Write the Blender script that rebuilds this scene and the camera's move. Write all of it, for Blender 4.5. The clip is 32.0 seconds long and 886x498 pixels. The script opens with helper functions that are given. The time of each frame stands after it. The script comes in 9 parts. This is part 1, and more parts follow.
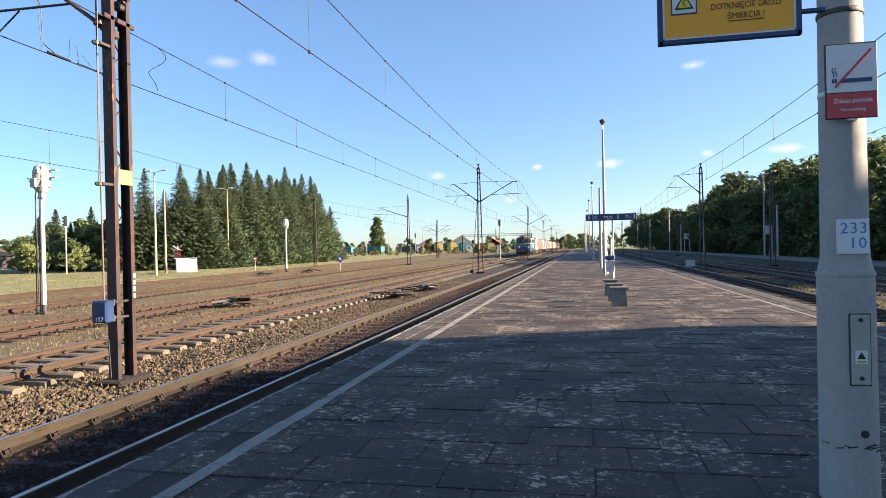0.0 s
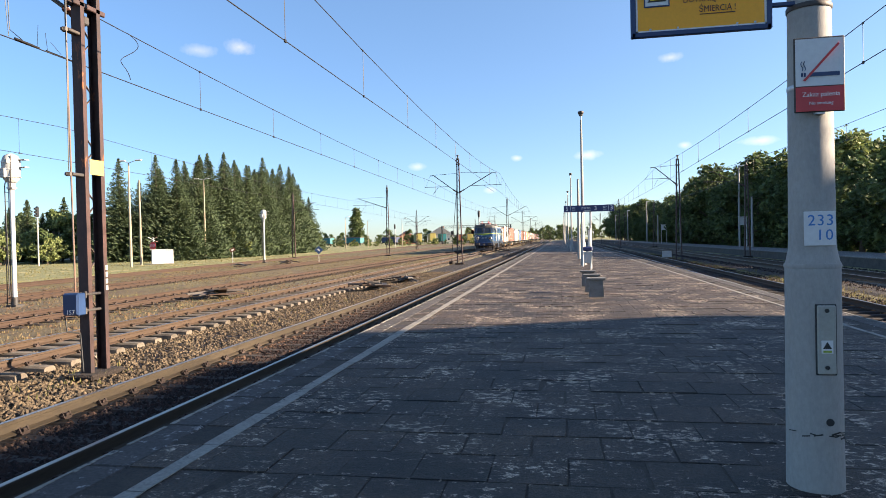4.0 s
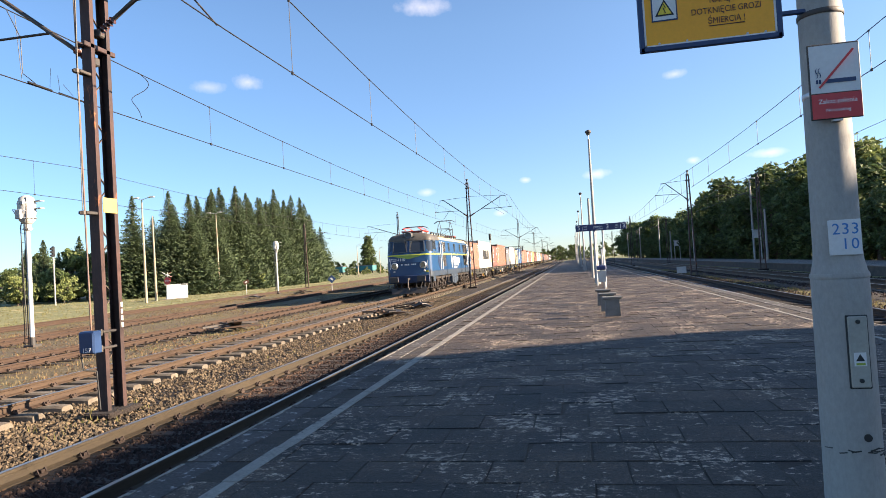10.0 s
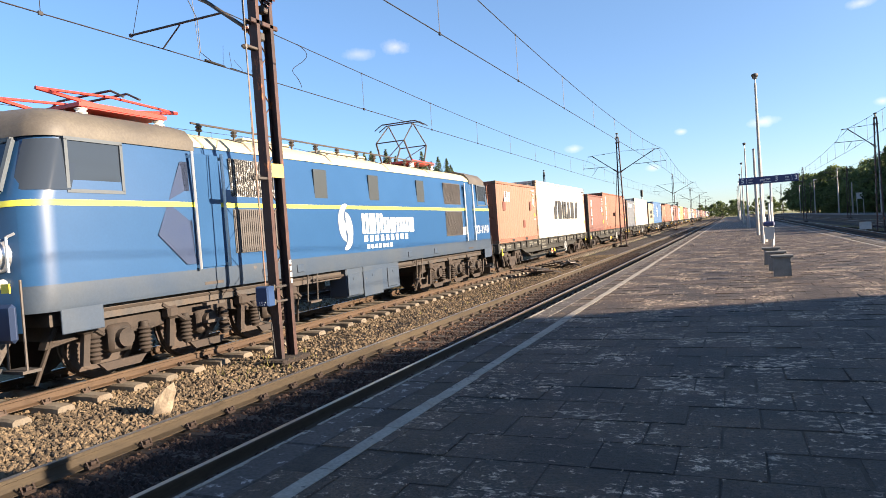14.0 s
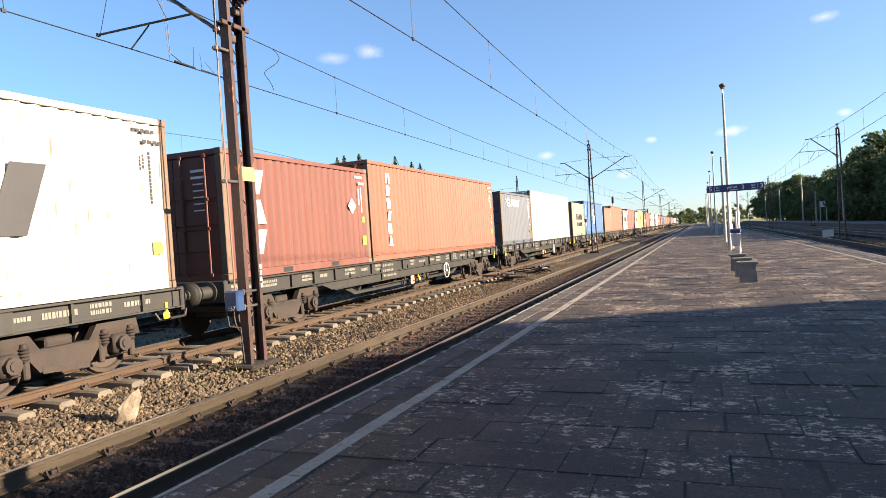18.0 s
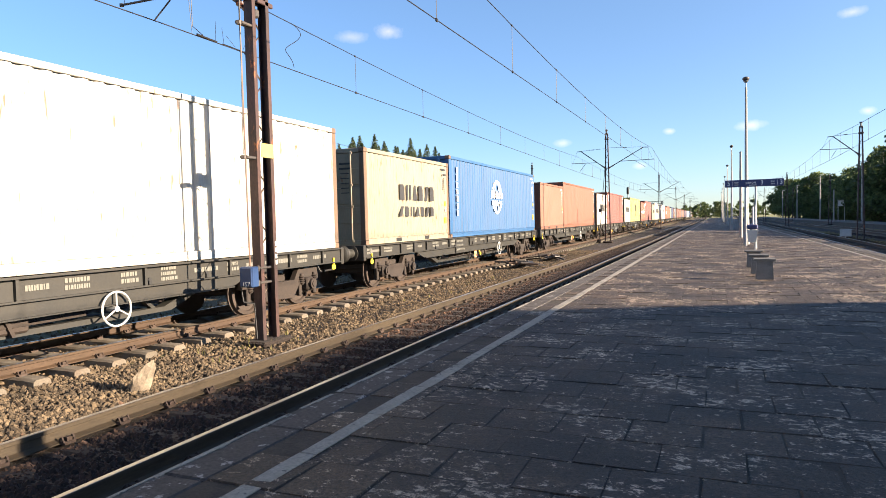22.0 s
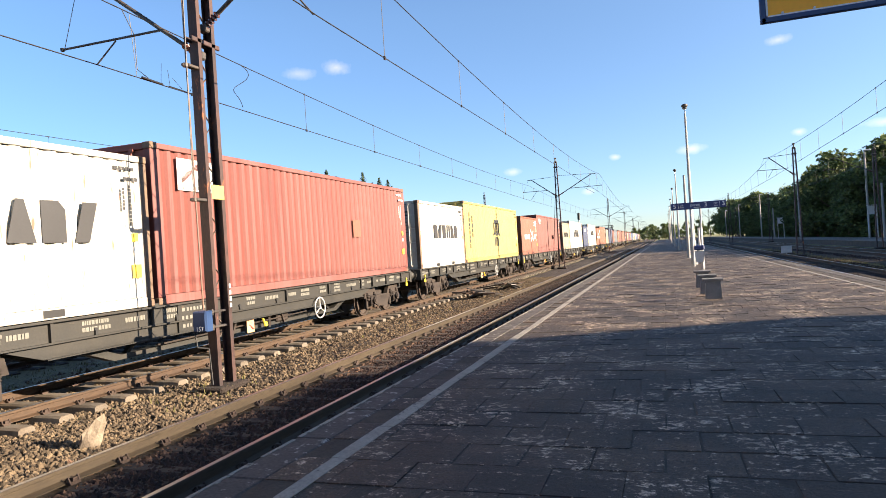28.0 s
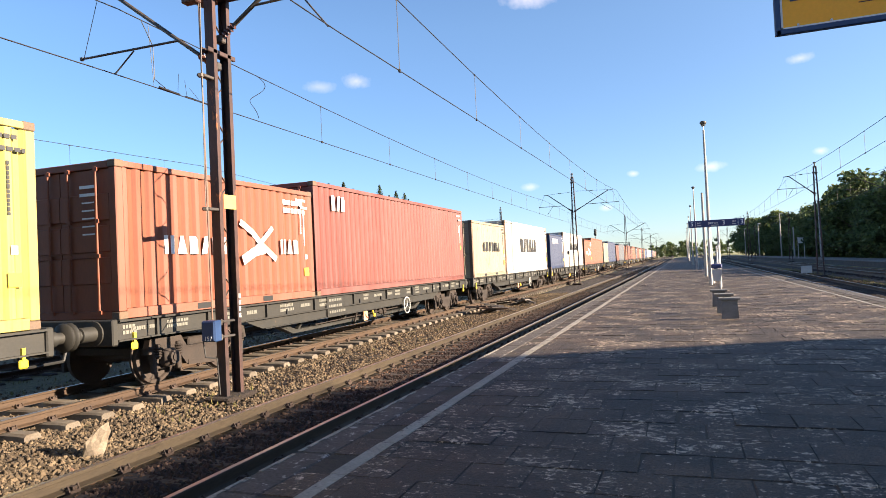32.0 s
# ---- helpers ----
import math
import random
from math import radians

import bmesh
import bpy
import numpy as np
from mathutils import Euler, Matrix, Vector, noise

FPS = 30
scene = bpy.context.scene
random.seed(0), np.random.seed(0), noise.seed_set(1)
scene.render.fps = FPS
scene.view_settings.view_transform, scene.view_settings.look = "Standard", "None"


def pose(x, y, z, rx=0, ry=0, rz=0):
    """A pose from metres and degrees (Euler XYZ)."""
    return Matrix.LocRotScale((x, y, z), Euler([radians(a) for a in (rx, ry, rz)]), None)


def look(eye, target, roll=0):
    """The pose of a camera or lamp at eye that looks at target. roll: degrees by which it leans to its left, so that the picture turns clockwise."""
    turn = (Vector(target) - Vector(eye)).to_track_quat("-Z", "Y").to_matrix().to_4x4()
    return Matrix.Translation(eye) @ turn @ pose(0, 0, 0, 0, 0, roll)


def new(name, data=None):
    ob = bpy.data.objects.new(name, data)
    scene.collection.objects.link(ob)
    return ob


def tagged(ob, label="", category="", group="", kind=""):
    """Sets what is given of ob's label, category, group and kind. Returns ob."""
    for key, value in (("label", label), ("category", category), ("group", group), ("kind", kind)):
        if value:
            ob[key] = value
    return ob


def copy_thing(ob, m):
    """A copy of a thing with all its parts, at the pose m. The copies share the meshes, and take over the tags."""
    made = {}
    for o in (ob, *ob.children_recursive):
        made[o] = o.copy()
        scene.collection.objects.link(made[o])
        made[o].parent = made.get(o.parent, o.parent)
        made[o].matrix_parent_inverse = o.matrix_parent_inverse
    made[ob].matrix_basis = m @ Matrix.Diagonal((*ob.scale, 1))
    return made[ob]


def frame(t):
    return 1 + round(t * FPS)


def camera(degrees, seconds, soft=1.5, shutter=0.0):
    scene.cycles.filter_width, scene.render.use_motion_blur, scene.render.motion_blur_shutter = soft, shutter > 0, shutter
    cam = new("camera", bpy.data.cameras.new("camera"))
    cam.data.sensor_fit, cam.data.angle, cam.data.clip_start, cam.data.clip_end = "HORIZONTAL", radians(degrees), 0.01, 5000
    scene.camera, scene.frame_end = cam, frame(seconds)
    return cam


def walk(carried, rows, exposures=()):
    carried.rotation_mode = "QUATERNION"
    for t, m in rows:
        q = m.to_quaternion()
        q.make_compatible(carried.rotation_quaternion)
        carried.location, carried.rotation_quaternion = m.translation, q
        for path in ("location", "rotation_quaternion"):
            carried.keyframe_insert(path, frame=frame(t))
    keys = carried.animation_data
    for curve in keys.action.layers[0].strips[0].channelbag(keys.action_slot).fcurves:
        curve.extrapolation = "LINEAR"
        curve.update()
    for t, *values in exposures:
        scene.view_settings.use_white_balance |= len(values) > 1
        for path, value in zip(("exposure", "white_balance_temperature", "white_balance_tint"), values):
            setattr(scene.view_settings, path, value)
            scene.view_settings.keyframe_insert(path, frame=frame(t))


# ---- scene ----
def view(x, y, z, yaw, pitch, lean):
    """Camera pose: yaw to the left of the platform's axis, pitch up, lean to the right, in degrees."""
    return pose(x, y, z, 90 + pitch, 0, yaw) @ pose(0, 0, 0, 0, 0, -lean)


cam = camera(68.38, 32.0, soft=0.5)
walk(cam, [
    (0.0, view(0.040, -0.074, 1.523, 11.94, 0.02, 1.25)),
    (0.5, view(0.056, -0.075, 1.521, 12.07, -0.07, 1.06)),
    (1.0, view(0.051, -0.071, 1.527, 12.46, -0.33, 0.77)),
    (1.5, view(0.054, -0.076, 1.526, 11.98, -0.50, 0.77)),
    (2.0, view(0.060, -0.083, 1.515, 12.03, -0.28, 1.85)),
    (2.5, view(0.067, -0.072, 1.532, 11.38, -0.69, 1.21)),
    (3.0, view(0.075, -0.066, 1.527, 8.86, 0.26, 0.70)),
    (3.5, view(0.080, -0.060, 1.525, 9.88, -0.76, 0.97)),
    (5.5, view(0.039, -0.052, 1.540, 10.04, -0.80, 1.92)),
    (6.0, view(0.038, -0.041, 1.540, 9.82, -0.16, 2.34)),
    (6.5, view(0.037, -0.042, 1.532, 9.95, 0.19, 2.25)),
    (7.0, view(0.045, -0.035, 1.535, 8.99, 0.60, 2.68)),
    (7.5, view(0.051, -0.033, 1.530, 9.40, 0.08, 2.22)),
    (8.0, view(0.053, -0.021, 1.528, 9.40, 0.22, 2.70)),
    (8.5, view(0.052, -0.010, 1.526, 9.94, 0.47, 2.67)),
    (9.0, view(0.057, -0.012, 1.518, 10.87, 0.38, 2.94)),
    (9.5, view(0.040, -0.002, 1.525, 11.25, 0.77, 2.43)),
    (10.0, view(0.043, -0.000, 1.525, 11.13, 1.40, 3.45)),
    (10.5, view(0.046, -0.006, 1.529, 11.37, 0.44, 2.83)),
    (11.0, view(0.044, -0.002, 1.526, 10.88, 0.15, 3.26)),
    (11.5, view(0.044, 0.003, 1.518, 13.24, -0.50, 2.73)),
    (12.0, view(0.031, 0.001, 1.522, 15.03, -0.81, 3.22)),
    (12.5, view(0.013, -0.004, 1.515, 18.57, -1.01, 3.46)),
    (13.0, view(0.015, -0.001, 1.510, 21.64, -1.47, 3.94)),
    (13.5, view(-0.004, 0.001, 1.514, 23.81, -1.36, 4.32)),
    (15.5, view(0.001, -0.008, 1.508, 24.24, -1.28, 3.63)),
    (16.0, view(-0.006, 0.000, 1.509, 22.99, -0.87, 4.04)),
    (16.5, view(-0.012, 0.000, 1.503, 22.82, -1.39, 3.58)),
    (17.0, view(-0.011, 0.007, 1.506, 22.84, -1.85, 3.74)),
    (17.5, view(0.011, 0.003, 1.512, 23.26, -2.15, 4.01)),
    (18.0, view(0.016, 0.006, 1.511, 21.75, -1.06, 3.65)),
    (18.5, view(-0.003, 0.009, 1.512, 23.40, -2.60, 1.32)),
    (19.0, view(-0.015, 0.007, 1.520, 21.26, -1.82, 2.51)),
    (19.5, view(-0.024, -0.000, 1.520, 20.87, -0.92, 2.95)),
    (20.0, view(-0.025, 0.006, 1.525, 21.47, -0.28, 3.01)),
    (20.5, view(-0.045, 0.026, 1.512, 22.25, -3.43, 0.64)),
    (21.0, view(-0.072, 0.034, 1.526, 23.30, -2.42, 2.74)),
    (21.5, view(-0.067, 0.031, 1.519, 21.65, -4.79, 0.46)),
    (22.0, view(-0.062, 0.009, 1.518, 22.80, -2.43, 1.37)),
    (22.5, view(-0.065, 0.016, 1.531, 21.14, -3.40, 1.58)),
    (23.0, view(-0.089, 0.009, 1.531, 20.63, -2.65, 1.88)),
    (23.5, view(-0.094, 0.001, 1.540, 23.90, -3.18, 4.85)),
    (24.0, view(-0.083, -0.001, 1.544, 23.65, -1.71, 4.79)),
    (24.5, view(-0.076, -0.008, 1.551, 22.88, -1.31, 3.87)),
    (25.0, view(-0.077, -0.016, 1.545, 21.91, 0.19, 2.71)),
    (25.5, view(-0.088, -0.021, 1.545, 20.78, 0.24, 2.73)),
    (27.5, view(-0.078, -0.048, 1.566, 20.41, 0.80, 2.23)),
    (28.0, view(-0.065, -0.020, 1.564, 18.80, 0.15, 3.73)),
    (28.5, view(-0.043, 0.006, 1.558, 18.13, -0.07, 2.58)),
    (29.0, view(-0.032, 0.036, 1.553, 18.16, 0.03, 1.87)),
    (29.5, view(-0.032, 0.070, 1.560, 18.64, 0.21, 1.76)),
    (30.0, view(-0.028, 0.092, 1.552, 18.86, 0.67, 2.22)),
    (30.5, view(-0.021, 0.110, 1.556, 17.16, 0.42, 2.05)),
    (31.0, view(-0.032, 0.098, 1.552, 18.57, 0.72, 1.95)),
    (31.5, view(-0.024, 0.093, 1.550, 19.84, 1.19, 1.94)),
    (32.0, view(-0.017, 0.098, 1.558, 20.13, 1.43, 2.70)),
], exposures=[(0.0, 2.05, 6400, 13), (32.0, 2.05, 6400, 13)])

# ---- light: low evening sun from the platform side ----
SUN_EL, SUN_AZ = 18.0, 2.5          # degrees above the horizon; from +x towards +y
world = bpy.data.worlds.new("world")
scene.world = world
world.use_nodes = True
wn, wl = world.node_tree.nodes, world.node_tree.links
wn.clear()
sky = wn.new("ShaderNodeTexSky")
sky.sky_type, sky.sun_disc = "NISHITA", False
sky.sun_elevation, sky.sun_rotation = radians(SUN_EL), radians(90 - SUN_AZ)
sky.air_density, sky.dust_density, sky.ozone_density = 0.9, 0.2, 2.6
bg = wn.new("ShaderNodeBackground")
bg.inputs["Strength"].default_value = 0.066
wout = wn.new("ShaderNodeOutputWorld")
# small fair-weather clouds: direction (x, y, z), half width, half height, density
CLOUDS = [(-0.485, 0.832, 0.269, 0.039, 0.0119, 0.24), (-0.437, 0.856, 0.277, 0.031, 0.0170, 0.36), (0.157, 0.956, 0.247, 0.027, 0.0110, 0.40), (0.041, 0.992, 0.121, 0.035, 0.0110, 0.40),
          (0.178, 0.976, 0.127, 0.016, 0.0093, 0.40), (0.272, 0.954, 0.126, 0.039, 0.0093, 0.40), (-0.061, 0.991, 0.121, 0.014, 0.0076, 0.40), (-0.211, 0.971, 0.112, 0.023, 0.0093, 0.32), (-0.102, 0.992, 0.074, 0.016, 0.0076, 0.32), (-0.19, 0.91, 0.372, 0.058, 0.0187, 0.44)]
wtc = wn.new("ShaderNodeTexCoord")
wno = wn.new("ShaderNodeTexNoise")
wno.inputs["Scale"].default_value, wno.inputs["Detail"].default_value, wno.inputs["Roughness"].default_value = 34.0, 7.0, 0.62
wl.new(wtc.outputs["Generated"], wno.inputs["Vector"])
cover = None


def wmath(op, a_, b_=None):
    k = wn.new("ShaderNodeMath")
    k.operation = op
    for i_, v_ in enumerate((a_, b_)):
        if v_ is None:
            continue
        if isinstance(v_, (int, float)):
            k.inputs[i_].default_value = v_
        else:
            wl.new(v_, k.inputs[i_])
    return k.outputs[0]


for cx, cy, cz, cw, ch, cd in CLOUDS:
    sub = wn.new("ShaderNodeVectorMath")
    sub.operation = "SUBTRACT"
    wl.new(wtc.outputs["Generated"], sub.inputs[0])
    sub.inputs[1].default_value = (cx, cy, cz)
    mul = wn.new("ShaderNodeVectorMath")
    mul.operation = "MULTIPLY"
    wl.new(sub.outputs[0], mul.inputs[0])
    mul.inputs[1].default_value = (1 / cw, 1 / cw, 1 / ch)
    ln = wn.new("ShaderNodeVectorMath")
    ln.operation = "LENGTH"
    wl.new(mul.outputs[0], ln.inputs[0])
    near_ = wmath("MAXIMUM", wmath("SUBTRACT", 1.0, ln.outputs["Value"]), 0.0)
    soft_ = wmath("MAXIMUM", wmath("MULTIPLY", wmath("SUBTRACT", wmath("ADD", near_, wno.outputs[0]), 0.78), 1.5), 0.0)
    one = wmath("MULTIPLY", wmath("MULTIPLY", wmath("MINIMUM", soft_, 1.0), wmath("MINIMUM", wmath("MULTIPLY", near_, 4.0), 1.0)), cd)
    cover = one if cover is None else wmath("MAXIMUM", cover, one)
cloud_mix = wn.new("ShaderNodeMix")
cloud_mix.data_type = "RGBA"
wl.new(cover, cloud_mix.inputs[0])
# clear dry air: the sky keeps some blue down to the horizon
wsep = wn.new("ShaderNodeSeparateXYZ")
wl.new(wtc.outputs["Generated"], wsep.inputs[0])
wlow = wn.new("ShaderNodeMapRange")
wlow.inputs["From Min"].default_value, wlow.inputs["From Max"].default_value = 0.0, 0.34
wlow.inputs["To Min"].default_value, wlow.inputs["To Max"].default_value = 1.0, 0.0
wl.new(wsep.outputs[2], wlow.inputs["Value"])
wtint = wn.new("ShaderNodeMix")
wtint.data_type, wtint.blend_type = "RGBA", "MULTIPLY"
wl.new(wlow.outputs[0], wtint.inputs[0])
wl.new(sky.outputs[0], wtint.inputs[6])
wtint.inputs[7].default_value = (0.67, 0.72, 0.84, 1)
# and it deepens away from the sun
waway = wn.new("ShaderNodeMapRange")
waway.inputs["From Min"].default_value, waway.inputs["From Max"].default_value = 0.15, -0.85
wl.new(wsep.outputs[0], waway.inputs["Value"])
wdeep = wn.new("ShaderNodeMix")
wdeep.data_type, wdeep.blend_type = "RGBA", "MULTIPLY"
wl.new(waway.outputs[0], wdeep.inputs[0])
wl.new(wtint.outputs[2], wdeep.inputs[6])
wdeep.inputs[7].default_value = (0.72, 0.83, 0.9, 1)
wl.new(wdeep.outputs[2], cloud_mix.inputs[6])
cloud_mix.inputs[7].default_value = (6.3, 5.6, 5.3, 1)
wl.new(cloud_mix.outputs[2], bg.inputs[0])
wl.new(bg.outputs[0], wout.inputs[0])
sun_data = bpy.data.lights.new("sun", "SUN")
sun_data.energy, sun_data.angle, sun_data.color = 5.0, radians(0.53), (1.0, 0.82, 0.6)
sun = new("sun", sun_data)
sun_dir = Vector((math.cos(radians(SUN_EL)) * math.cos(radians(SUN_AZ)), math.cos(radians(SUN_EL)) * math.sin(radians(SUN_AZ)), math.sin(radians(SUN_EL))))
sun.matrix_world = look(sun_dir * 200, (0, 0, 0))

# ---- geometry helpers ----


class Geo:
    """Collects vertices and faces of one mesh."""

    def __init__(self):
        self.v, self.f, self.m = [], [], None

    def add(self, vs, fs):
        n = len(self.v)
        if self.m is not None:
            vs = [tuple(self.m @ Vector(p)) for p in vs]
        self.v += vs
        self.f += [tuple(i + n for i in f) for f in fs]
        return self

    def box(self, c, s, b=0.0):
        """Box with centre c and size s; b: chamfer."""
        (x, y, z), (hx, hy, hz) = c, (s[0] / 2, s[1] / 2, s[2] / 2)
        if not b:
            vs = [(x + i * hx, y + j * hy, z + k * hz) for i in (-1, 1) for j in (-1, 1) for k in (-1, 1)]
            return self.add(vs, [(0, 1, 3, 2), (4, 6, 7, 5), (0, 4, 5, 1), (2, 3, 7, 6), (0, 2, 6, 4), (1, 5, 7, 3)])
        b = min(b, hx * 0.9, hy * 0.9, hz * 0.9)
        vs, ix = [], {}
        for i in (-1, 1):
            for j in (-1, 1):
                for k in (-1, 1):
                    for a in range(3):
                        d = [hx - b, hy - b, hz - b]
                        d[a] += b
                        ix[i, j, k, a] = len(vs)
                        vs.append((x + i * d[0], y + j * d[1], z + k * d[2]))
        fs = []
        for a in range(3):
            o, p = (a + 1) % 3, (a + 2) % 3
            for sgn in (-1, 1):
                q = []
                for u, w in ((-1, -1), (1, -1), (1, 1), (-1, 1)):
                    t = [0, 0, 0]
                    t[a], t[o], t[p] = sgn, u, w
                    q.append(ix[t[0], t[1], t[2], a])
                fs.append(tuple(q if sgn > 0 else q[::-1]))
            for so in (-1, 1):
                for sp in (-1, 1):
                    def at(sa, ax):
                        t = [0, 0, 0]
                        t[a], t[o], t[p] = sa, so, sp
                        return ix[t[0], t[1], t[2], ax]
                    q = (at(-1, o), at(1, o), at(1, p), at(-1, p))
                    fs.append(q if so * sp < 0 else q[::-1])
        for i in (-1, 1):
            for j in (-1, 1):
                for k in (-1, 1):
                    q = (ix[i, j, k, 0], ix[i, j, k, 1], ix[i, j, k, 2])
                    fs.append(q if i * j * k > 0 else q[::-1])
        return self.add(vs, fs)

    def rod(self, p, q, r, n=8, r2=None, caps=True):
        """Round bar from p to q with radius r (r2 at q)."""
        p, q = Vector(p), Vector(q)
        r2 = r if r2 is None else r2
        d = (q - p).normalized()
        a = d.orthogonal().normalized()
        c = d.cross(a)
        vs = []
        for o, rr in ((p, r), (q, r2)):
            for i in range(n):
                w = 2 * math.pi * (i + 0.5) / n
                vs.append(tuple(o + (a * math.cos(w) + c * math.sin(w)) * rr))
        fs = [(i, (i + 1) % n, n + (i + 1) % n, n + i) for i in range(n)]
        if caps:
            fs += [tuple(range(n - 1, -1, -1)), tuple(range(n, 2 * n))]
        return self.add(vs, fs)

    def bar(self, p, q, w, h, up=(0, 0, 1)):
        """Square bar from p to q, w wide and h high."""
        p, q = Vector(p), Vector(q)
        d = (q - p).normalized()
        s = d.cross(Vector(up))
        s = s.normalized() if s.length > 1e-4 else d.orthogonal().normalized()
        u = s.cross(d)
        vs = [tuple(o + s * (i * w / 2) + u * (j * h / 2)) for o in (p, q) for i, j in ((-1, -1), (1, -1), (1, 1), (-1, 1))]
        return self.add(vs, [(3, 2, 1, 0), (4, 5, 6, 7), (0, 1, 5, 4), (1, 2, 6, 5), (2, 3, 7, 6), (3, 0, 4, 7)])

    def pull(self, prof, p, q, side, up, closed=True):
        """Profile of (a, b) pairs in the plane of side and up, drawn from p to q."""
        p, q, side, up = Vector(p), Vector(q), Vector(side), Vector(up)
        n = len(prof)
        vs = [tuple(o + side * a + up * b) for o in (p, q) for a, b in prof]
        m = n if closed else n - 1
        fs = [(i, (i + 1) % n, n + (i + 1) % n, n + i) for i in range(m)]
        if closed:
            fs += [tuple(range(n - 1, -1, -1)), tuple(range(n, 2 * n))]
        return self.add(vs, fs)

    def loft(self, rings, caps=True):
        n = len(rings[0])
        vs = [p for r in rings for p in r]
        fs = []
        for k in range(len(rings) - 1):
            for i in range(n):
                j = (i + 1) % n
                fs.append((k * n + i, k * n + j, (k + 1) * n + j, (k + 1) * n + i))
        if caps:
            fs += [tuple(range(n - 1, -1, -1)), tuple((len(rings) - 1) * n + i for i in range(n))]
        return self.add(vs, fs)

    def turned(self, prof, c=(0, 0, 0), axis="z", n=16):
        """Body of revolution: prof holds (radius, height) pairs along the axis."""
        rings = []
        for r, h in prof:
            ring = []
            for i in range(n):
                w = 2 * math.pi * i / n
                a, b = r * math.cos(w), r * math.sin(w)
                ring.append({"z": (c[0] + a, c[1] + b, c[2] + h), "y": (c[0] + b, c[1] + h, c[2] + a), "x": (c[0] + h, c[1] + a, c[2] + b)}[axis])
            rings.append(ring)
        return self.loft(rings)

    def mesh(self, name, mat, smooth=0.0):
        me = bpy.data.meshes.new(name)
        me.from_pydata(self.v, [], self.f)
        if mat is not None:
            me.materials.append(mat)
        if smooth:
            me.polygons.foreach_set("use_smooth", [True] * len(me.polygons))
            me.set_sharp_from_angle(angle=radians(smooth))
        me.update()
        return me


def part(name, geo, mat, parent=None, label="", smooth=0.0, at=None):
    """One mesh object, under a thing or a part."""
    me = geo.mesh(name, mat, smooth) if isinstance(geo, Geo) else geo
    ob = new(name, me)
    if at is not None:
        ob.matrix_basis = at
    if parent is not None:
        ob.parent = parent
    if label:
        tagged(ob, label)
    return ob


def thing(name, label, category, at=None, group="", kind=""):
    ob = new(name)
    ob.empty_display_size = 0.2
    if at is not None:
        ob.matrix_basis = at
    return tagged(ob, label, category, group, kind)


def words(text, size, mat, m, parent, name="lettering", label="", depth=0.002, align="CENTER", spacing=1.0, squeeze=1.0):
    """Raised lettering in the built-in font."""
    cu = bpy.data.curves.new("lettering", "FONT")
    cu.body, cu.size, cu.extrude, cu.align_x, cu.align_y, cu.space_character, cu.resolution_u = text, size, depth, align, "CENTER", spacing, 3
    ob = bpy.data.objects.new("lettering", cu)
    scene.collection.objects.link(ob)
    bpy.context.view_layer.update()
    me = bpy.data.meshes.new_from_object(ob.evaluated_get(bpy.context.evaluated_depsgraph_get()))
    bpy.data.objects.remove(ob)
    bpy.data.curves.remove(cu)
    if squeeze != 1.0:
        me.transform(Matrix.Diagonal((squeeze, 1, 1, 1)))
    me.materials.clear()
    me.materials.append(mat)
    return part(name, me, None, parent, label, at=m)


# frames for lettering: facing -y (towards the camera's side) and facing +x (towards the platform)
def facing_y(x, y, z, tilt=0.0):
    return pose(x, y, z, 90, 0, 0) @ pose(0, 0, 0, 0, 0, tilt)


def facing_x(x, y, z, tilt=0.0):
    return pose(x, y, z, 90, 0, 90) @ pose(0, 0, 0, 0, 0, tilt)


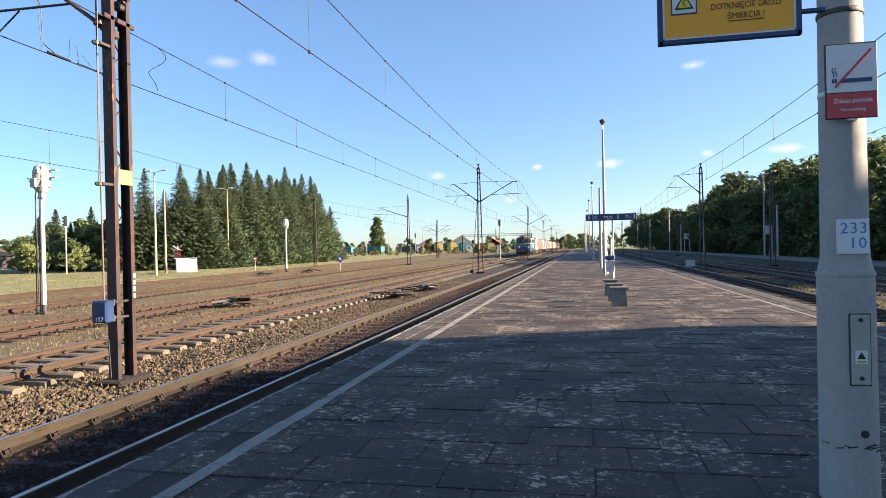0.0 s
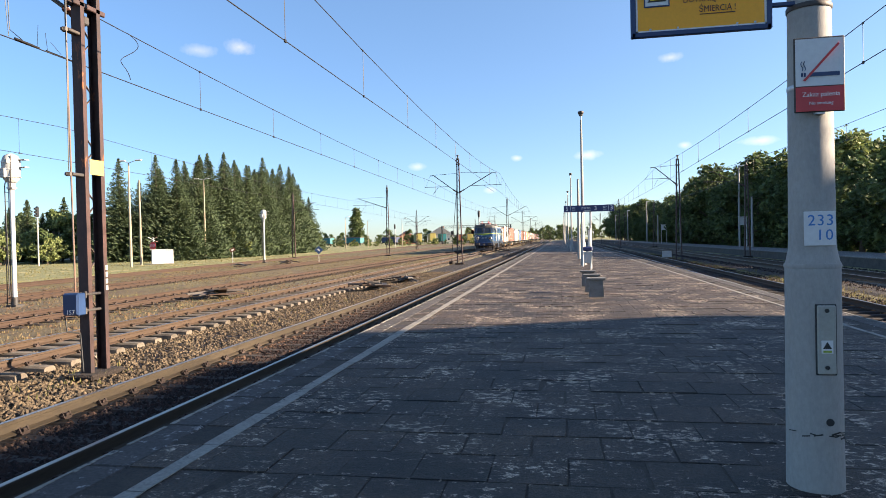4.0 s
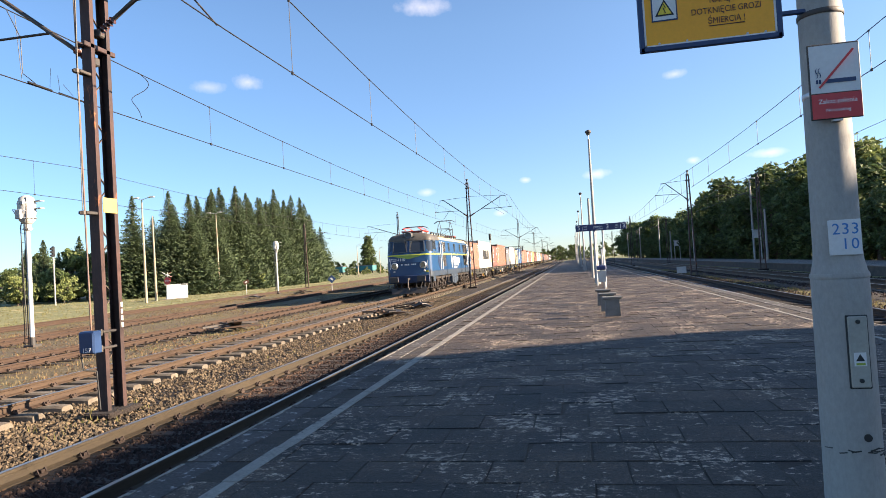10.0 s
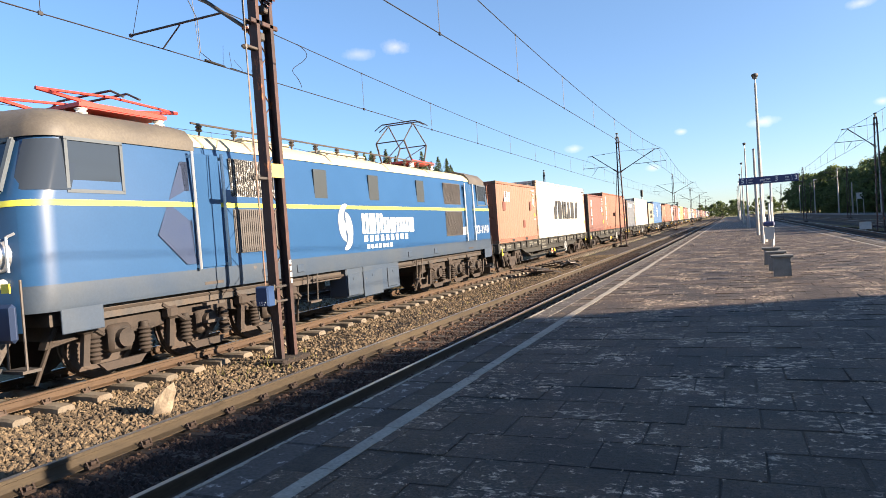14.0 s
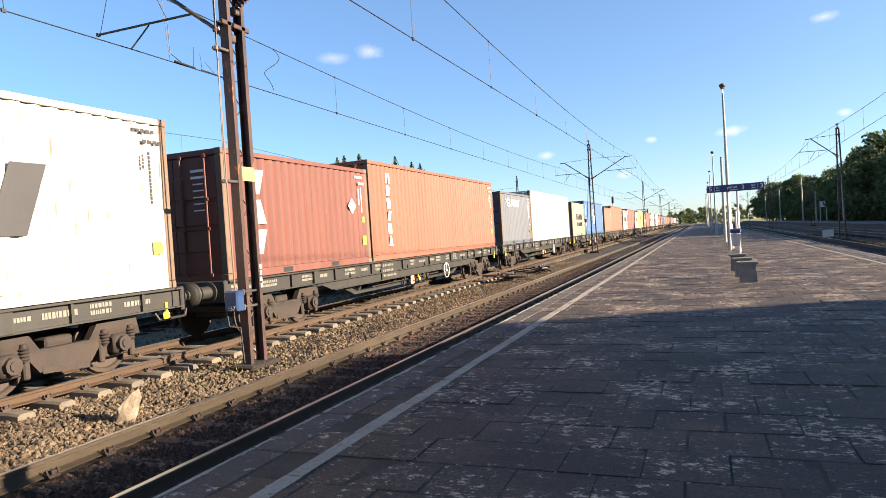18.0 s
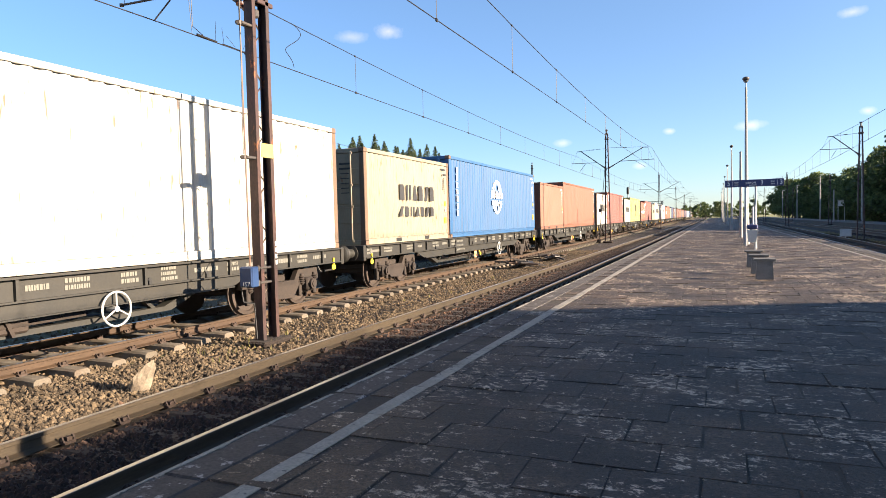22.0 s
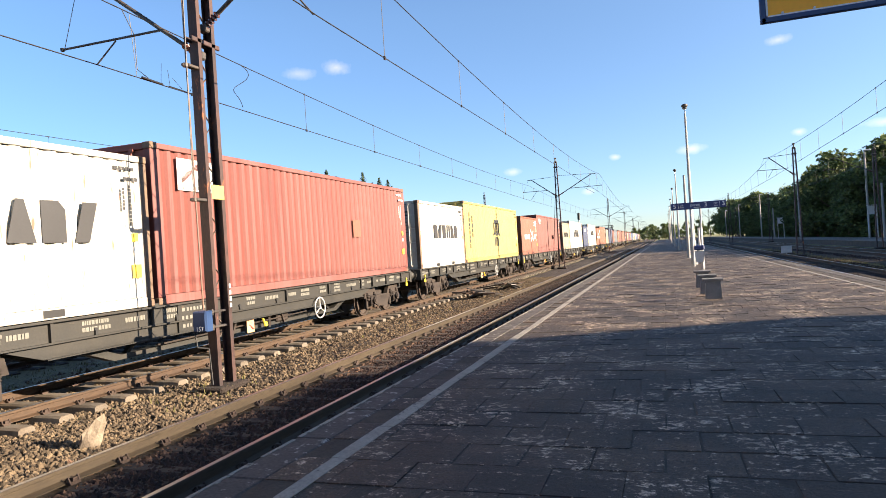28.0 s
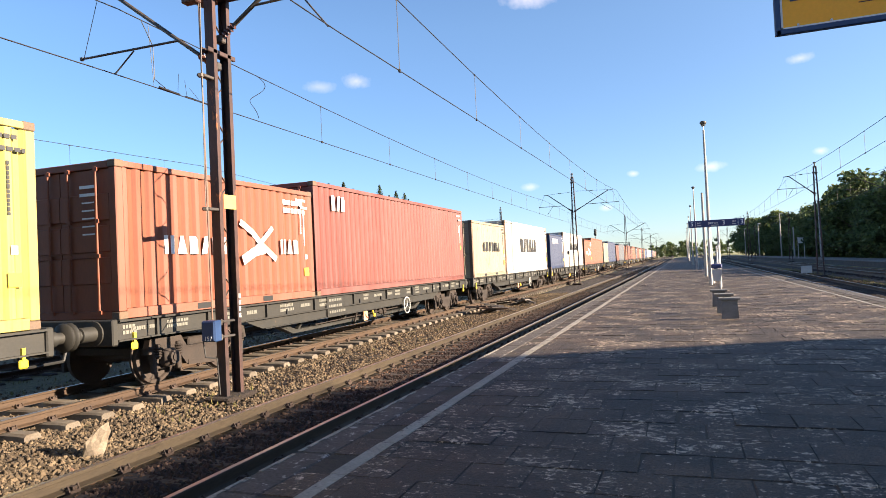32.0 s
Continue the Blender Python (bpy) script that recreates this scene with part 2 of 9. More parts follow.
# ---- materials ----
def material(name, base, rough=0.7, metal=0.0, second=None, scale=3.0, mix=0.5, fine=40.0, grain=0.25, bump=0.15, bump_size=0.01, stretch=(1, 1, 1), per_piece=0.0, spots=None, spot_scale=8.0, spot_at=0.62, coords="Object", island=0.0, patchy=0.0, patch_scale=0.7):
    """Base colour with patches of a second colour, fine grain and relief; spots: a third colour in ragged patches."""
    mat = bpy.data.materials.new(name)
    mat.use_nodes = True
    t = mat.node_tree
    n, l = t.nodes, t.links
    b = n["Principled BSDF"]
    b.inputs["Roughness"].default_value, b.inputs["Metallic"].default_value = rough, metal
    tc = n.new("ShaderNodeTexCoord")
    mp = n.new("ShaderNodeMapping")
    mp.inputs["Scale"].default_value = stretch
    if coords == "World":
        l.new(n.new("ShaderNodeNewGeometry").outputs["Position"], mp.inputs["Vector"])
    else:
        # each object takes another stretch of the pattern
        shift = n.new("ShaderNodeVectorMath")
        shift.operation = "MULTIPLY_ADD"
        info = n.new("ShaderNodeObjectInfo")
        l.new(info.outputs["Random"], shift.inputs[0])
        shift.inputs[1].default_value = (37.0, 53.0, 0.0)
        l.new(tc.outputs["Object"], shift.inputs[2])
        l.new(shift.outputs[0], mp.inputs["Vector"])

    def noise_at(sc, detail=5.0, rgh=0.6):
        k = n.new("ShaderNodeTexNoise")
        k.inputs["Scale"].default_value, k.inputs["Detail"].default_value, k.inputs["Roughness"].default_value = sc, detail, rgh
        l.new(mp.outputs[0], k.inputs["Vector"])
        return k

    def ramp(src_, lo, hi):
        r = n.new("ShaderNodeMapRange")
        r.inputs["From Min"].default_value, r.inputs["From Max"].default_value = lo, hi
        l.new(src_, r.inputs["Value"])
        return r.outputs[0]

    def blend(f, a, c, mode="MIX"):
        m = n.new("ShaderNodeMix")
        m.data_type, m.blend_type = "RGBA", mode
        if hasattr(f, "links"):
            l.new(f, m.inputs[0])
        else:
            m.inputs[0].default_value = f
        for s, val in ((6, a), (7, c)):
            if hasattr(val, "links"):
                l.new(val, m.inputs[s])
            else:
                m.inputs[s].default_value = (*val, 1)
        return m.outputs[2]

    col = base
    if second is not None:
        col = blend(ramp(noise_at(scale).outputs[0], 0.5 - 0.22 / max(mix, 0.05) * 0.5, 0.5 + 0.22), base, second)
    fine_n = noise_at(fine, 3.0, 0.7)
    if grain:
        g = n.new("ShaderNodeMapRange")
        g.inputs["From Min"].default_value, g.inputs["From Max"].default_value = 0.25, 0.75
        g.inputs["To Min"].default_value, g.inputs["To Max"].default_value = 1 - grain, 1 + grain
        l.new(fine_n.outputs[0], g.inputs["Value"])
        col = blend(1.0, col, (1, 1, 1), "MULTIPLY") if not hasattr(col, "links") else col
        mul = n.new("ShaderNodeVectorMath")
        mul.operation = "SCALE"
        l.new(col, mul.inputs[0])
        l.new(g.outputs[0], mul.inputs["Scale"])
        col = mul.outputs[0]
    if spots is not None:
        field = noise_at(spot_scale, 8.0, 0.7).outputs[0]
        if patchy:
            # the spots crowd in some places and are missing in others
            add = n.new("ShaderNodeMath")
            add.operation = "MULTIPLY_ADD"
            l.new(noise_at(patch_scale, 3.0, 0.6).outputs[0], add.inputs[0])
            add.inputs[1].default_value = patchy
            l.new(field, add.inputs[2])
            low = n.new("ShaderNodeMath")
            low.operation = "SUBTRACT"
            l.new(add.outputs[0], low.inputs[0])
            low.inputs[1].default_value = patchy * 0.5
            field = low.outputs[0]
        col = blend(ramp(field, spot_at, spot_at + 0.05), col, spots)
    if per_piece or island:
        if island:
            rnd = n.new("ShaderNodeNewGeometry").outputs["Random Per Island"]
            amount = island
        else:
            rnd = n.new("ShaderNodeObjectInfo").outputs["Random"]
            amount = per_piece
        g = n.new("ShaderNodeMapRange")
        g.inputs["To Min"].default_value, g.inputs["To Max"].default_value = 1 - amount, 1 + amount
        l.new(rnd, g.inputs["Value"])
        mul = n.new("ShaderNodeVectorMath")
        mul.operation = "SCALE"
        if hasattr(col, "links"):
            l.new(col, mul.inputs[0])
        else:
            mul.inputs[0].default_value = col
        l.new(g.outputs[0], mul.inputs["Scale"])
        col = mul.outputs[0]
    if hasattr(col, "links"):
        l.new(col, b.inputs["Base Color"])
    else:
        b.inputs["Base Color"].default_value = (*col, 1)
    if bump:
        bp = n.new("ShaderNodeBump")
        bp.inputs["Strength"].default_value, bp.inputs["Distance"].default_value = bump, bump_size
        l.new(fine_n.outputs[0], bp.inputs["Height"])
        l.new(bp.outputs[0], b.inputs["Normal"])
    return mat


def plain(name, base, rough=0.6, metal=0.0):
    return material(name, base, rough, metal, second=tuple(c * 0.8 for c in base), scale=2.0, fine=30, grain=0.08, bump=0.03)


def glass_mat(name, tint=(0.02, 0.025, 0.03), rough=0.05):
    mat = bpy.data.materials.new(name)
    mat.use_nodes = True
    b = mat.node_tree.nodes["Principled BSDF"]
    b.inputs["Base Color"].default_value = (*tint, 1)
    b.inputs["Roughness"].default_value = rough
    b.inputs["IOR"].default_value = 1.5
    return mat


M = {}
def paving_mat(name, piece):
    """Worn concrete slabs: dark stains, mottling, grit, and pale flakes with broken outlines that crowd in patches."""
    mat = bpy.data.materials.new(name)
    mat.use_nodes = True
    n, l = mat.node_tree.nodes, mat.node_tree.links
    b = n["Principled BSDF"]
    b.inputs["Roughness"].default_value = 0.74
    where = n.new("ShaderNodeNewGeometry")

    def field(scale, detail, rough=0.6, stretch=(1, 1, 1)):
        mp = n.new("ShaderNodeMapping")
        mp.inputs["Scale"].default_value = stretch
        l.new(where.outputs["Position"], mp.inputs["Vector"])
        k = n.new("ShaderNodeTexNoise")
        k.inputs["Scale"].default_value, k.inputs["Detail"].default_value, k.inputs["Roughness"].default_value = scale, detail, rough
        l.new(mp.outputs[0], k.inputs["Vector"])
        return k.outputs[0]

    def fit(src_, lo, hi, to0=0.0, to1=1.0):
        r = n.new("ShaderNodeMapRange")
        for key, v in zip(("From Min", "From Max", "To Min", "To Max"), (lo, hi, to0, to1)):
            r.inputs[key].default_value = v
        l.new(src_, r.inputs["Value"])
        return r.outputs[0]

    def calc(op, a_, b_):
        k = n.new("ShaderNodeMath")
        k.operation = op
        for i_, v_ in enumerate((a_, b_)):
            if isinstance(v_, (int, float)):
                k.inputs[i_].default_value = v_
            else:
                l.new(v_, k.inputs[i_])
        return k.outputs[0]

    def mixed(fac, a_, c_):
        m = n.new("ShaderNodeMix")
        m.data_type = "RGBA"
        l.new(fac, m.inputs[0])
        for i_, v_ in ((6, a_), (7, c_)):
            if isinstance(v_, tuple):
                m.inputs[i_].default_value = (*v_, 1)
            else:
                l.new(v_, m.inputs[i_])
        return m.outputs[2]
    stains = field(0.7, 6, 0.62, (0.8, 1.1, 1))
    patches = field(1.1, 4, 0.6)
    col = mixed(fit(stains, 0.4, 0.62), (0.017, 0.012, 0.009), (0.06, 0.039, 0.023))
    col = mixed(fit(field(7, 5, 0.7), 0.42, 0.7, 0, 0.6), col, (0.02, 0.014, 0.012))
    crowd = fit(patches, 0.44, 0.62)
    flakes = calc("ADD", field(11, 9, 0.75, (0.85, 1.2, 1)), calc("MULTIPLY", crowd, 0.1))
    col = mixed(fit(flakes, 0.612, 0.63, 0, 0.9), col, (0.35, 0.275, 0.205))
    # broken outlines of scaled-off patches
    ring = calc("ABSOLUTE", calc("SUBTRACT", field(5, 4, 0.65, (0.8, 1.25, 1)), 0.53), 0.0)
    line = calc("MULTIPLY", fit(ring, 0.012, 0.004), calc("MULTIPLY", fit(field(11, 3), 0.5, 0.56), crowd))
    col = mixed(calc("MULTIPLY", line, 0.85), col, (0.34, 0.27, 0.2))
    grit = field(38, 6, 0.85)
    rnd = n.new("ShaderNodeObjectInfo").outputs["Random"] if piece else where.outputs["Random Per Island"]
    mul = n.new("ShaderNodeVectorMath")
    mul.operation = "SCALE"
    l.new(col, mul.inputs[0])
    l.new(calc("MULTIPLY", fit(grit, 0.36, 0.64, 0.05, 1.95), fit(rnd, 0, 1, 0.7, 1.3)), mul.inputs["Scale"])
    l.new(mul.outputs[0], b.inputs["Base Color"])
    bp = n.new("ShaderNodeBump")
    bp.inputs["Strength"].default_value, bp.inputs["Distance"].default_value = 1.0, 0.018
    l.new(calc("ADD", calc("MULTIPLY", grit, 0.5), flakes), bp.inputs["Height"])
    l.new(bp.outputs[0], b.inputs["Normal"])
    return mat


M["paving"] = paving_mat("paving", False)
M["paving_piece"] = paving_mat("paving_piece", True)
M["joint"] = material("joint", (0.02, 0.015, 0.012), 0.95, second=(0.055, 0.042, 0.03), scale=3, fine=60, grain=0.5, bump=0.4)
M["line_paint"] = material("line_paint", (0.29, 0.265, 0.22), 0.8, second=(0.19, 0.17, 0.14), scale=2.5, fine=40, grain=0.35, bump=0.3, spots=(0.06, 0.05, 0.045), spot_scale=9, spot_at=0.58, patchy=0.2)
M["edge_slab"] = material("edge_slab", (0.04, 0.034, 0.03), 0.88, second=(0.07, 0.058, 0.05), scale=2.5, fine=30, grain=0.6, bump=0.5, spots=(0.28, 0.26, 0.24), spot_scale=9, spot_at=0.58, coords="World", patchy=0.3)
M["bench_concrete"] = material("bench_concrete", (0.19, 0.185, 0.17), 0.85, second=(0.13, 0.125, 0.115), scale=4, fine=45, grain=0.3, bump=0.3)
M["edge_concrete"] = material("edge_concrete", (0.223, 0.209, 0.188), 0.85, second=(0.111, 0.105, 0.098), scale=2.0, fine=45, grain=0.35, bump=0.4, spots=(0.55, 0.53, 0.5), spot_scale=10, spot_at=0.6)
M["wall_concrete"] = material("wall_concrete", (0.1, 0.09, 0.08), 0.9, second=(0.05, 0.045, 0.04), scale=2.0, fine=40, grain=0.3, bump=0.4)
# bed near black, so the gaps between the stones look shaded
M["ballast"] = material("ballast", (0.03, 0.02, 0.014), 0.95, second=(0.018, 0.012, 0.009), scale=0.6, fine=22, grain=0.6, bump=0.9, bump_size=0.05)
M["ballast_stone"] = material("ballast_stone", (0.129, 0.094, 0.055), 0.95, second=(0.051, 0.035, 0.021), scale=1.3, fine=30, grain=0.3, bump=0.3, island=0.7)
# rust stain and the shade between the rails both go into this dark colour
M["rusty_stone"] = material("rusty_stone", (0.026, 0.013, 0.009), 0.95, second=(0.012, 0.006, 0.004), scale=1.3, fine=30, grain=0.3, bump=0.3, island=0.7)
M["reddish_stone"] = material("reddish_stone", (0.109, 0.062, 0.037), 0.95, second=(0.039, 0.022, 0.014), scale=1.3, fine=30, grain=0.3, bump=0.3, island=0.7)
M["clod"] = material("clod", (0.12, 0.075, 0.04), 0.95, second=(0.05, 0.03, 0.018), scale=1.3, fine=30, grain=0.3, bump=0.3, island=0.6)
M["rail_rust"] = material("rail_rust", (0.065, 0.038, 0.019), 0.75, second=(0.042, 0.023, 0.012), scale=3, fine=50, grain=0.35, bump=0.2, stretch=(1, 0.15, 1))
M["rail_olive"] = material("rail_olive", (0.053, 0.037, 0.019), 0.7, second=(0.032, 0.022, 0.011), scale=3, fine=50, grain=0.35, bump=0.2, stretch=(1, 0.15, 1))
M["rail_head"] = material("rail_head", (0.42, 0.38, 0.34), 0.35, 0.9, second=(0.3, 0.26, 0.22), scale=4, fine=60, grain=0.1, bump=0.05, stretch=(1, 0.05, 1))
M["old_rail"] = material("old_rail", (0.052, 0.03, 0.018), 0.9, second=(0.039, 0.021, 0.013), scale=3, fine=50, grain=0.35, bump=0.3, stretch=(1, 0.2, 1))
M["sleeper"] = material("sleeper", (0.153, 0.132, 0.101), 0.9, second=(0.107, 0.081, 0.058), scale=4, fine=50, grain=0.3, bump=0.3, per_piece=0.2)
M["old_sleeper"] = material("old_sleeper", (0.038, 0.027, 0.019), 0.95, second=(0.022, 0.016, 0.013), scale=4, fine=40, grain=0.4, bump=0.4, per_piece=0.3)
M["clip"] = material("clip", (0.06, 0.04, 0.03), 0.7, 0.3, fine=60, grain=0.3)
M["soil"] = material("soil", (0.09, 0.058, 0.028), 0.95, second=(0.117, 0.104, 0.041), scale=0.2, fine=11, grain=0.75, bump=0.8, bump_size=0.06, spots=(0.075, 0.045, 0.026), spot_scale=1.3, spot_at=0.55)
M["field"] = material("field", (0.209, 0.196, 0.076), 0.95, second=(0.139, 0.146, 0.052), scale=0.12, fine=6, grain=0.5, bump=0.6, bump_size=0.06, spots=(0.4, 0.33, 0.15), spot_scale=0.4, spot_at=0.56)
M["mast"] = material("mast", (0.075, 0.033, 0.025), 0.65, second=(0.02, 0.014, 0.014), scale=2.2, fine=35, grain=0.35, bump=0.25, stretch=(1, 1, 0.4), spots=(0.3, 0.1, 0.03), spot_scale=3.0, spot_at=0.62)
M["pole_tan"] = material("pole_tan", (0.36, 0.3, 0.21), 0.85, second=(0.26, 0.21, 0.15), scale=2.5, fine=45, grain=0.2, bump=0.2, stretch=(1, 1, 0.3))
M["signal_grey"] = material("signal_grey", (0.43, 0.43, 0.413), 0.6, second=(0.284, 0.284, 0.275), scale=5, fine=30, grain=0.2, bump=0.15, spots=(0.18, 0.16, 0.14), spot_scale=6, spot_at=0.64)
M["lacing"] = material("lacing", (0.16, 0.13, 0.11), 0.7, second=(0.09, 0.05, 0.035), scale=5, fine=35, grain=0.2, bump=0.1)
M["steel_dark"] = material("steel_dark", (0.05, 0.05, 0.052), 0.6, 0.4, second=(0.09, 0.07, 0.055), scale=3, fine=40, grain=0.2, bump=0.1)
M["wire"] = plain("wire", (0.035, 0.032, 0.03), 0.5, 0.5)
M["insulator"] = plain("insulator", (0.09, 0.035, 0.025), 0.25)
M["concrete_pole"] = material("concrete_pole", (0.348, 0.335, 0.307), 0.8, second=(0.286, 0.272, 0.251), scale=2.5, fine=45, grain=0.12, bump=0.15, spots=(0.36, 0.34, 0.31), spot_scale=5, spot_at=0.7, stretch=(1, 1, 0.5))
M["grey_paint"] = material("grey_paint", (0.5, 0.5, 0.48), 0.6, second=(0.4, 0.4, 0.38), scale=3, fine=40, grain=0.1, bump=0.08)
M["white_paint"] = material("white_paint", (0.671, 0.671, 0.654), 0.55, second=(0.585, 0.585, 0.568), scale=3, fine=40, grain=0.06, bump=0.05)
M["red_paint"] = material("red_paint", (0.55, 0.05, 0.05), 0.5, second=(0.48, 0.04, 0.045), scale=3, fine=40, grain=0.06, bump=0.03)
M["yellow_sign"] = material("yellow_sign", (0.92, 0.4, 0.01), 0.5, second=(0.86, 0.36, 0.01), scale=2, fine=40, grain=0.05, bump=0.03)
M["sign_blue"] = material("sign_blue", (0.012, 0.036, 0.105), 0.5, second=(0.016, 0.044, 0.12), scale=3, fine=40, grain=0.1, bump=0.03, spots=(0.1, 0.09, 0.08), spot_scale=9, spot_at=0.7)
M["navy"] = material("navy", (0.02, 0.03, 0.1), 0.5, second=(0.03, 0.04, 0.12), scale=3, fine=40, grain=0.06, bump=0.03)
M["black_paint"] = plain("black_paint", (0.02, 0.02, 0.02), 0.6)
M["brown_ink"] = plain("brown_ink", (0.09, 0.03, 0.015), 0.6)
M["slate_ink"] = plain("slate_ink", (0.1, 0.12, 0.16), 0.6)
M["blue_ink"] = plain("blue_ink", (0.05, 0.2, 0.5), 0.6)
M["galvanised"] = material("galvanised", (0.55, 0.56, 0.57), 0.45, 0.6, second=(0.45, 0.46, 0.47), scale=6, fine=60, grain=0.1, bump=0.05)
M["needles"] = material("needles", (0.044, 0.068, 0.031), 0.8, second=(0.072, 0.098, 0.038), scale=0.5, fine=3, grain=0.3, bump=0, island=0.4)
M["leaves"] = material("leaves", (0.068, 0.098, 0.031), 0.7, second=(0.111, 0.145, 0.047), scale=0.35, fine=3, grain=0.3, bump=0, island=0.5)
M["leaves_light"] = material("leaves_light", (0.162, 0.196, 0.06), 0.7, second=(0.212, 0.238, 0.081), scale=0.5, fine=3, grain=0.3, bump=0, island=0.4)
M["bark"] = material("bark", (0.13, 0.1, 0.075), 0.95, second=(0.08, 0.06, 0.045), scale=4, fine=20, grain=0.4, bump=0.5)
M["glass"] = glass_mat("glass", (0.05, 0.058, 0.065), 0.08)

# ---- plan (metres): x across the tracks, y along the platform, z up from the platform's surface ----
RAIL = -0.30                       # top of rail
EDGE_L, EDGE_R = -3.254, 5.32      # platform edges


def track1(y):
    return -5.01 - 0.005 * (y - 10)


def track2(y):
    return -9.753 - 0.0142 * (y - 10)


def track3(y):
    return -15.15 - 0.012 * (y - 20)


def track4(y):
    return -21.0 - 0.062 * (y - 10)


def track5(y):
    return -30.5 - 0.11 * (y - 40)


def track_r1(y):
    return 7.05 + 0.012 * (y - 20)


def track_r2(y):
    return 13.0 + 0.010 * (y - 50)


# ---- ground ----
def ground():
    g = Geo()
    n, far = 60, 2500.0
    xs = [math.copysign(abs(i / n) ** 3 * far, i) for i in range(-n, n + 1)]
    for a in xs:
        for b in xs:
            yy = b + 60
            lift = -0.60 + (noise.noise(Vector((a * 0.05, yy * 0.05, 0))) * 0.06 if abs(a) > 24 else 0)
            g.v.append((a, yy, lift))
    w = 2 * n + 1
    g.f = [(i * w + j, (i + 1) * w + j, (i + 1) * w + j + 1, i * w + j + 1) for i in range(w - 1) for j in range(w - 1)]
    ob = part("ground", g, M["field"], smooth=60)
    tagged(ob, "dry grassy ground spreading away from the railway", "ground", kind="structure")
    g = Geo()
    rows = []
    for k in range(0, 61):
        y = -60 + k * 12
        rows.append((y, -34 - 0.1 * max(0, y - 20), 17.4))
    for y, a, b in rows:
        for i in range(13):
            xx = a + (b - a) * i / 12
            g.v.append((xx, y, -0.56 + 0.03 * noise.noise(Vector((xx * 0.3, y * 0.3, 3))) - (0.08 if i in (0, 12) else 0.17 if -9.5 < xx < 2 else 0)))
    g.f = [(k * 13 + i, k * 13 + i + 1, (k + 1) * 13 + i + 1, (k + 1) * 13 + i) for k in range(60) for i in range(12)]
    ob = part("yard_ground", g, M["soil"], smooth=60)
    tagged(ob, "brown trackbed soil with dry grass between the tracks", "ground", kind="structure")


ground()

RAIL_PROFILE = [(-0.07, -0.155), (0.07, -0.155), (0.07, -0.143), (0.012, -0.118), (0.009, -0.045), (0.035, -0.034), (0.035, -0.004), (0.03, 0.0), (-0.03, 0.0), (-0.035, -0.004), (-0.035, -0.034), (-0.009, -0.045), (-0.012, -0.118), (-0.07, -0.143)]
HEAD_PROFILE = [(-0.029, 0.0005), (0.029, 0.0005), (0.024, 0.003), (-0.024, 0.003)]


def rail_geo(fx, off, y0, y1, prof, dz=0.0):
    return Geo().pull(prof, (fx(y0) + off, y0, RAIL + dz), (fx(y1) + off, y1, RAIL + dz), (1, 0, 0), (0, 0, 1))


def sleeper_mesh(length, w, h, mat, name):
    g = Geo()
    hw, hb, l2 = w / 2, w / 2 + 0.03, length / 2
    ring = []
    for x, top in ((-l2, h * 0.75), (-l2 + 0.12, h), (-0.35, h), (-0.25, h * 0.85), (0.25, h * 0.85), (0.35, h), (l2 - 0.12, h), (l2, h * 0.75)):
        ring.append([(x * 1.02, -hb, -0.17), (x * 1.02, hb, -0.17), (x, hw, top - 0.03), (x, hw - 0.035, top), (x, -hw + 0.035, top), (x, -hw, top - 0.03)])
    g.loft(ring)
    return g.mesh(name, mat)


def track(label, fx, y0, y1, rail_mat, sleepers=None, worn=True, lower=0.0, clips=0, span=(-4, 150), pitch=0.62, fast_mat="clip", sunk=0.0):
    th = thing("track", label, "railway track", kind="structure")
    for off in (-0.7525, 0.7525):
        part("rail", rail_geo(fx, off, y0, y1, RAIL_PROFILE, -lower), rail_mat, th, smooth=40)
        if worn:
            part("running_surface", rail_geo(fx, off, y0, y1, HEAD_PROFILE, -lower), M["rail_head"], th, "polished steel running surface")
    if sleepers is not None:
        me = sleeper_mesh(2.5, 0.24, 0.04, sleepers, "sleeper")
        rest = Geo()
        k, y = 0, span[0]
        while y < span[1]:
            m = pose(fx(y), y, RAIL - 0.20 - lower - sunk, 0, 0, 0.5 * random.uniform(-1, 1))
            if k < 290 and y > -1:
                part("sleeper", me, None, th, at=m)
                k += 1
            else:
                rest.m = m
                rest.add([tuple(v.co) for v in me.vertices], [tuple(p.vertices) for p in me.polygons])
            y += pitch
        if rest.v:
            tagged(part("far_sleepers", rest, sleepers, th), kind="stuff")
    if clips:
        g = Geo()
        y = span[0]
        while y < min(span[1], clips):
            for off in (-0.7525, 0.7525):
                for s in (-1, 1):
                    x = fx(y) + off + s * 0.095
                    z = RAIL - 0.145 - lower
                    g.box((x, y, z), (0.07, 0.11, 0.03))
                    g.box((x + s * 0.005, y, z + 0.03), (0.045, 0.05, 0.04))
                    if y < 45:
                        for dy in (-0.055, 0.055):
                            g.rod((x + s * 0.03, y + dy, z), (x, y + dy, z + 0.06), 0.009, 5)
                            g.rod((x, y + dy, z + 0.06), (x - s * 0.04, y + dy, z + 0.02), 0.009, 5)
            y += pitch
        tagged(part("fastenings", g, M[fast_mat], th), kind="stuff")
    return th


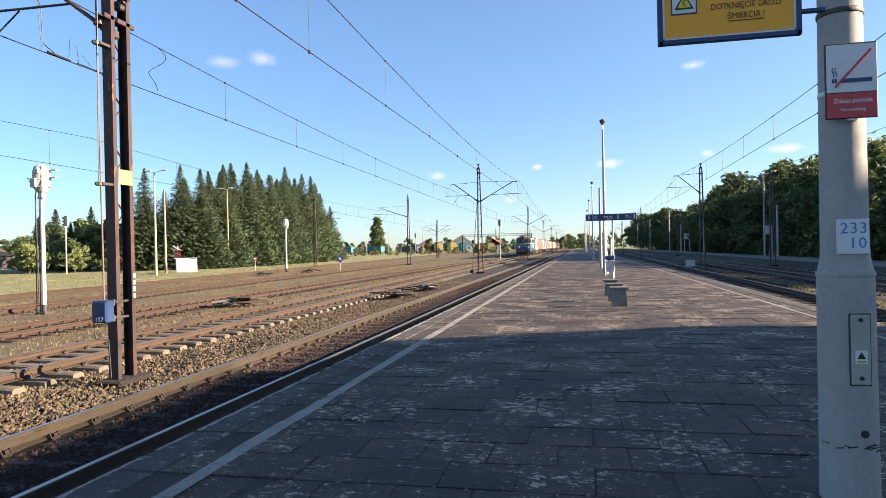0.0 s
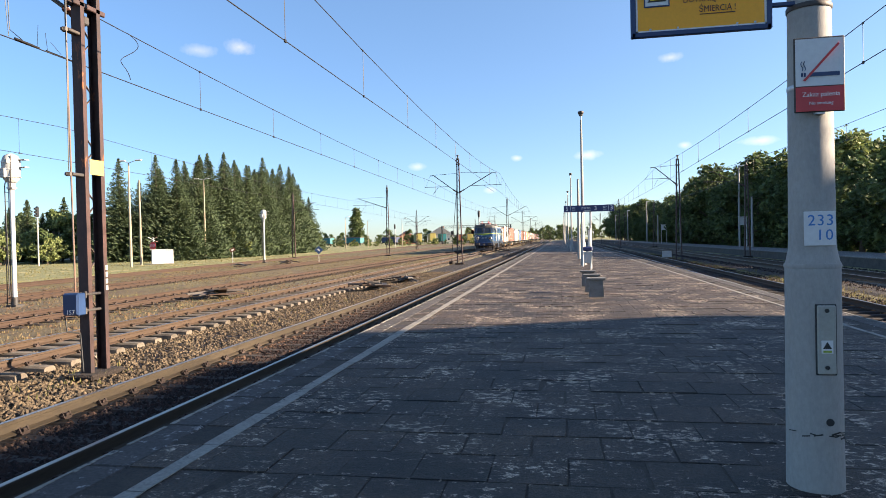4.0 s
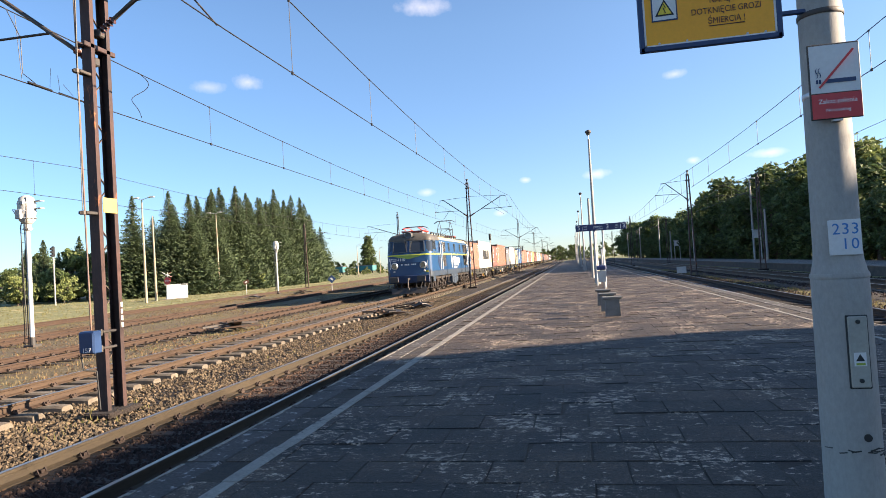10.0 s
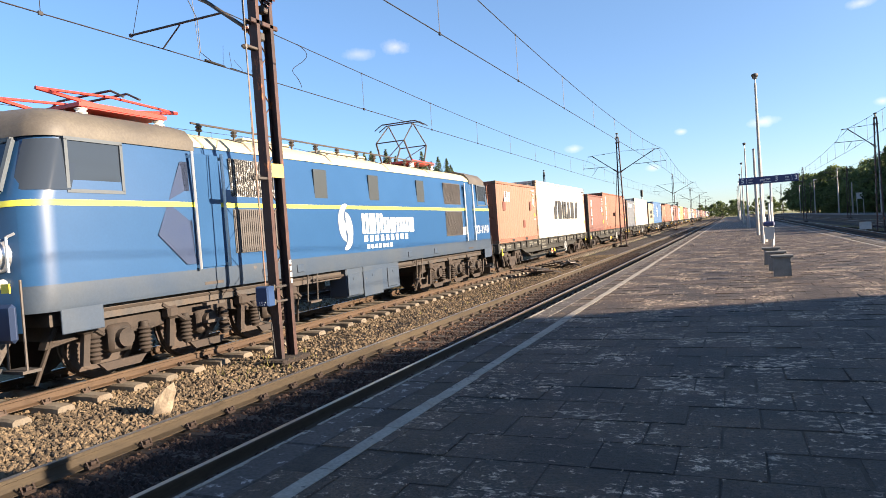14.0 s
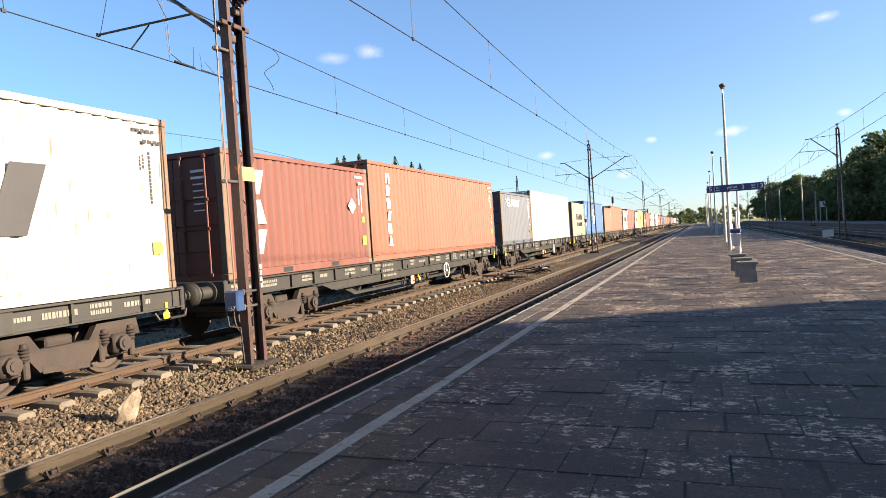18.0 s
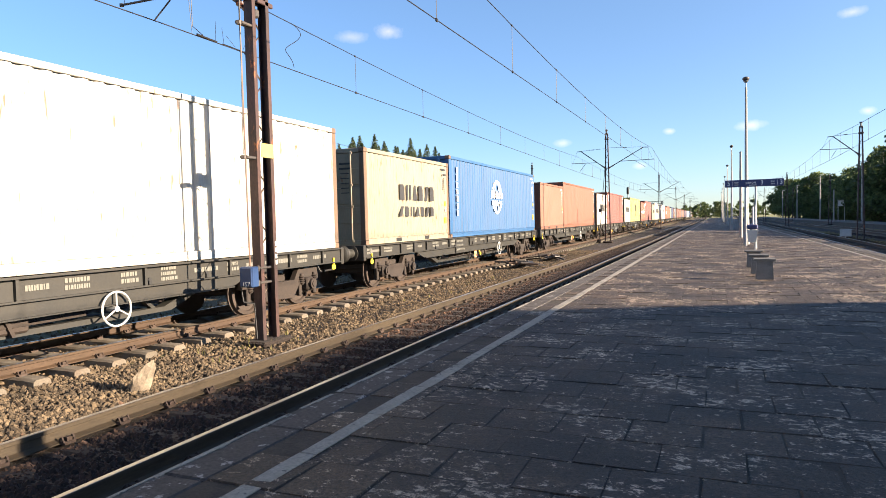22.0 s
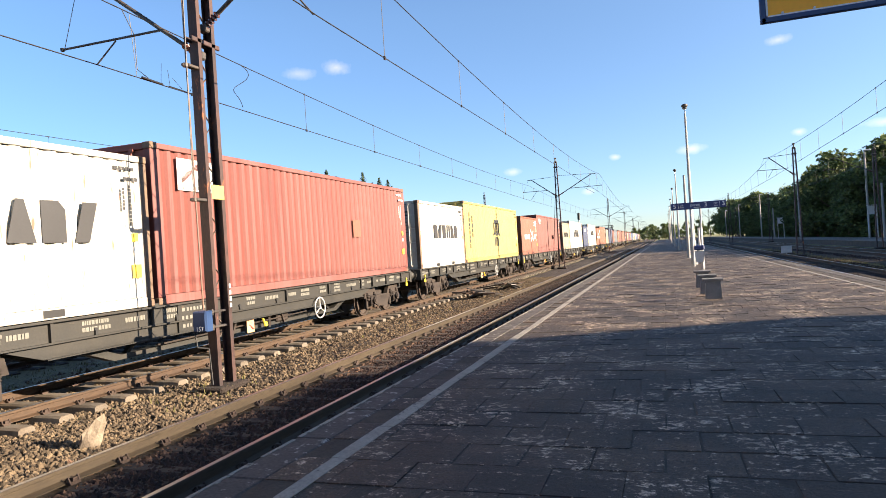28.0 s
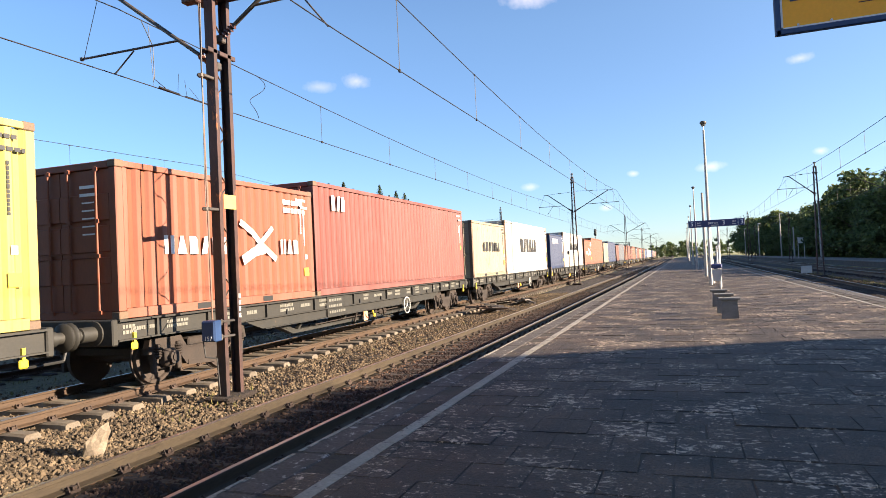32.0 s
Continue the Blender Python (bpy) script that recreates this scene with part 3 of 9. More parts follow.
track("near platform track with worn rusty rails in dark ballast", track1, -40, 900, M["rail_olive"], M["old_sleeper"], lower=0.0, clips=60, span=(-3.9, 120), sunk=0.035)
track("main line track with brown rails on pale concrete sleepers", track2, -40, 900, M["rail_rust"], M["sleeper"], clips=130)
track("disused siding track with red rust on its rails", track3, -40, 500, M["old_rail"], M["old_sleeper"], worn=False, lower=0.06, clips=90, span=(0, 120))
track("rusty yard track lying in dry grass", track4, -40, 420, M["old_rail"], M["old_sleeper"], worn=False, lower=0.07, clips=90, span=(8, 120))
track("rusty outer yard track lying in dry grass", track5, -10, 400, M["old_rail"], None, worn=False, lower=0.09)
track("platform track in shade with dull rails", track_r1, -10, 900, M["rail_rust"], M["old_sleeper"], clips=0, span=(10, 160))
track("far main line track in front of the opposite platform", track_r2, -10, 900, M["rail_rust"], M["sleeper"], clips=0, span=(25, 180))


def ballast():
    g = Geo()
    ys = [-40, -10, 0, 10, 20, 40, 80, 160, 400, 900]
    prof = [(-1.9 - 4.85, -0.64), (-1.55 - 4.72, -0.56), (-1.25 - 4.72, -0.6), (-0.7 - 4.72, -0.58), (0.7 - 4.72, -0.58), (1.25 - 4.72, -0.605), (1.75 - 4.72, -0.575), (-1.7, -0.545), (-1.3, -0.525), (-0.7, -0.515), (0.7, -0.515), (1.3, -0.515), (1.72, -0.51)]
    for y in ys:
        for i, (a, z) in enumerate(prof):
            fx = track2(y) + 4.72 if i < 7 else track1(y)
            g.v.append((fx + a, y, z))
    n = len(prof)
    g.f = [(k * n + i, k * n + i + 1, (k + 1) * n + i + 1, (k + 1) * n + i) for k in range(len(ys) - 1) for i in range(n - 1)]
    tagged(part("ballast_bed", g, M["ballast"]), "brown crushed stone ballast bed under the tracks", "ballast", kind="structure")
    for fx, w in ((track_r1, 1.7), (track_r2, 2.6)):
        g = Geo()
        for y in ys[1:]:
            for a, z in ((-w - 0.5, -0.62), (-w, -0.515), (w, -0.515), (w + 0.5, -0.62)):
                g.v.append((fx(y) + a, y, z))
        g.f = [(k * 4 + i, k * 4 + i + 1, (k + 1) * 4 + i + 1, (k + 1) * 4 + i) for k in range(len(ys) - 2) for i in range(3)]
        tagged(part("ballast_bed", g, M["ballast"]), "dark ballast bed under the shaded tracks", "ballast", kind="structure")
    # loose stones
    rng = random.Random(4)
    g, dark, red = Geo(), Geo(), Geo()
    for k in range(92000):
        u = rng.random()
        y = 3.0 + 38 * u ** 1.7
        x = rng.uniform(-11.6, -3.45)
        a, b = x - track2(y), x - track1(y)
        z = -0.53 if abs(a) > 1.75 else -0.575 if abs(a) > 0.8 else -0.56
        if b > -1.6:
            z = -0.522
        if min(abs(abs(a) - 0.7525), abs(abs(b) - 0.7525)) < 0.09:
            continue
        if abs(a) < 1.27 and ((y + 4) % 0.62 < 0.13 or (y + 4) % 0.62 > 0.49) and rng.random() < 0.93:
            continue
        if -7.9 < x < -6.9 and y > 8 and rng.random() < 0.5:
            continue
        r = rng.uniform(0.016, 0.036)
        e = [r * rng.uniform(0.65, 1.6) for _ in range(6)]
        w = rng.uniform(0, 3.14)
        c, s = math.cos(w), math.sin(w)
        vs = []
        for px, py, pz in ((e[0], 0.3 * r, 0), (-e[1], -0.3 * r, 0.1 * r), (-0.2 * r, e[2], 0), (0.3 * r, -e[3], 0.15 * r), (0.35 * r, 0.3 * r, e[4] * 0.85), (-0.35 * r, -0.25 * r, e[5] * 0.8), (0, 0, -r * 0.6)):
            vs.append((x + px * c - py * s, y + px * s + py * c, z + pz + r * 0.25))
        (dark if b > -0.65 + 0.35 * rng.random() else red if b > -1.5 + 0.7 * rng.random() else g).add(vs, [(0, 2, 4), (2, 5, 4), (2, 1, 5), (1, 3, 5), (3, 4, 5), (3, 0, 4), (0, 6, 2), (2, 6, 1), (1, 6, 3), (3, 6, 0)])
    # right-hand tracks: the same dark stones, their shade again in the colour
    for k in range(26000):
        y = 9 + 62 * rng.random() ** 1.4
        x = rng.uniform(5.4, 16.4)
        a, b = abs(x - track_r1(y)), abs(x - track_r2(y))
        if min(abs(a - 0.7525), abs(b - 0.7525)) < 0.09:
            continue
        z = -0.5 if min(a, b) < 2.2 else -0.57
        r = rng.uniform(0.025, 0.055)
        e = [r * rng.uniform(0.6, 1.5) for _ in range(5)]
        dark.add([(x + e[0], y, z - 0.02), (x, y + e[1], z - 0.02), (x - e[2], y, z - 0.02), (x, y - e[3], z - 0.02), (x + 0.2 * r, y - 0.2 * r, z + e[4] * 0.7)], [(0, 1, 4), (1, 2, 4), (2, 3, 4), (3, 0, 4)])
    tagged(part("ballast_stones", dark, M["rusty_stone"]), "rust-stained stones of the platform and right-hand tracks, coloured darker for shade", "ballast", kind="stuff")
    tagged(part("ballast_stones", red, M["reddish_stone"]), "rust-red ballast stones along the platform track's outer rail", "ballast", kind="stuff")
    tagged(part("ballast_stones", g, M["ballast_stone"]), "loose brown and grey ballast stones between the rails", "ballast", kind="stuff")


ballast()


def clods():
    """Lumps of dirt and old ballast strewn over the yard."""
    rng = random.Random(14)
    g = Geo()
    for _ in range(15000):
        y = 8 + 62 * rng.random() ** 1.3
        x = rng.uniform(-32, -11.8)
        if noise.noise(Vector((x * 0.4, y * 0.12, 2))) < -0.1 or min(abs(abs(x - f(y)) - 0.7525) for f in (track3, track4)) < 0.07:
            continue
        r = rng.uniform(0.025, 0.07)
        e = [r * rng.uniform(0.6, 1.5) for _ in range(5)]
        g.add([(x + e[0], y, -0.58), (x, y + e[1], -0.58), (x - e[2], y, -0.58), (x, y - e[3], -0.58), (x + 0.2 * r, y - 0.2 * r, -0.56 + e[4] * 0.7)], [(0, 1, 4), (1, 2, 4), (2, 3, 4), (3, 0, 4)])
    tagged(part("dirt_clods", g, M["clod"]), "brown dirt clods and old stones between the yard tracks", "soil", kind="stuff")


clods()


def platform(name, label, x0, x1, y0, y1, z=0.0, wall=True):
    th = thing(name, label, "platform", kind="structure")
    part("platform_body", Geo().box(((x0 + x1) / 2, (y0 + y1) / 2, z - 0.36), (x1 - x0 - 0.08, y1 - y0, 0.64)), M["wall_concrete"], th, "dark stained concrete platform wall")
    return th


main_platform = platform("platform", "island platform paved with worn grey concrete slabs", EDGE_L, EDGE_R, -25, 330)
far_platform = platform("platform", "opposite low platform with pale concrete edge", 17.0, 21.2, 20, 330)
part("paving_bed", Geo().box((19.1, 175, -0.02), (4.2, 310, 0.05)), M["edge_concrete"], far_platform)


def surfacing():
    # bedding under the slabs
    part("paving_bed", Geo().box((1.03, 152.5, -0.0315), (EDGE_R - EDGE_L - 0.7, 355, 0.05)), M["joint"], main_platform)
    for x, s in ((EDGE_L, 1), (EDGE_R, -1)):
        g = Geo()
        y = -6.0
        while y < 90:
            g.box((x + s * 0.17, y + 0.495, -0.05), (0.34, 0.985, 0.10), 0.012)
            y += 1.0
        g.box((x + s * 0.17, 210, -0.05), (0.34, 240, 0.10))
        tagged(part("edge_slabs", g, M["edge_slab"], main_platform, "worn dark concrete edge slabs"), kind="stuff")
        g = Geo()
        y = -6.0
        while y < 70:
            l = random.uniform(0.03, 0.16)
            w = random.uniform(0.018, 0.05)
            g.box((x + s * (0.004 + w / 2), y + l / 2, 0.0025), (w, l, 0.005))
            y += l + (random.uniform(0.03, 0.2) if random.random() < 0.12 else 0.0)
        g.box((x + s * 0.03, 200, 0.0025), (0.05, 260, 0.005))
        part("edge_strip", g, M["line_paint"], main_platform, "chipped pale strip along the platform edge")
    for x, w in ((-2.563, 0.13), (4.6, 0.085)):
        g = Geo()
        y = -5.0
        while y < 60:
            l = 0.5 + 0.45 * random.random()
            g.box((x + random.uniform(-0.008, 0.008), y + l / 2, 0.003), (w + random.uniform(-0.012, 0.012), l - random.choice((0.004, 0.004, 0.02)), 0.006))
            y += l
        g.box((x, 195, 0.003), (w, 270, 0.006))
        part("white_line", g, M["line_paint"], main_platform, "worn white painted safety line")


surfacing()


def paving():
    L_, W_ = 0.5, 0.5
    rng = random.Random(11)
    x0, x1 = EDGE_L + 0.35, EDGE_R - 0.35
    rest = Geo()
    near = 0
    mesh_kinds = []
    for k in range(8):
        g = Geo()
        b = 0.002 + 0.0009 * k
        t = [rng.uniform(-0.004, 0.004) for _ in range(4)]
        hx, hy = L_ / 2 - 0.002 - 0.0007 * k, W_ / 2 - 0.0015 - 0.0006 * k
        vs = [(-hx, -hy, -0.03), (hx, -hy, -0.03), (hx, hy, -0.03), (-hx, hy, -0.03), (-hx, -hy, -b), (hx, -hy, -b), (hx, hy, -b), (-hx, hy, -b),
              (-hx + b, -hy + b, t[0]), (hx - b, -hy + b, t[1]), (hx - b, hy - b, t[2]), (-hx + b, hy - b, t[3])]
        fs = [(0, 1, 5, 4), (1, 2, 6, 5), (2, 3, 7, 6), (3, 0, 4, 7), (4, 5, 9, 8), (5, 6, 10, 9), (6, 7, 11, 10), (7, 4, 8, 11), (8, 9, 10, 11)]
        g.add(vs, fs)
        mesh_kinds.append((g.mesh("slab", M["paving_piece"]), vs, fs))
    y, row = -7.0, 0
    while y < 62:
        x = x0 + (0.25 if row % 2 else 0.0)
        while x + L_ <= x1 + 0.01:
            me, vs, fs = rng.choice(mesh_kinds)
            m = pose(x + L_ / 2, y + W_ / 2, rng.uniform(-0.003, 0.003), rng.uniform(-0.5, 0.5), rng.uniform(-0.4, 0.4), rng.uniform(-0.9, 0.9))
            if near < 298 and 1.0 < y < 12.5 and -2.6 < x < 4.0:
                part("slab", me, None, main_platform, at=m)
                near += 1
            else:
                rest.m = m
                rest.add(vs, fs)
            x += L_
        y += W_
        row += 1
    rest.m = None
    rest.box(((x0 + x1) / 2, 196, -0.01), (x1 - x0, 268, 0.02))
    tagged(part("far_slabs", rest, M["paving"], main_platform), kind="stuff")


# ---- train ----
def train_x(y):
    return track2(y)


HEADING = 0.8135
FRONT = [(0.0, 134.0), (3.0, 105.5), (6.0, 77.0), (9.0, 49.3), (13.0, 13.95), (16.0, -12.15), (18.0, -29.5), (20.5, -51.2), (22.0, -64.05), (24.5, -85.55), (27.5, -111.3), (29.5, -128.5), (32.0, -150.0)]
movers = []       # (thing, distance of its origin behind the locomotive's front)


def rides(ob, u):
    movers.append((ob, u))
    return ob


PAINT = {}


def container_paint(key, base, worn, rust=0.66, paler=0.0):
    """Sheet paint with run-down streaks and rust; the last argument says how far the proud ribs are mixed towards a
    lighter tint.
    """
    mat = material("paint_" + key, base, 0.6, second=worn, scale=0.9, fine=25, grain=0.12, bump=0.05, stretch=(1, 1, 0.35), spots=(0.22, 0.09, 0.035), spot_scale=3.2, spot_at=rust)
    t = mat.node_tree
    n, l = t.nodes, t.links
    sock = n["Principled BSDF"].inputs["Base Color"]
    col = sock.links[0].from_socket
    tc = n.new("ShaderNodeTexCoord")

    def layer(col, fac, tint):
        m = n.new("ShaderNodeMix")
        m.data_type = "RGBA"
        l.new(fac, m.inputs[0])
        l.new(col, m.inputs[6])
        m.inputs[7].default_value = (*tint, 1)
        return m.outputs[2]

    def band_of(src_, lo, hi, top):
        r = n.new("ShaderNodeMapRange")
        r.inputs["From Min"].default_value, r.inputs["From Max"].default_value, r.inputs["To Max"].default_value = lo, hi, top
        l.new(src_, r.inputs["Value"])
        return r.outputs[0]

    def streaks(scale, sc, detail):
        mp = n.new("ShaderNodeMapping")
        mp.inputs["Scale"].default_value = scale
        l.new(tc.outputs["Object"], mp.inputs["Vector"])
        k = n.new("ShaderNodeTexNoise")
        k.inputs["Scale"].default_value, k.inputs["Detail"].default_value = sc, detail
        l.new(mp.outputs[0], k.inputs["Vector"])
        return k.outputs[0]
    # outermost ribs painted lighter than the recesses, by distance from the middle
    if paler:
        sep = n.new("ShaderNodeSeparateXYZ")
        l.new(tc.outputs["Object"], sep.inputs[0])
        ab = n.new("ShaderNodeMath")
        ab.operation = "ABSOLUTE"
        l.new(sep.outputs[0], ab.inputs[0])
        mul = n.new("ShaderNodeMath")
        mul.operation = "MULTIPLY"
        l.new(band_of(ab.outputs[0], 1.196, 1.206, paler), mul.inputs[0])
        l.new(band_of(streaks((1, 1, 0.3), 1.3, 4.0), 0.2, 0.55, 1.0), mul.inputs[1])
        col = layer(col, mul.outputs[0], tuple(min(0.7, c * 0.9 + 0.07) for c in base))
    col = layer(col, band_of(streaks((1, 7, 0.22), 2.2, 6.0), 0.52, 0.72, 0.5), tuple(c * 0.5 for c in base))
    col = layer(col, band_of(streaks((1, 5, 0.5), 4.0, 8.0), rust - 0.03, rust + 0.03, 0.8), (0.2, 0.085, 0.035))
    l.new(col, sock)
    PAINT[key] = mat


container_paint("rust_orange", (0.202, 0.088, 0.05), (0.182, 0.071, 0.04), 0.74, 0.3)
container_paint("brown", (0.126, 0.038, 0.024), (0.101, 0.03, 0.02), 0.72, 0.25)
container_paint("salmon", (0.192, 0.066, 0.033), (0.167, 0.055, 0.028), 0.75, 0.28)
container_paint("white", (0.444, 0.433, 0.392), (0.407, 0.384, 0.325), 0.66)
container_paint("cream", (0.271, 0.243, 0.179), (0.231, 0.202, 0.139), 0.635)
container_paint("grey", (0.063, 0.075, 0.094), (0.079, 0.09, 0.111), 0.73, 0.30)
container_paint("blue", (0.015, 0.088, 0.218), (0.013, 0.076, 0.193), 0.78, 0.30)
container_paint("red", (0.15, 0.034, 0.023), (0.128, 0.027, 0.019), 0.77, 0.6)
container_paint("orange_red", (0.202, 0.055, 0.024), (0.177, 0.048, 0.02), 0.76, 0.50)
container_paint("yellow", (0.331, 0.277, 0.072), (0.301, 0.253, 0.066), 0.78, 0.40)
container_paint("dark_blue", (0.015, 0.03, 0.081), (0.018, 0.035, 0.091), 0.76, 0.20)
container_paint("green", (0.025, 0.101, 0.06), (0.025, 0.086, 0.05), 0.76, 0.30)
M["casting"] = material("casting", (0.11, 0.077, 0.055), 0.7, second=(0.154, 0.094, 0.055), scale=6, fine=40, grain=0.3, bump=0.1)


def corrugated(length, height, pitch, depth, flat=0.5):
    """Outline of a trapezoid sheet along its length: (along, in)."""
    n = max(2, int(length / pitch))
    p = length / n
    pts = []
    for i in range(n):
        a = i * p
        pts += [(a, 0.0), (a + p * 0.3, 0.0), (a + p * 0.5, depth), (a + p * 0.8, depth)]
    pts.append((length, 0.0))
    return pts


def container(paint, length, high, label, marks=None, doors=True, rust_frame=False, full=True):
    """Shipping container; local origin at the middle of its floor's underside, long side along y; doors at -y."""
    th = thing("shipping_container", label, "shipping container", group="containers on the train")
    mat = PAINT[paint]
    w, hl = 2.438, length / 2
    hw = w / 2
    side_l, z0, z1 = length - 0.32, 0.17, high - 0.12
    prof = corrugated(side_l, high, 0.28, 0.048)
    for s in (-1, 1):
        g = Geo()
        for a, d in prof:
            x, y = s * (hw - 0.012 - d), -side_l / 2 + a
            g.v += [(x, y, z0), (x, y, z1)]
        n = len(prof)
        g.f = [(2 * i, 2 * i + 2, 2 * i + 3, 2 * i + 1) if s > 0 else (2 * i, 2 * i + 1, 2 * i + 3, 2 * i + 2) for i in range(n - 1)]
        part("side_panel", g, mat, th)
        part("bottom_rail", Geo().box((s * (hw - 0.03), 0, 0.085), (0.06, length - 0.32, 0.16), 0.008), mat, th)
        part("top_rail", Geo().box((s * (hw - 0.03), 0, high - 0.06), (0.06, length - 0.32, 0.10), 0.008), mat, th)
        if length < 7:
            # flat black plates stand in for the shaded pocket openings
            for y in (-1.03, 1.03):
                part("forklift_pocket", Geo().box((s * (hw + 0.002), y, 0.085), (0.004, 0.36, 0.11)), M["black_paint"], th, "forklift pocket, its shaded hollow drawn as a black plate")
    g = Geo()
    n = int(length / 0.45)
    for i in range(n + 1):
        y = -hl + 0.1 + (length - 0.2) * i / n
        g.v += [(-hw + 0.05, y, high - 0.02 - 0.015 * (i % 2)), (hw - 0.05, y, high - 0.02 - 0.015 * (i % 2))]
    g.f = [(2 * i, 2 * i + 1, 2 * i + 3, 2 * i + 2) for i in range(n)]
    part("roof", g, mat, th)
    part("floor", Geo().box((0, 0, 0.1), (w - 0.14, length - 0.2, 0.08)), M["steel_dark"], th)
    for sx in (-1, 1):
        for sy in (-1, 1):
            part("corner_post", Geo().box((sx * (hw - 0.08), sy * (hl - 0.08), high / 2), (0.155, 0.155, high - 0.25), 0.012), M["casting"] if rust_frame else mat, th)
            for z in (0.06, high - 0.06) if full else ():
                part("corner_casting", Geo().box((sx * (hw - 0.081), sy * (hl - 0.089), z), (0.168, 0.182, 0.12), 0.01), M["casting"], th)
    # end wall
    g = Geo()
    prof = corrugated(w - 0.32, high, 0.28, 0.04)
    for a, d in prof:
        g.v += [(-(w - 0.32) / 2 + a, hl - 0.03 - d, 0.1), (-(w - 0.32) / 2 + a, hl - 0.03 - d, high - 0.05)]
    g.f = [(2 * i, 2 * i + 1, 2 * i + 3, 2 * i + 2) for i in range(len(prof) - 1)]
    part("end_wall", g, mat, th)
    part("door_header", Geo().box((0, -hl + 0.05, high - 0.07), (w - 0.32, 0.1, 0.12), 0.01), mat, th)
    part("door_sill", Geo().box((0, -hl + 0.05, 0.07), (w - 0.32, 0.1, 0.13), 0.01), mat, th)
    for s in (-1, 1):
        # one pressed sheet with three raised fields
        out = [(-hl + 0.07, 0.14), (-hl + 0.03, 0.14)]
        for z in (0.3, 0.5, 0.7):
            lo, hi = z * high + 0.02 - 0.08 * high, z * high + 0.02 + 0.08 * high
            out += [(-hl + 0.03, lo - 0.012), (-hl + 0.007, lo), (-hl + 0.007, hi), (-hl + 0.03, hi + 0.012)]
        out += [(-hl + 0.03, high - 0.14), (-hl + 0.07, high - 0.14)]
        d = Geo().pull(out, (s * 0.535 - 0.525, 0, 0), (s * 0.535 + 0.525, 0, 0), (0, 1, 0), (0, 0, 1))
        door = part("door", d, mat, th)
        for x in (0.22, 0.82) if full else ():
            r = Geo().rod((s * x, -hl - 0.015, 0.1), (s * x, -hl - 0.015, high - 0.1), 0.018, 6)
            for z in (0.12, high * 0.4, high * 0.62, high - 0.14):
                r.box((s * x, -hl - 0.01, z), (0.09, 0.04, 0.06))
            part("lock_rod", r, mat, door, "painted door lock rod")
        part("lock_handle", Geo().box((s * 0.52, -hl - 0.02, high * 0.4), (0.5, 0.02, 0.035)), mat, door)
    if marks:
        marks(th, length, high)
    return th

# side marks: plain shapes in the colours of the liveries
WHITE_MARK, GREY_MARK, YELLOW_MARK, BLACK_MARK = (plain("mark_white", (0.8, 0.79, 0.76), 0.6), plain("mark_grey", (0.035, 0.035, 0.036), 0.6), plain("mark_yellow", (0.8, 0.55, 0.05), 0.6), plain("mark_black", (0.03, 0.03, 0.03), 0.6))
SIDE_X = 1.222


def glyphs(th, y, z, count, wide, tall, mat, gap=0.3, name="marking", label=""):
    """A row of plain shapes standing in for a painted name on the side towards the platform; y, z: its centre."""
    rng = random.Random(int(abs(y) * 100 + count * 7 + tall * 50 + abs(z) * 31))
    start = rng.randrange(5)
    g = Geo()
    cell = wide / count
    sw = cell * (1 - gap * 0.8)
    up, dn = z + tall / 2, z - tall / 2

    def slab(*pts):
        n = len(pts)
        g.add([(SIDE_X - 0.003, *p) for p in pts] + [(SIDE_X + 0.003, *p) for p in pts], [tuple(range(n, 2 * n))] + [(i, (i + 1) % n, n + (i + 1) % n, n + i) for i in range(n)])

    for i in range(count):
        a = y - wide / 2 + i * cell
        b = a + sw
        k = (0, 1, 4, 3, 4)[(start + i) % 5]
        if k == 0:      # two uprights
            slab((a, dn), (a + sw * 0.36, dn), (a + sw * 0.36, up), (a, up))
            slab((b - sw * 0.36, dn), (b, dn), (b, up), (b - sw * 0.36, up))
        elif k == 1:    # wedge
            slab((a, dn), (b, dn), (b - sw * 0.36, up), (a + sw * 0.36, up))
        elif k == 3:    # slanting bar
            slab((a, dn), (a + sw * 0.6, dn), (b, up), (b - sw * 0.6, up))
        else:           # clipped block
            slab((a, dn), (b - sw * 0.1, dn), (b - sw * 0.1, up - tall * 0.2), (b - sw * 0.35, up), (a, up))
    return part(name, g, mat, th, label)


def small_text(th, y, z, rows, wide, mat, vertical=False, tall=0.07, x=None):
    """Bars for writing that is too small to read."""
    rng = random.Random(int(y * 37 + z * 91 + rows))
    g = Geo()
    for r in range(rows):
        l = wide * rng.uniform(0.6, 1.0)
        p = 0.0
        while p < l:
            s = rng.uniform(0.5, 0.9) * tall * 2.2
            if vertical:
                g.box((x or SIDE_X, y - r * tall * 1.7, z - p - s / 2), (0.006, tall, s * 0.8))
            else:
                g.box((x or SIDE_X, y + p + s / 2, z - r * tall * 1.7), (0.006, s * 0.8, tall))
            p += s
    return tagged(part("small_writing", g, mat, th), kind="stuff")


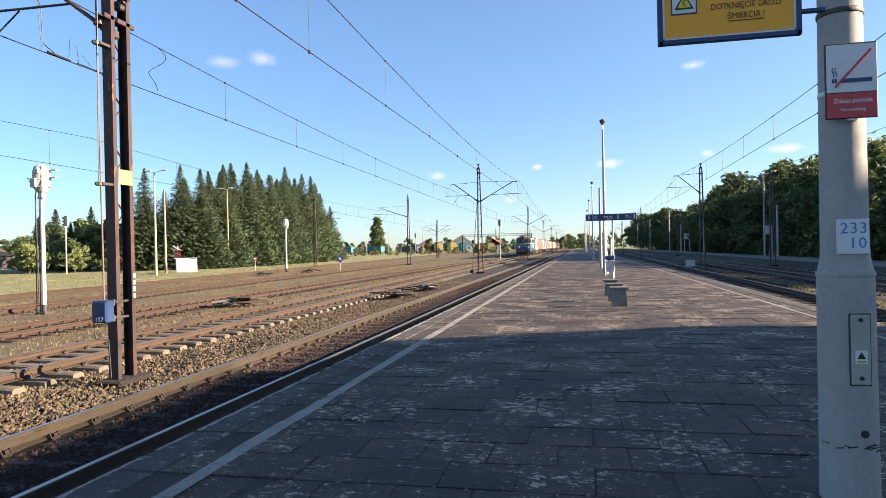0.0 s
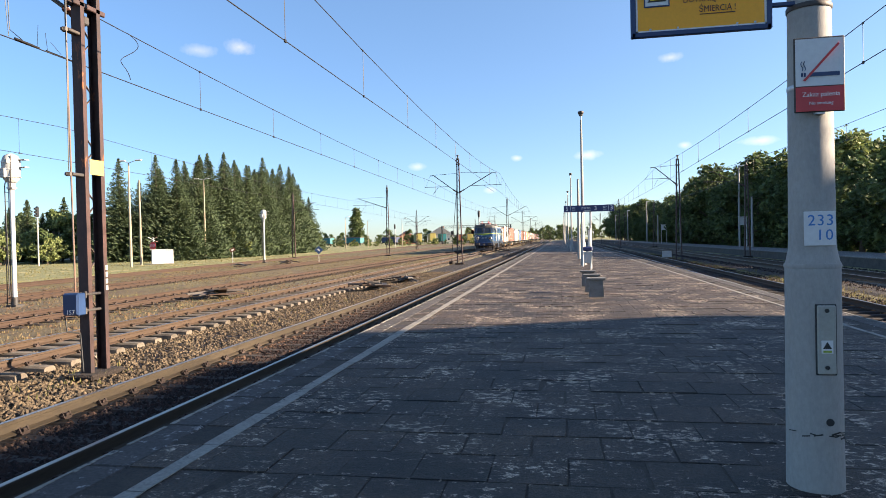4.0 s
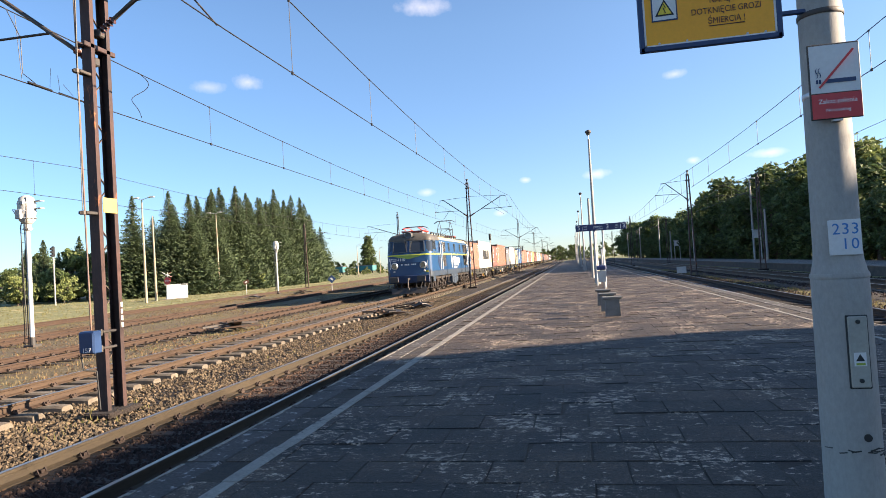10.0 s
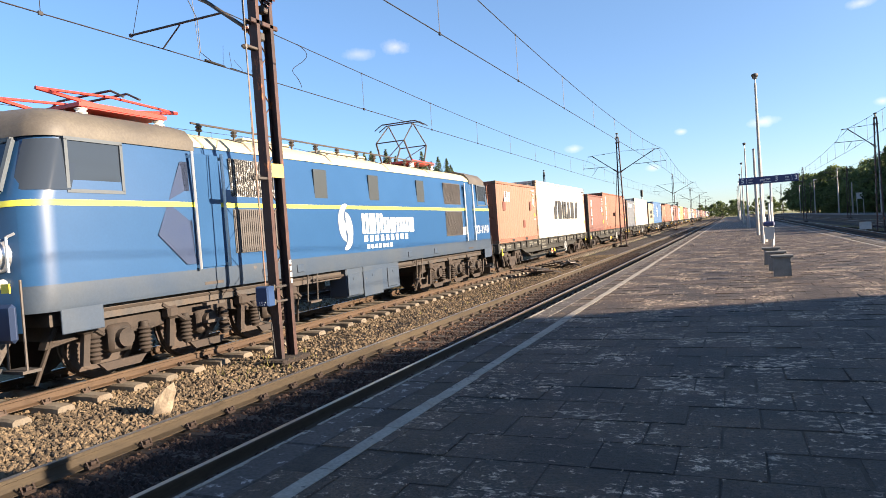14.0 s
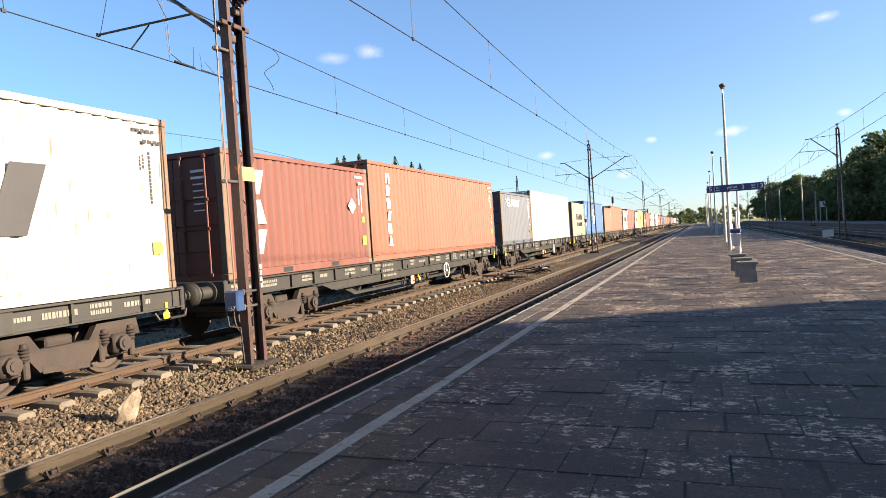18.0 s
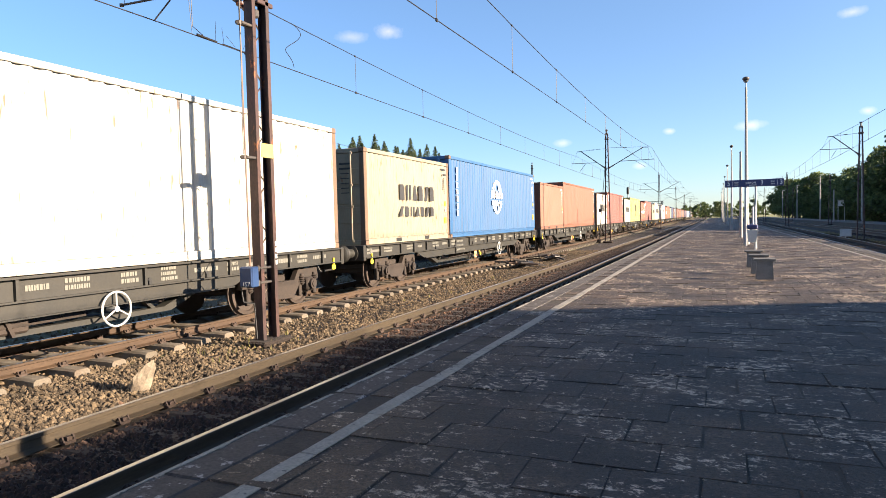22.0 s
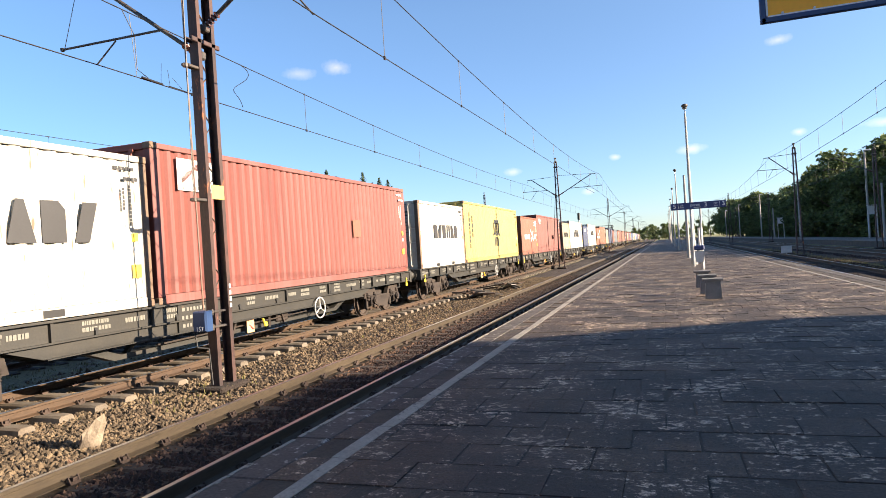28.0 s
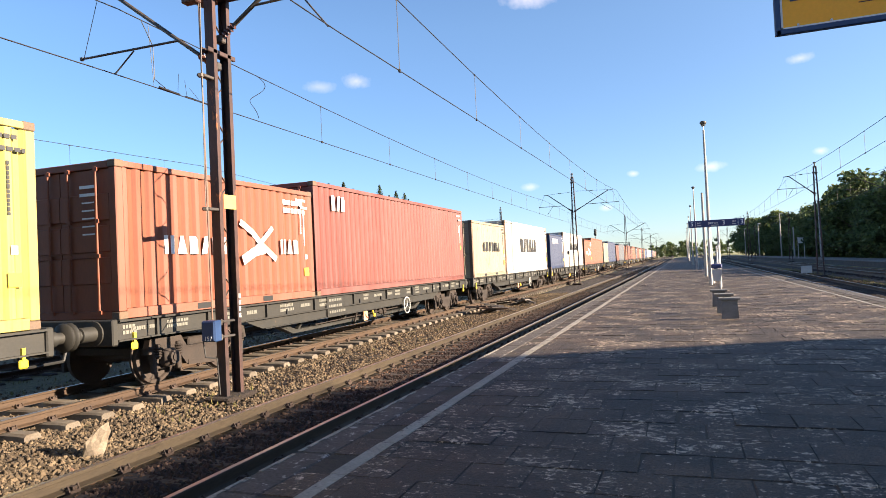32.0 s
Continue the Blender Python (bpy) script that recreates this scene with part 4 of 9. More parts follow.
def disc_mark(th, y, z, r, mat, ring=0.0, name="emblem", n=28, a0=0.0, a1=360.0):
    g = Geo()
    inner = r - ring if ring else 0.0
    k = int(n * (a1 - a0) / 360)
    for i in range(k):
        w0, w1 = radians(a0 + (a1 - a0) * i / k), radians(a0 + (a1 - a0) * (i + 1) / k)
        q = []
        for rr, w in ((inner, w0), (r, w0), (r, w1), (inner, w1)):
            q.append((y + rr * math.cos(w), z + rr * math.sin(w)))
        vs = [(SIDE_X - 0.003, *p) for p in q] + [(SIDE_X + 0.003, *p) for p in q]
        g.add(vs, [(4, 5, 6, 7), (0, 1, 5, 4), (1, 2, 6, 5), (2, 3, 7, 6), (3, 0, 4, 7)])
    return part(name, g, mat, th)


def strokes(th, pts, mat, width, name="emblem"):
    """Flat strokes between (y, z) points on the side towards the platform."""
    g = Geo()
    for (y0, z0), (y1, z1) in zip(pts, pts[1:]):
        g.bar((SIDE_X, y0, z0), (SIDE_X, y1, z1), 0.006, width, up=(0, -(z1 - z0), y1 - y0))
    return part(name, g, mat, th)


def codes(th, length, high, mat=None):
    mat = mat or WHITE_MARK
    small_text(th, length / 2 - 0.75, high - 0.25, 1, 0.55, mat, tall=0.06)
    small_text(th, length / 2 - 0.55, high - 0.42, 1, 0.36, mat, tall=0.06)
    g = Geo()
    for r in range(7):
        g.box((0.35 + 0.28, -length / 2 - 0.002, high * (0.84 - 0.05 * r)), (0.34 if r < 2 else 0.26, 0.008, 0.024 if r > 1 else 0.05))
    tagged(part("door_writing", g, mat, th), kind="stuff")
    rng = random.Random(int(length * 31 + high * 7 + len(th.name) + sum(map(ord, th.name))))
    # code columns and stickers at the end of the side
    small_text(th, length / 2 - 0.42, high * 0.8, 1, rng.uniform(0.6, 1.0), mat, vertical=True, tall=0.04)
    small_text(th, length / 2 - 0.56, high * 0.78, 1, rng.uniform(0.3, 0.6), mat, vertical=True, tall=0.04)
    for z, s, m in ((0.46, 0.13, YELLOW_MARK), (0.38, 0.1, WHITE_MARK), (0.24, 0.2, YELLOW_MARK)):
        if rng.random() < 0.7:
            part("sticker", Geo().box((SIDE_X, length / 2 - 0.36, high * z), (0.006, s, s * rng.uniform(0.9, 1.3))), m, th, "small warning sticker")


def marks_box_sign(th, l, h):
    codes(th, l, h)
    glyphs(th, -l / 2 + 1.45, h * 0.76, 3, 0.95, 0.42, WHITE_MARK)
    part("patch", Geo().box((SIDE_X, -l / 2 + 0.95, h * 0.6), (0.006, 0.4, 0.36)), PAINT["brown"], th, "brown repair patch")
    part("patch", Geo().box((SIDE_X, l / 2 - 1.0, h * 0.62), (0.006, 0.3, 0.42)), PAINT["brown"], th, "brown repair patch")
    part("patch", Geo().box((SIDE_X, l / 2 - 2.2, h * 0.3), (0.006, 0.3, 0.36)), PAINT["brown"], th)


def marks_big_grey(count, wide, tall, zf, yf=0.0, mat=None):
    def put(th, l, h):
        codes(th, l, h, GREY_MARK)
        glyphs(th, l * yf, h * zf, count, wide, tall, mat or GREY_MARK, gap=0.22)
    return put


def marks_vertical(count, z_top, yf, tall, mat=None, placard=True):
    def put(th, l, h):
        codes(th, l, h)
        for i in range(count):
            glyphs(th, l * yf, h * z_top - i * tall * 1.25, 1, tall * 0.95, tall, mat or WHITE_MARK, gap=0.05)
        if placard:
            disc_mark(th, l / 2 - 0.95, h * 0.6, 0.21, mat or WHITE_MARK, n=4)
    return put


def marks_grey_logo(th, l, h):
    codes(th, l, h)
    disc_mark(th, -l / 2 + 1.35, h * 0.8, 0.24, WHITE_MARK, 0.09)
    strokes(th, [(-l / 2 + 0.9, h * 0.86), (-l / 2 + 1.3, h * 0.8), (-l / 2 + 1.75, h * 0.74)], WHITE_MARK, 0.07)
    glyphs(th, -l / 2 + 2.75, h * 0.8, 6, 1.7, 0.34, WHITE_MARK)
    small_text(th, l / 2 - 0.6, h * 0.8, 1, 0.9, WHITE_MARK, vertical=True)


def marks_two_rows(th, l, h):
    codes(th, l, h, GREY_MARK)
    glyphs(th, 0.45, h * 0.57, 6, 2.7, 0.46, GREY_MARK)
    glyphs(th, 0.4, h * 0.35, 7, 2.7, 0.3, GREY_MARK)


def marks_globe(th, l, h):
    codes(th, l, h)
    y, z, r = -0.5, h * 0.54, 0.72
    disc_mark(th, y, z, r, WHITE_MARK, 0.09, a0=28, a1=152)
    disc_mark(th, y, z, r, WHITE_MARK, 0.09, a0=208, a1=332)
    for k in (0.35, 0.7):
        pts = [(y + r * k * math.sin(w * 0.1), z + r * 0.92 * math.cos(w * 0.1)) for w in range(0, 12)]
        strokes(th, pts, WHITE_MARK, 0.05)
        strokes(th, [(2 * y - a, b) for a, b in pts], WHITE_MARK, 0.05)
        strokes(th, [(a, 2 * z - b) for a, b in pts], WHITE_MARK, 0.05)
        strokes(th, [(2 * y - a, 2 * z - b) for a, b in pts], WHITE_MARK, 0.05)
    glyphs(th, y, z + 0.1, 5, 1.75, 0.33, WHITE_MARK)
    glyphs(th, y, z - 0.25, 8, 1.5, 0.2, WHITE_MARK)
    small_text(th, -l / 2 + 0.75, h * 0.88, 1, 1.9, WHITE_MARK, vertical=True, tall=0.15)


def marks_flag(th, l, h):
    codes(th, l, h)
    part("flag_panel", Geo().box((SIDE_X, -l / 2 + 1.2, h * 0.82), (0.006, 1.1, 0.6)), WHITE_MARK, th, "white name panel")
    strokes(th, [(-l / 2 + 0.75, h * 0.78), (-l / 2 + 1.15, h * 0.88), (-l / 2 + 1.65, h * 0.83)], PAINT["red"], 0.12)
    glyphs(th, -l / 2 + 1.2, h * 0.76, 6, 0.9, 0.2, GREY_MARK)
    part("patch", Geo().box((SIDE_X, 2.1, h * 0.5), (0.006, 0.5, 0.5)), PAINT["orange_red"], th, "brighter red repair patch")


def marks_crown(th, l, h):
    codes(th, l, h, GREY_MARK)
    y, z = 0.35, h * 0.6
    for k in (-0.52, 0.0, 0.52):
        disc_mark(th, y + k * 0.62 + 0.0, z + 0.18, 0.24, GREY_MARK, 0.17, a0=0, a1=180)
    g = Geo()
    for k in (-0.62, -0.17, 0.17, 0.62):
        g.box((SIDE_X, y + k * 0.9, z - 0.05), (0.006, 0.17, 0.6))
    part("emblem", g, GREY_MARK, th)
    strokes(th, [(y - 0.8, z - 0.42), (y - 0.4, z - 0.34), (y, z - 0.42), (y + 0.4, z - 0.34), (y + 0.8, z - 0.42)], GREY_MARK, 0.1)
    glyphs(th, y, z - 0.78, 2, 1.1, 0.52, GREY_MARK, gap=0.25)
    small_text(th, -l / 2 + 0.9, h * 0.83, 1, 1.75, GREY_MARK, vertical=True, tall=0.14)
    small_text(th, -l / 2 + 1.4, h * 0.78, 1, 1.5, GREY_MARK, vertical=True, tall=0.14)


def marks_bird(th, l, h):
    codes(th, l, h)
    z = h * 0.47
    glyphs(th, -1.05, z, 6, 1.9, 0.33, WHITE_MARK)
    glyphs(th, 2.0, z, 3, 0.8, 0.33, WHITE_MARK)
    strokes(th, [(0.15, z + 0.5), (0.55, z + 0.3), (0.85, z + 0.05), (1.4, z - 0.28)], WHITE_MARK, 0.13)
    strokes(th, [(0.45, z - 0.2), (0.85, z + 0.08), (1.3, z + 0.42)], WHITE_MARK, 0.11)
    strokes(th, [(0.2, z - 0.3), (0.6, z - 0.12), (1.0, z - 0.05)], WHITE_MARK, 0.2)
    small_text(th, l / 2 - 1.3, h * 0.87, 2, 0.9, WHITE_MARK, tall=0.11)


def marks_codes(th, l, h):
    codes(th, l, h)


def marks_small_sign(th, l, h):
    codes(th, l, h)
    glyphs(th, -l / 2 + 1.3, h * 0.83, 3, 0.8, 0.4, WHITE_MARK)


# ---- container wagon ----
M["stencil"] = plain("stencil", (0.17, 0.165, 0.14), 0.7)
M["wagon"] = material("wagon", (0.02, 0.02, 0.018), 0.6, second=(0.032, 0.029, 0.023), scale=1.5, fine=30, grain=0.2, bump=0.1, spots=(0.091, 0.063, 0.042), spot_scale=5, spot_at=0.66)
M["bogie"] = material("bogie", (0.022, 0.017, 0.014), 0.8, second=(0.038, 0.026, 0.019), scale=2.5, fine=35, grain=0.3, bump=0.2)
M["wheel"] = material("wheel", (0.06, 0.043, 0.033), 0.7, 0.2, second=(0.04, 0.03, 0.025), scale=5, fine=40, grain=0.2, bump=0.1)
M["tread"] = material("tread", (0.55, 0.53, 0.5), 0.25, 0.9, fine=60, grain=0.06, bump=0.0)
M["yellow_paint"] = plain("yellow_paint", (0.8, 0.6, 0.04), 0.5)
WAGON_LEN, DECK = 19.74, 1.232      # over buffers; deck above rail
wheelsets = []


def wheelset(r, parent, y, z, name="wheelset", spokes=0):
    g = Geo().rod((-0.85, 0, 0), (0.85, 0, 0), 0.08, 10)
    for s in (-1, 1):
        g.turned([(0.1, s * 0.68), (r * 0.75, s * 0.70), (r + 0.028, s * 0.682), (r + 0.028, s * 0.715), (r, s * 0.72), (r - 0.005, s * 0.8), (r * 0.86, s * 0.81), (r * 0.82, s * 0.765), (0.16, s * 0.76), (0.15, s * 0.84), (0.05, s * 0.84)], axis="x", n=24)
    ws = part(name, g, M["wheel"], parent, smooth=35, at=pose(0, y, z))
    wheelsets.append((ws, y, z, r))
    return ws


def bogie(parent, y, full=True):
    """Two-axle freight bogie; local origin at rail height under its pivot."""
    b = Geo()
    r = 0.46
    for s in (-1, 1):
        x = s * 1.0
        b.add([(x + dx, yy, zz) for dx in (-0.06, 0.06) for yy, zz in ((-1.36, 0.56), (-1.3, 0.82), (-0.55, 0.82), (-0.4, 0.6), (0.4, 0.6), (0.55, 0.82), (1.3, 0.82), (1.36, 0.56), (0.62, 0.54), (0.42, 0.28), (-0.42, 0.28), (-0.62, 0.54))],
              [tuple(range(12)), tuple(range(23, 11, -1))] + [(i, i + 12, (i + 1) % 12 + 12, (i + 1) % 12) for i in range(12)])
    b.box((0, 0, 0.62), (1.9, 0.45, 0.22), 0.03)
    for yy in (-1.22, 1.22):
        b.box((0, yy, 0.6), (1.9, 0.1, 0.14), 0.02)
    bg_ = part("bogie", b, M["bogie"], parent, "brown-dusted two-axle bogie", at=pose(0, y, 0))
    for yy in (-0.9, 0.9):
        wheelset(r, bg_, yy, r)
    for s in (-1, 1):
        for yy in (-0.9, 0.9) if full else ():
            part("horn_guide", Geo().box((s * 0.985, yy, 0.5), (0.05, 0.66, 0.46), 0.02).box((s * 1.03, yy - 0.29, 0.4), (0.1, 0.1, 0.36), 0.02).box((s * 1.03, yy + 0.29, 0.4), (0.1, 0.1, 0.36), 0.02), M["bogie"], bg_)
        for yy in (-0.9, 0.9) if full else ():
            g = Geo().box((s * 1.08, yy, 0.47), (0.2, 0.3, 0.3), 0.05).rod((s * 1.12, yy, 0.47), (s * 1.24, yy, 0.47), 0.12, 10).rod((s * 1.23, yy, 0.47), (s * 1.26, yy, 0.47), 0.07, 8)
            part("axle_box", g, M["bogie"], bg_, smooth=40)
            for dy in (-0.25, 0.25):
                g = Geo().turned([(0.045, 0.47)] + [(0.075 if k % 2 else 0.05, 0.49 + k * 0.0225) for k in range(9)] + [(0.045, 0.72)], (s * 1.08, yy + dy, 0), n=10)
                part("spring", g, M["bogie"], bg_, smooth=40)
        part("brake_lever", Geo().bar((s * 1.05, -0.38, 0.3), (s * 1.05, 0.38, 0.24), 0.04, 0.09), M["bogie"], bg_)
    return bg_


def buffer(parent, x, y, s, z=1.06, mat=None):
    mat = mat or M["wagon"]
    b = part("buffer", Geo().turned([(0.2, 0.0), (0.2, s * 0.04), (0.12, s * 0.05), (0.12, s * 0.3), (0.09, s * 0.31), (0.09, s * 0.5)], (x, y, z), "y", 16), mat, parent, smooth=40)
    part("buffer_head", Geo().turned([(0.02, s * 0.5), (0.2, s * 0.53), (0.225, s * 0.57), (0.2, s * 0.6), (0.02, s * 0.62)], (x, y, z), "y", 18), mat, b, smooth=50)


def wagon(first):
    """Flat container wagon; local origin on the rail top below its middle, long side along y."""
    th = thing("flat_wagon", "dark grey container flat wagon on two brown-dusted bogies", "freight wagon", group="wagons of the train")
    hl = WAGON_LEN / 2 - 0.62
    for s in (-1, 1):
        g = Geo()
        # channel sill along the side
        prof = [(0.0, -0.16), (0.03, -0.16), (0.03, 0.16), (0.0, 0.16)]
        g.pull([(s * a_, b_) for a_, b_ in (prof if s < 0 else prof[::-1])], (s * 1.17, -hl, DECK - 0.175), (s * 1.17, hl, DECK - 0.175), (1, 0, 0), (0, 0, 1))
        sb = part("side_beam", g, M["wagon"], th)
        part("flange", Geo().box((s * 1.24, 0, DECK - 0.02), (0.1, 2 * hl, 0.03)).box((s * 1.225, 0, DECK - 0.335), (0.08, 2 * hl, 0.025)), M["wagon"], sb)
        for y in (-8.4, -7.1, -5.2, -3.2, -1.1, 1.1, 3.2, 5.2, 7.1, 8.4) if first else ():
            part("rib", Geo().box((s * 1.225, y, DECK - 0.18), (0.06, 0.05, 0.3)), M["wagon"], sb)
        belly = [(-5.2, DECK - 0.34), (-3.9, DECK - 0.82), (3.9, DECK - 0.82), (5.2, DECK - 0.34), (4.9, DECK - 0.34), (3.75, DECK - 0.74), (-3.75, DECK - 0.74), (-4.9, DECK - 0.34)]
        n8 = len(belly)
        part("belly_truss", Geo().add([(s * xx, a_, b_) for xx in (0.86, 1.04) for a_, b_ in belly], [(0, 1, 6, 7), (1, 2, 5, 6), (2, 3, 4, 5), (15, 14, 9, 8), (14, 13, 10, 9), (13, 12, 11, 10)] + [(i, i + n8, (i + 1) % n8 + n8, (i + 1) % n8) for i in range(n8)]), M["wagon"], th, "inverted truss below the sill")
        for y in (-3.6, -1.3, 1.3, 3.6) if first else ():
            part("truss_strut", Geo().bar((s * 0.95, y, DECK - 0.76), (s * 0.95, y + (0.5 if y < 0 else -0.5), DECK - 0.36), 0.09, 0.06), M["wagon"], th)
        w0 = (s * 1.27, 2.6, DECK - 0.62)
        rim = []
        for i in range(25):
            p = radians(15 * i)
            rim.append([(w0[0] + 0.017 * math.sin(q), w0[1] + (0.26 + 0.017 * math.cos(q)) * math.cos(p), w0[2] + (0.26 + 0.017 * math.cos(q)) * math.sin(p)) for q in (radians(60 * j) for j in range(6))])
        g = Geo().loft(rim, caps=False)
        for i in range(3):
            p = radians(90 + 120 * i)
            g.rod(w0, (w0[0], w0[1] + 0.26 * math.cos(p), w0[2] + 0.26 * math.sin(p)), 0.014, 6)
        g.rod((s * 1.1, 2.6, DECK - 0.62), (s * 1.285, 2.6, DECK - 0.62), 0.045, 10)
        part("handwheel", g, M["grey_paint"], th, "pale three-spoked handbrake wheel")
        # deeper web between the bogies, with stiffeners
        web = [(-6.0, DECK - 0.33), (-5.3, DECK - 0.56), (5.3, DECK - 0.56), (6.0, DECK - 0.33)]
        part("deep_web", Geo().add([(s * xx, a_, b_) for xx in (1.165, 1.192) for a_, b_ in web], [(3, 2, 1, 0), (4, 5, 6, 7), (0, 1, 5, 4), (1, 2, 6, 5), (2, 3, 7, 6), (3, 0, 4, 7)] if s > 0 else [(0, 1, 2, 3), (7, 6, 5, 4), (4, 5, 1, 0), (5, 6, 2, 1), (6, 7, 3, 2), (7, 4, 0, 3)]), M["wagon"], sb)
        part("web_flange", Geo().box((s * 1.21, 0, DECK - 0.56), (0.09, 10.6, 0.02)), M["wagon"], sb)
        for y in (-6.1, 6.1):
            part("pilaster", Geo().box((s * 1.235, y, DECK - 0.19), (0.08, 0.22, 0.3), 0.01), M["wagon"], sb)
        for y in (-4.4, -2.6, -0.7, 0.7, 3.3, 4.6) if first else ():
            part("lashing_eye", Geo().rod((s * 1.2, y, DECK - 0.24), (s * 1.225, y, DECK - 0.24), 0.035, 8).box((s * 1.22, y, DECK - 0.28), (0.03, 0.05, 0.08)), M["black_paint"], sb)
        if first and s > 0:
            part("brake_plate", Geo().box((s * 1.2, -0.35, DECK - 0.72), (0.02, 0.26, 0.26), 0.006), plain("plate_orange", (0.75, 0.42, 0.2), 0.6) if "plate_orange" not in bpy.data.materials else bpy.data.materials["plate_orange"], th, "pale orange brake changeover plate")
        if first and s > 0:
            part("brake_lever", Geo().rod((s * 1.19, -0.42, DECK - 0.66), (s * 1.23, -0.28, DECK - 0.78), 0.02, 6), M["red_paint"], th, "red brake lever")
        if first and s > 0:
            part("valve_handle", Geo().rod((s * 1.18, 0.15, DECK - 0.6), (s * 1.22, 0.2, DECK - 0.78), 0.025, 6).box((s * 1.2, 0.22, DECK - 0.74), (0.06, 0.12, 0.1), 0.02), M["yellow_paint"], th, "yellow valve handle")
        if first and s > 0:
            part("brake_rodding", Geo().rod((s * 1.1, -3.0, DECK - 0.7), (s * 1.1, 2.2, DECK - 0.66), 0.018, 6).bar((s * 1.12, -0.9, DECK - 0.84), (s * 1.12, -0.75, DECK - 0.56), 0.05, 0.05).bar((s * 1.12, 0.5, DECK - 0.84), (s * 1.12, 0.5, DECK - 0.56), 0.05, 0.05).bar((s * 1.12, 1.1, DECK - 0.8), (s * 1.12, 1.0, DECK - 0.56), 0.05, 0.05), M["bogie"], th)
    g = Geo()
    for y in (-8.9, -7.2, -4.4, -2.2, 0, 2.2, 4.4, 7.2, 8.9):
        g.box((0, y, DECK - 0.2), (2.36, 0.2, 0.3))
    g.box((0, 0, DECK - 0.28), (0.5, 2 * hl, 0.4))
    part("underframe", g, M["wagon"], th)
    for s in (-1, 1):
        part("headstock", Geo().box((0, s * (hl + 0.05), DECK - 0.2), (2.5, 0.12, 0.42), 0.02), M["wagon"], th)
        for x in (-0.875, 0.875):
            buffer(th, x, s * (hl + 0.1), s, 1.03)
        bogie(th, s * 7.1, first)
        part("brake_hose", Geo().rod((0.35, s * (hl + 0.12), 0.95), (0.42, s * (hl + 0.3), 0.62), 0.025, 6).rod((0.42, s * (hl + 0.3), 0.62), (0.3, s * (hl + 0.55), 0.6), 0.025, 6), M["black_paint"], th)
        part("coupling_hook", Geo().box((0, s * (hl + 0.3), 1.03), (0.08, 0.4, 0.12), 0.02).bar((0, s * (hl + 0.45), 1.0), (0, s * (hl + 0.6), 0.72), 0.1, 0.05), M["wagon"], th)
        part("yellow_handle", Geo().box((1.22, s * (hl - 0.35), DECK - 0.45), (0.05, 0.14, 0.12), 0.02).box((1.22, s * (hl - 0.35), DECK - 0.33), (0.04, 0.05, 0.2)), M["yellow_paint"], th, "bright yellow release handle")
    part("brake_cylinder", Geo().rod((0.45, -0.9, DECK - 0.75), (0.45, 0.2, DECK - 0.75), 0.17, 12).box((0.45, 0.35, DECK - 0.75), (0.2, 0.4, 0.2), 0.03), M["bogie"], th, smooth=40)
    part("valve_box", Geo().box((0.85, 1.1, DECK - 0.62), (0.5, 0.5, 0.3), 0.03), M["bogie"], th)
    g = Geo()
    rng = random.Random(5)
    for y, w, h in ((-9.0, 0.25, 0.18), (-8.5, 0.3, 0.1), (-4.4, 0.5, 0.2), (-3.6, 0.4, 0.12), (1.4, 0.35, 0.12), (2.9, 0.3, 0.2), (5.3, 0.3, 0.2), (6.9, 0.5, 0.14), (7.6, 0.35, 0.2), (-8.7, 0.5, 0.1), (-7.9, 0.5, 0.16), (-6.3, 0.7, 0.16), (-5.7, 0.35, 0.12), (-2.7, 0.45, 0.22), (-0.3, 0.3, 0.2), (0.5, 0.5, 0.12), (2.0, 0.4, 0.2), (3.7, 0.3, 0.26), (4.6, 0.6, 0.12), (6.1, 0.8, 0.1), (8.3, 0.5, 0.12)):
        z = DECK - 0.17
        n = max(1, int(h / 0.075))
        for k in range(n):
            p = -w / 2
            while p < w / 2:
                q = rng.uniform(0.03, 0.08)
                g.box((1.203, y + p + q / 2, z + h / 2 - (k + 0.5) * h / n), (0.008, q * 0.75, h / n * 0.65))
                p += q
    tagged(part("small_writing", g, M["stencil"], th), kind="stuff")
    part("number_board", Geo().box((1.222, -2.05, DECK - 0.3), (0.02, 1.05, 0.5)), M["wagon"], th)
    g = Geo()
    for k, w in enumerate((0.62, 0.7, 0.86)):
        p = 0.0
        while p < w:
            q = rng.uniform(0.07, 0.13)
            g.box((1.234, -2.5 + p + q / 2, DECK - 0.14 - k * 0.15), (0.006, q * 0.6, 0.065))
            p += q
    tagged(part("number_writing", g, M["stencil"], th), kind="stuff")
    for y in (-9.1, -3.1, -2.95, 9.1) if first else ():
        for s in (-1, 1):
            part("container_spigot", Geo().box((s * 1.13, y, DECK + 0.01), (0.16, 0.16, 0.06), 0.01), M["wagon"], th)
    return th


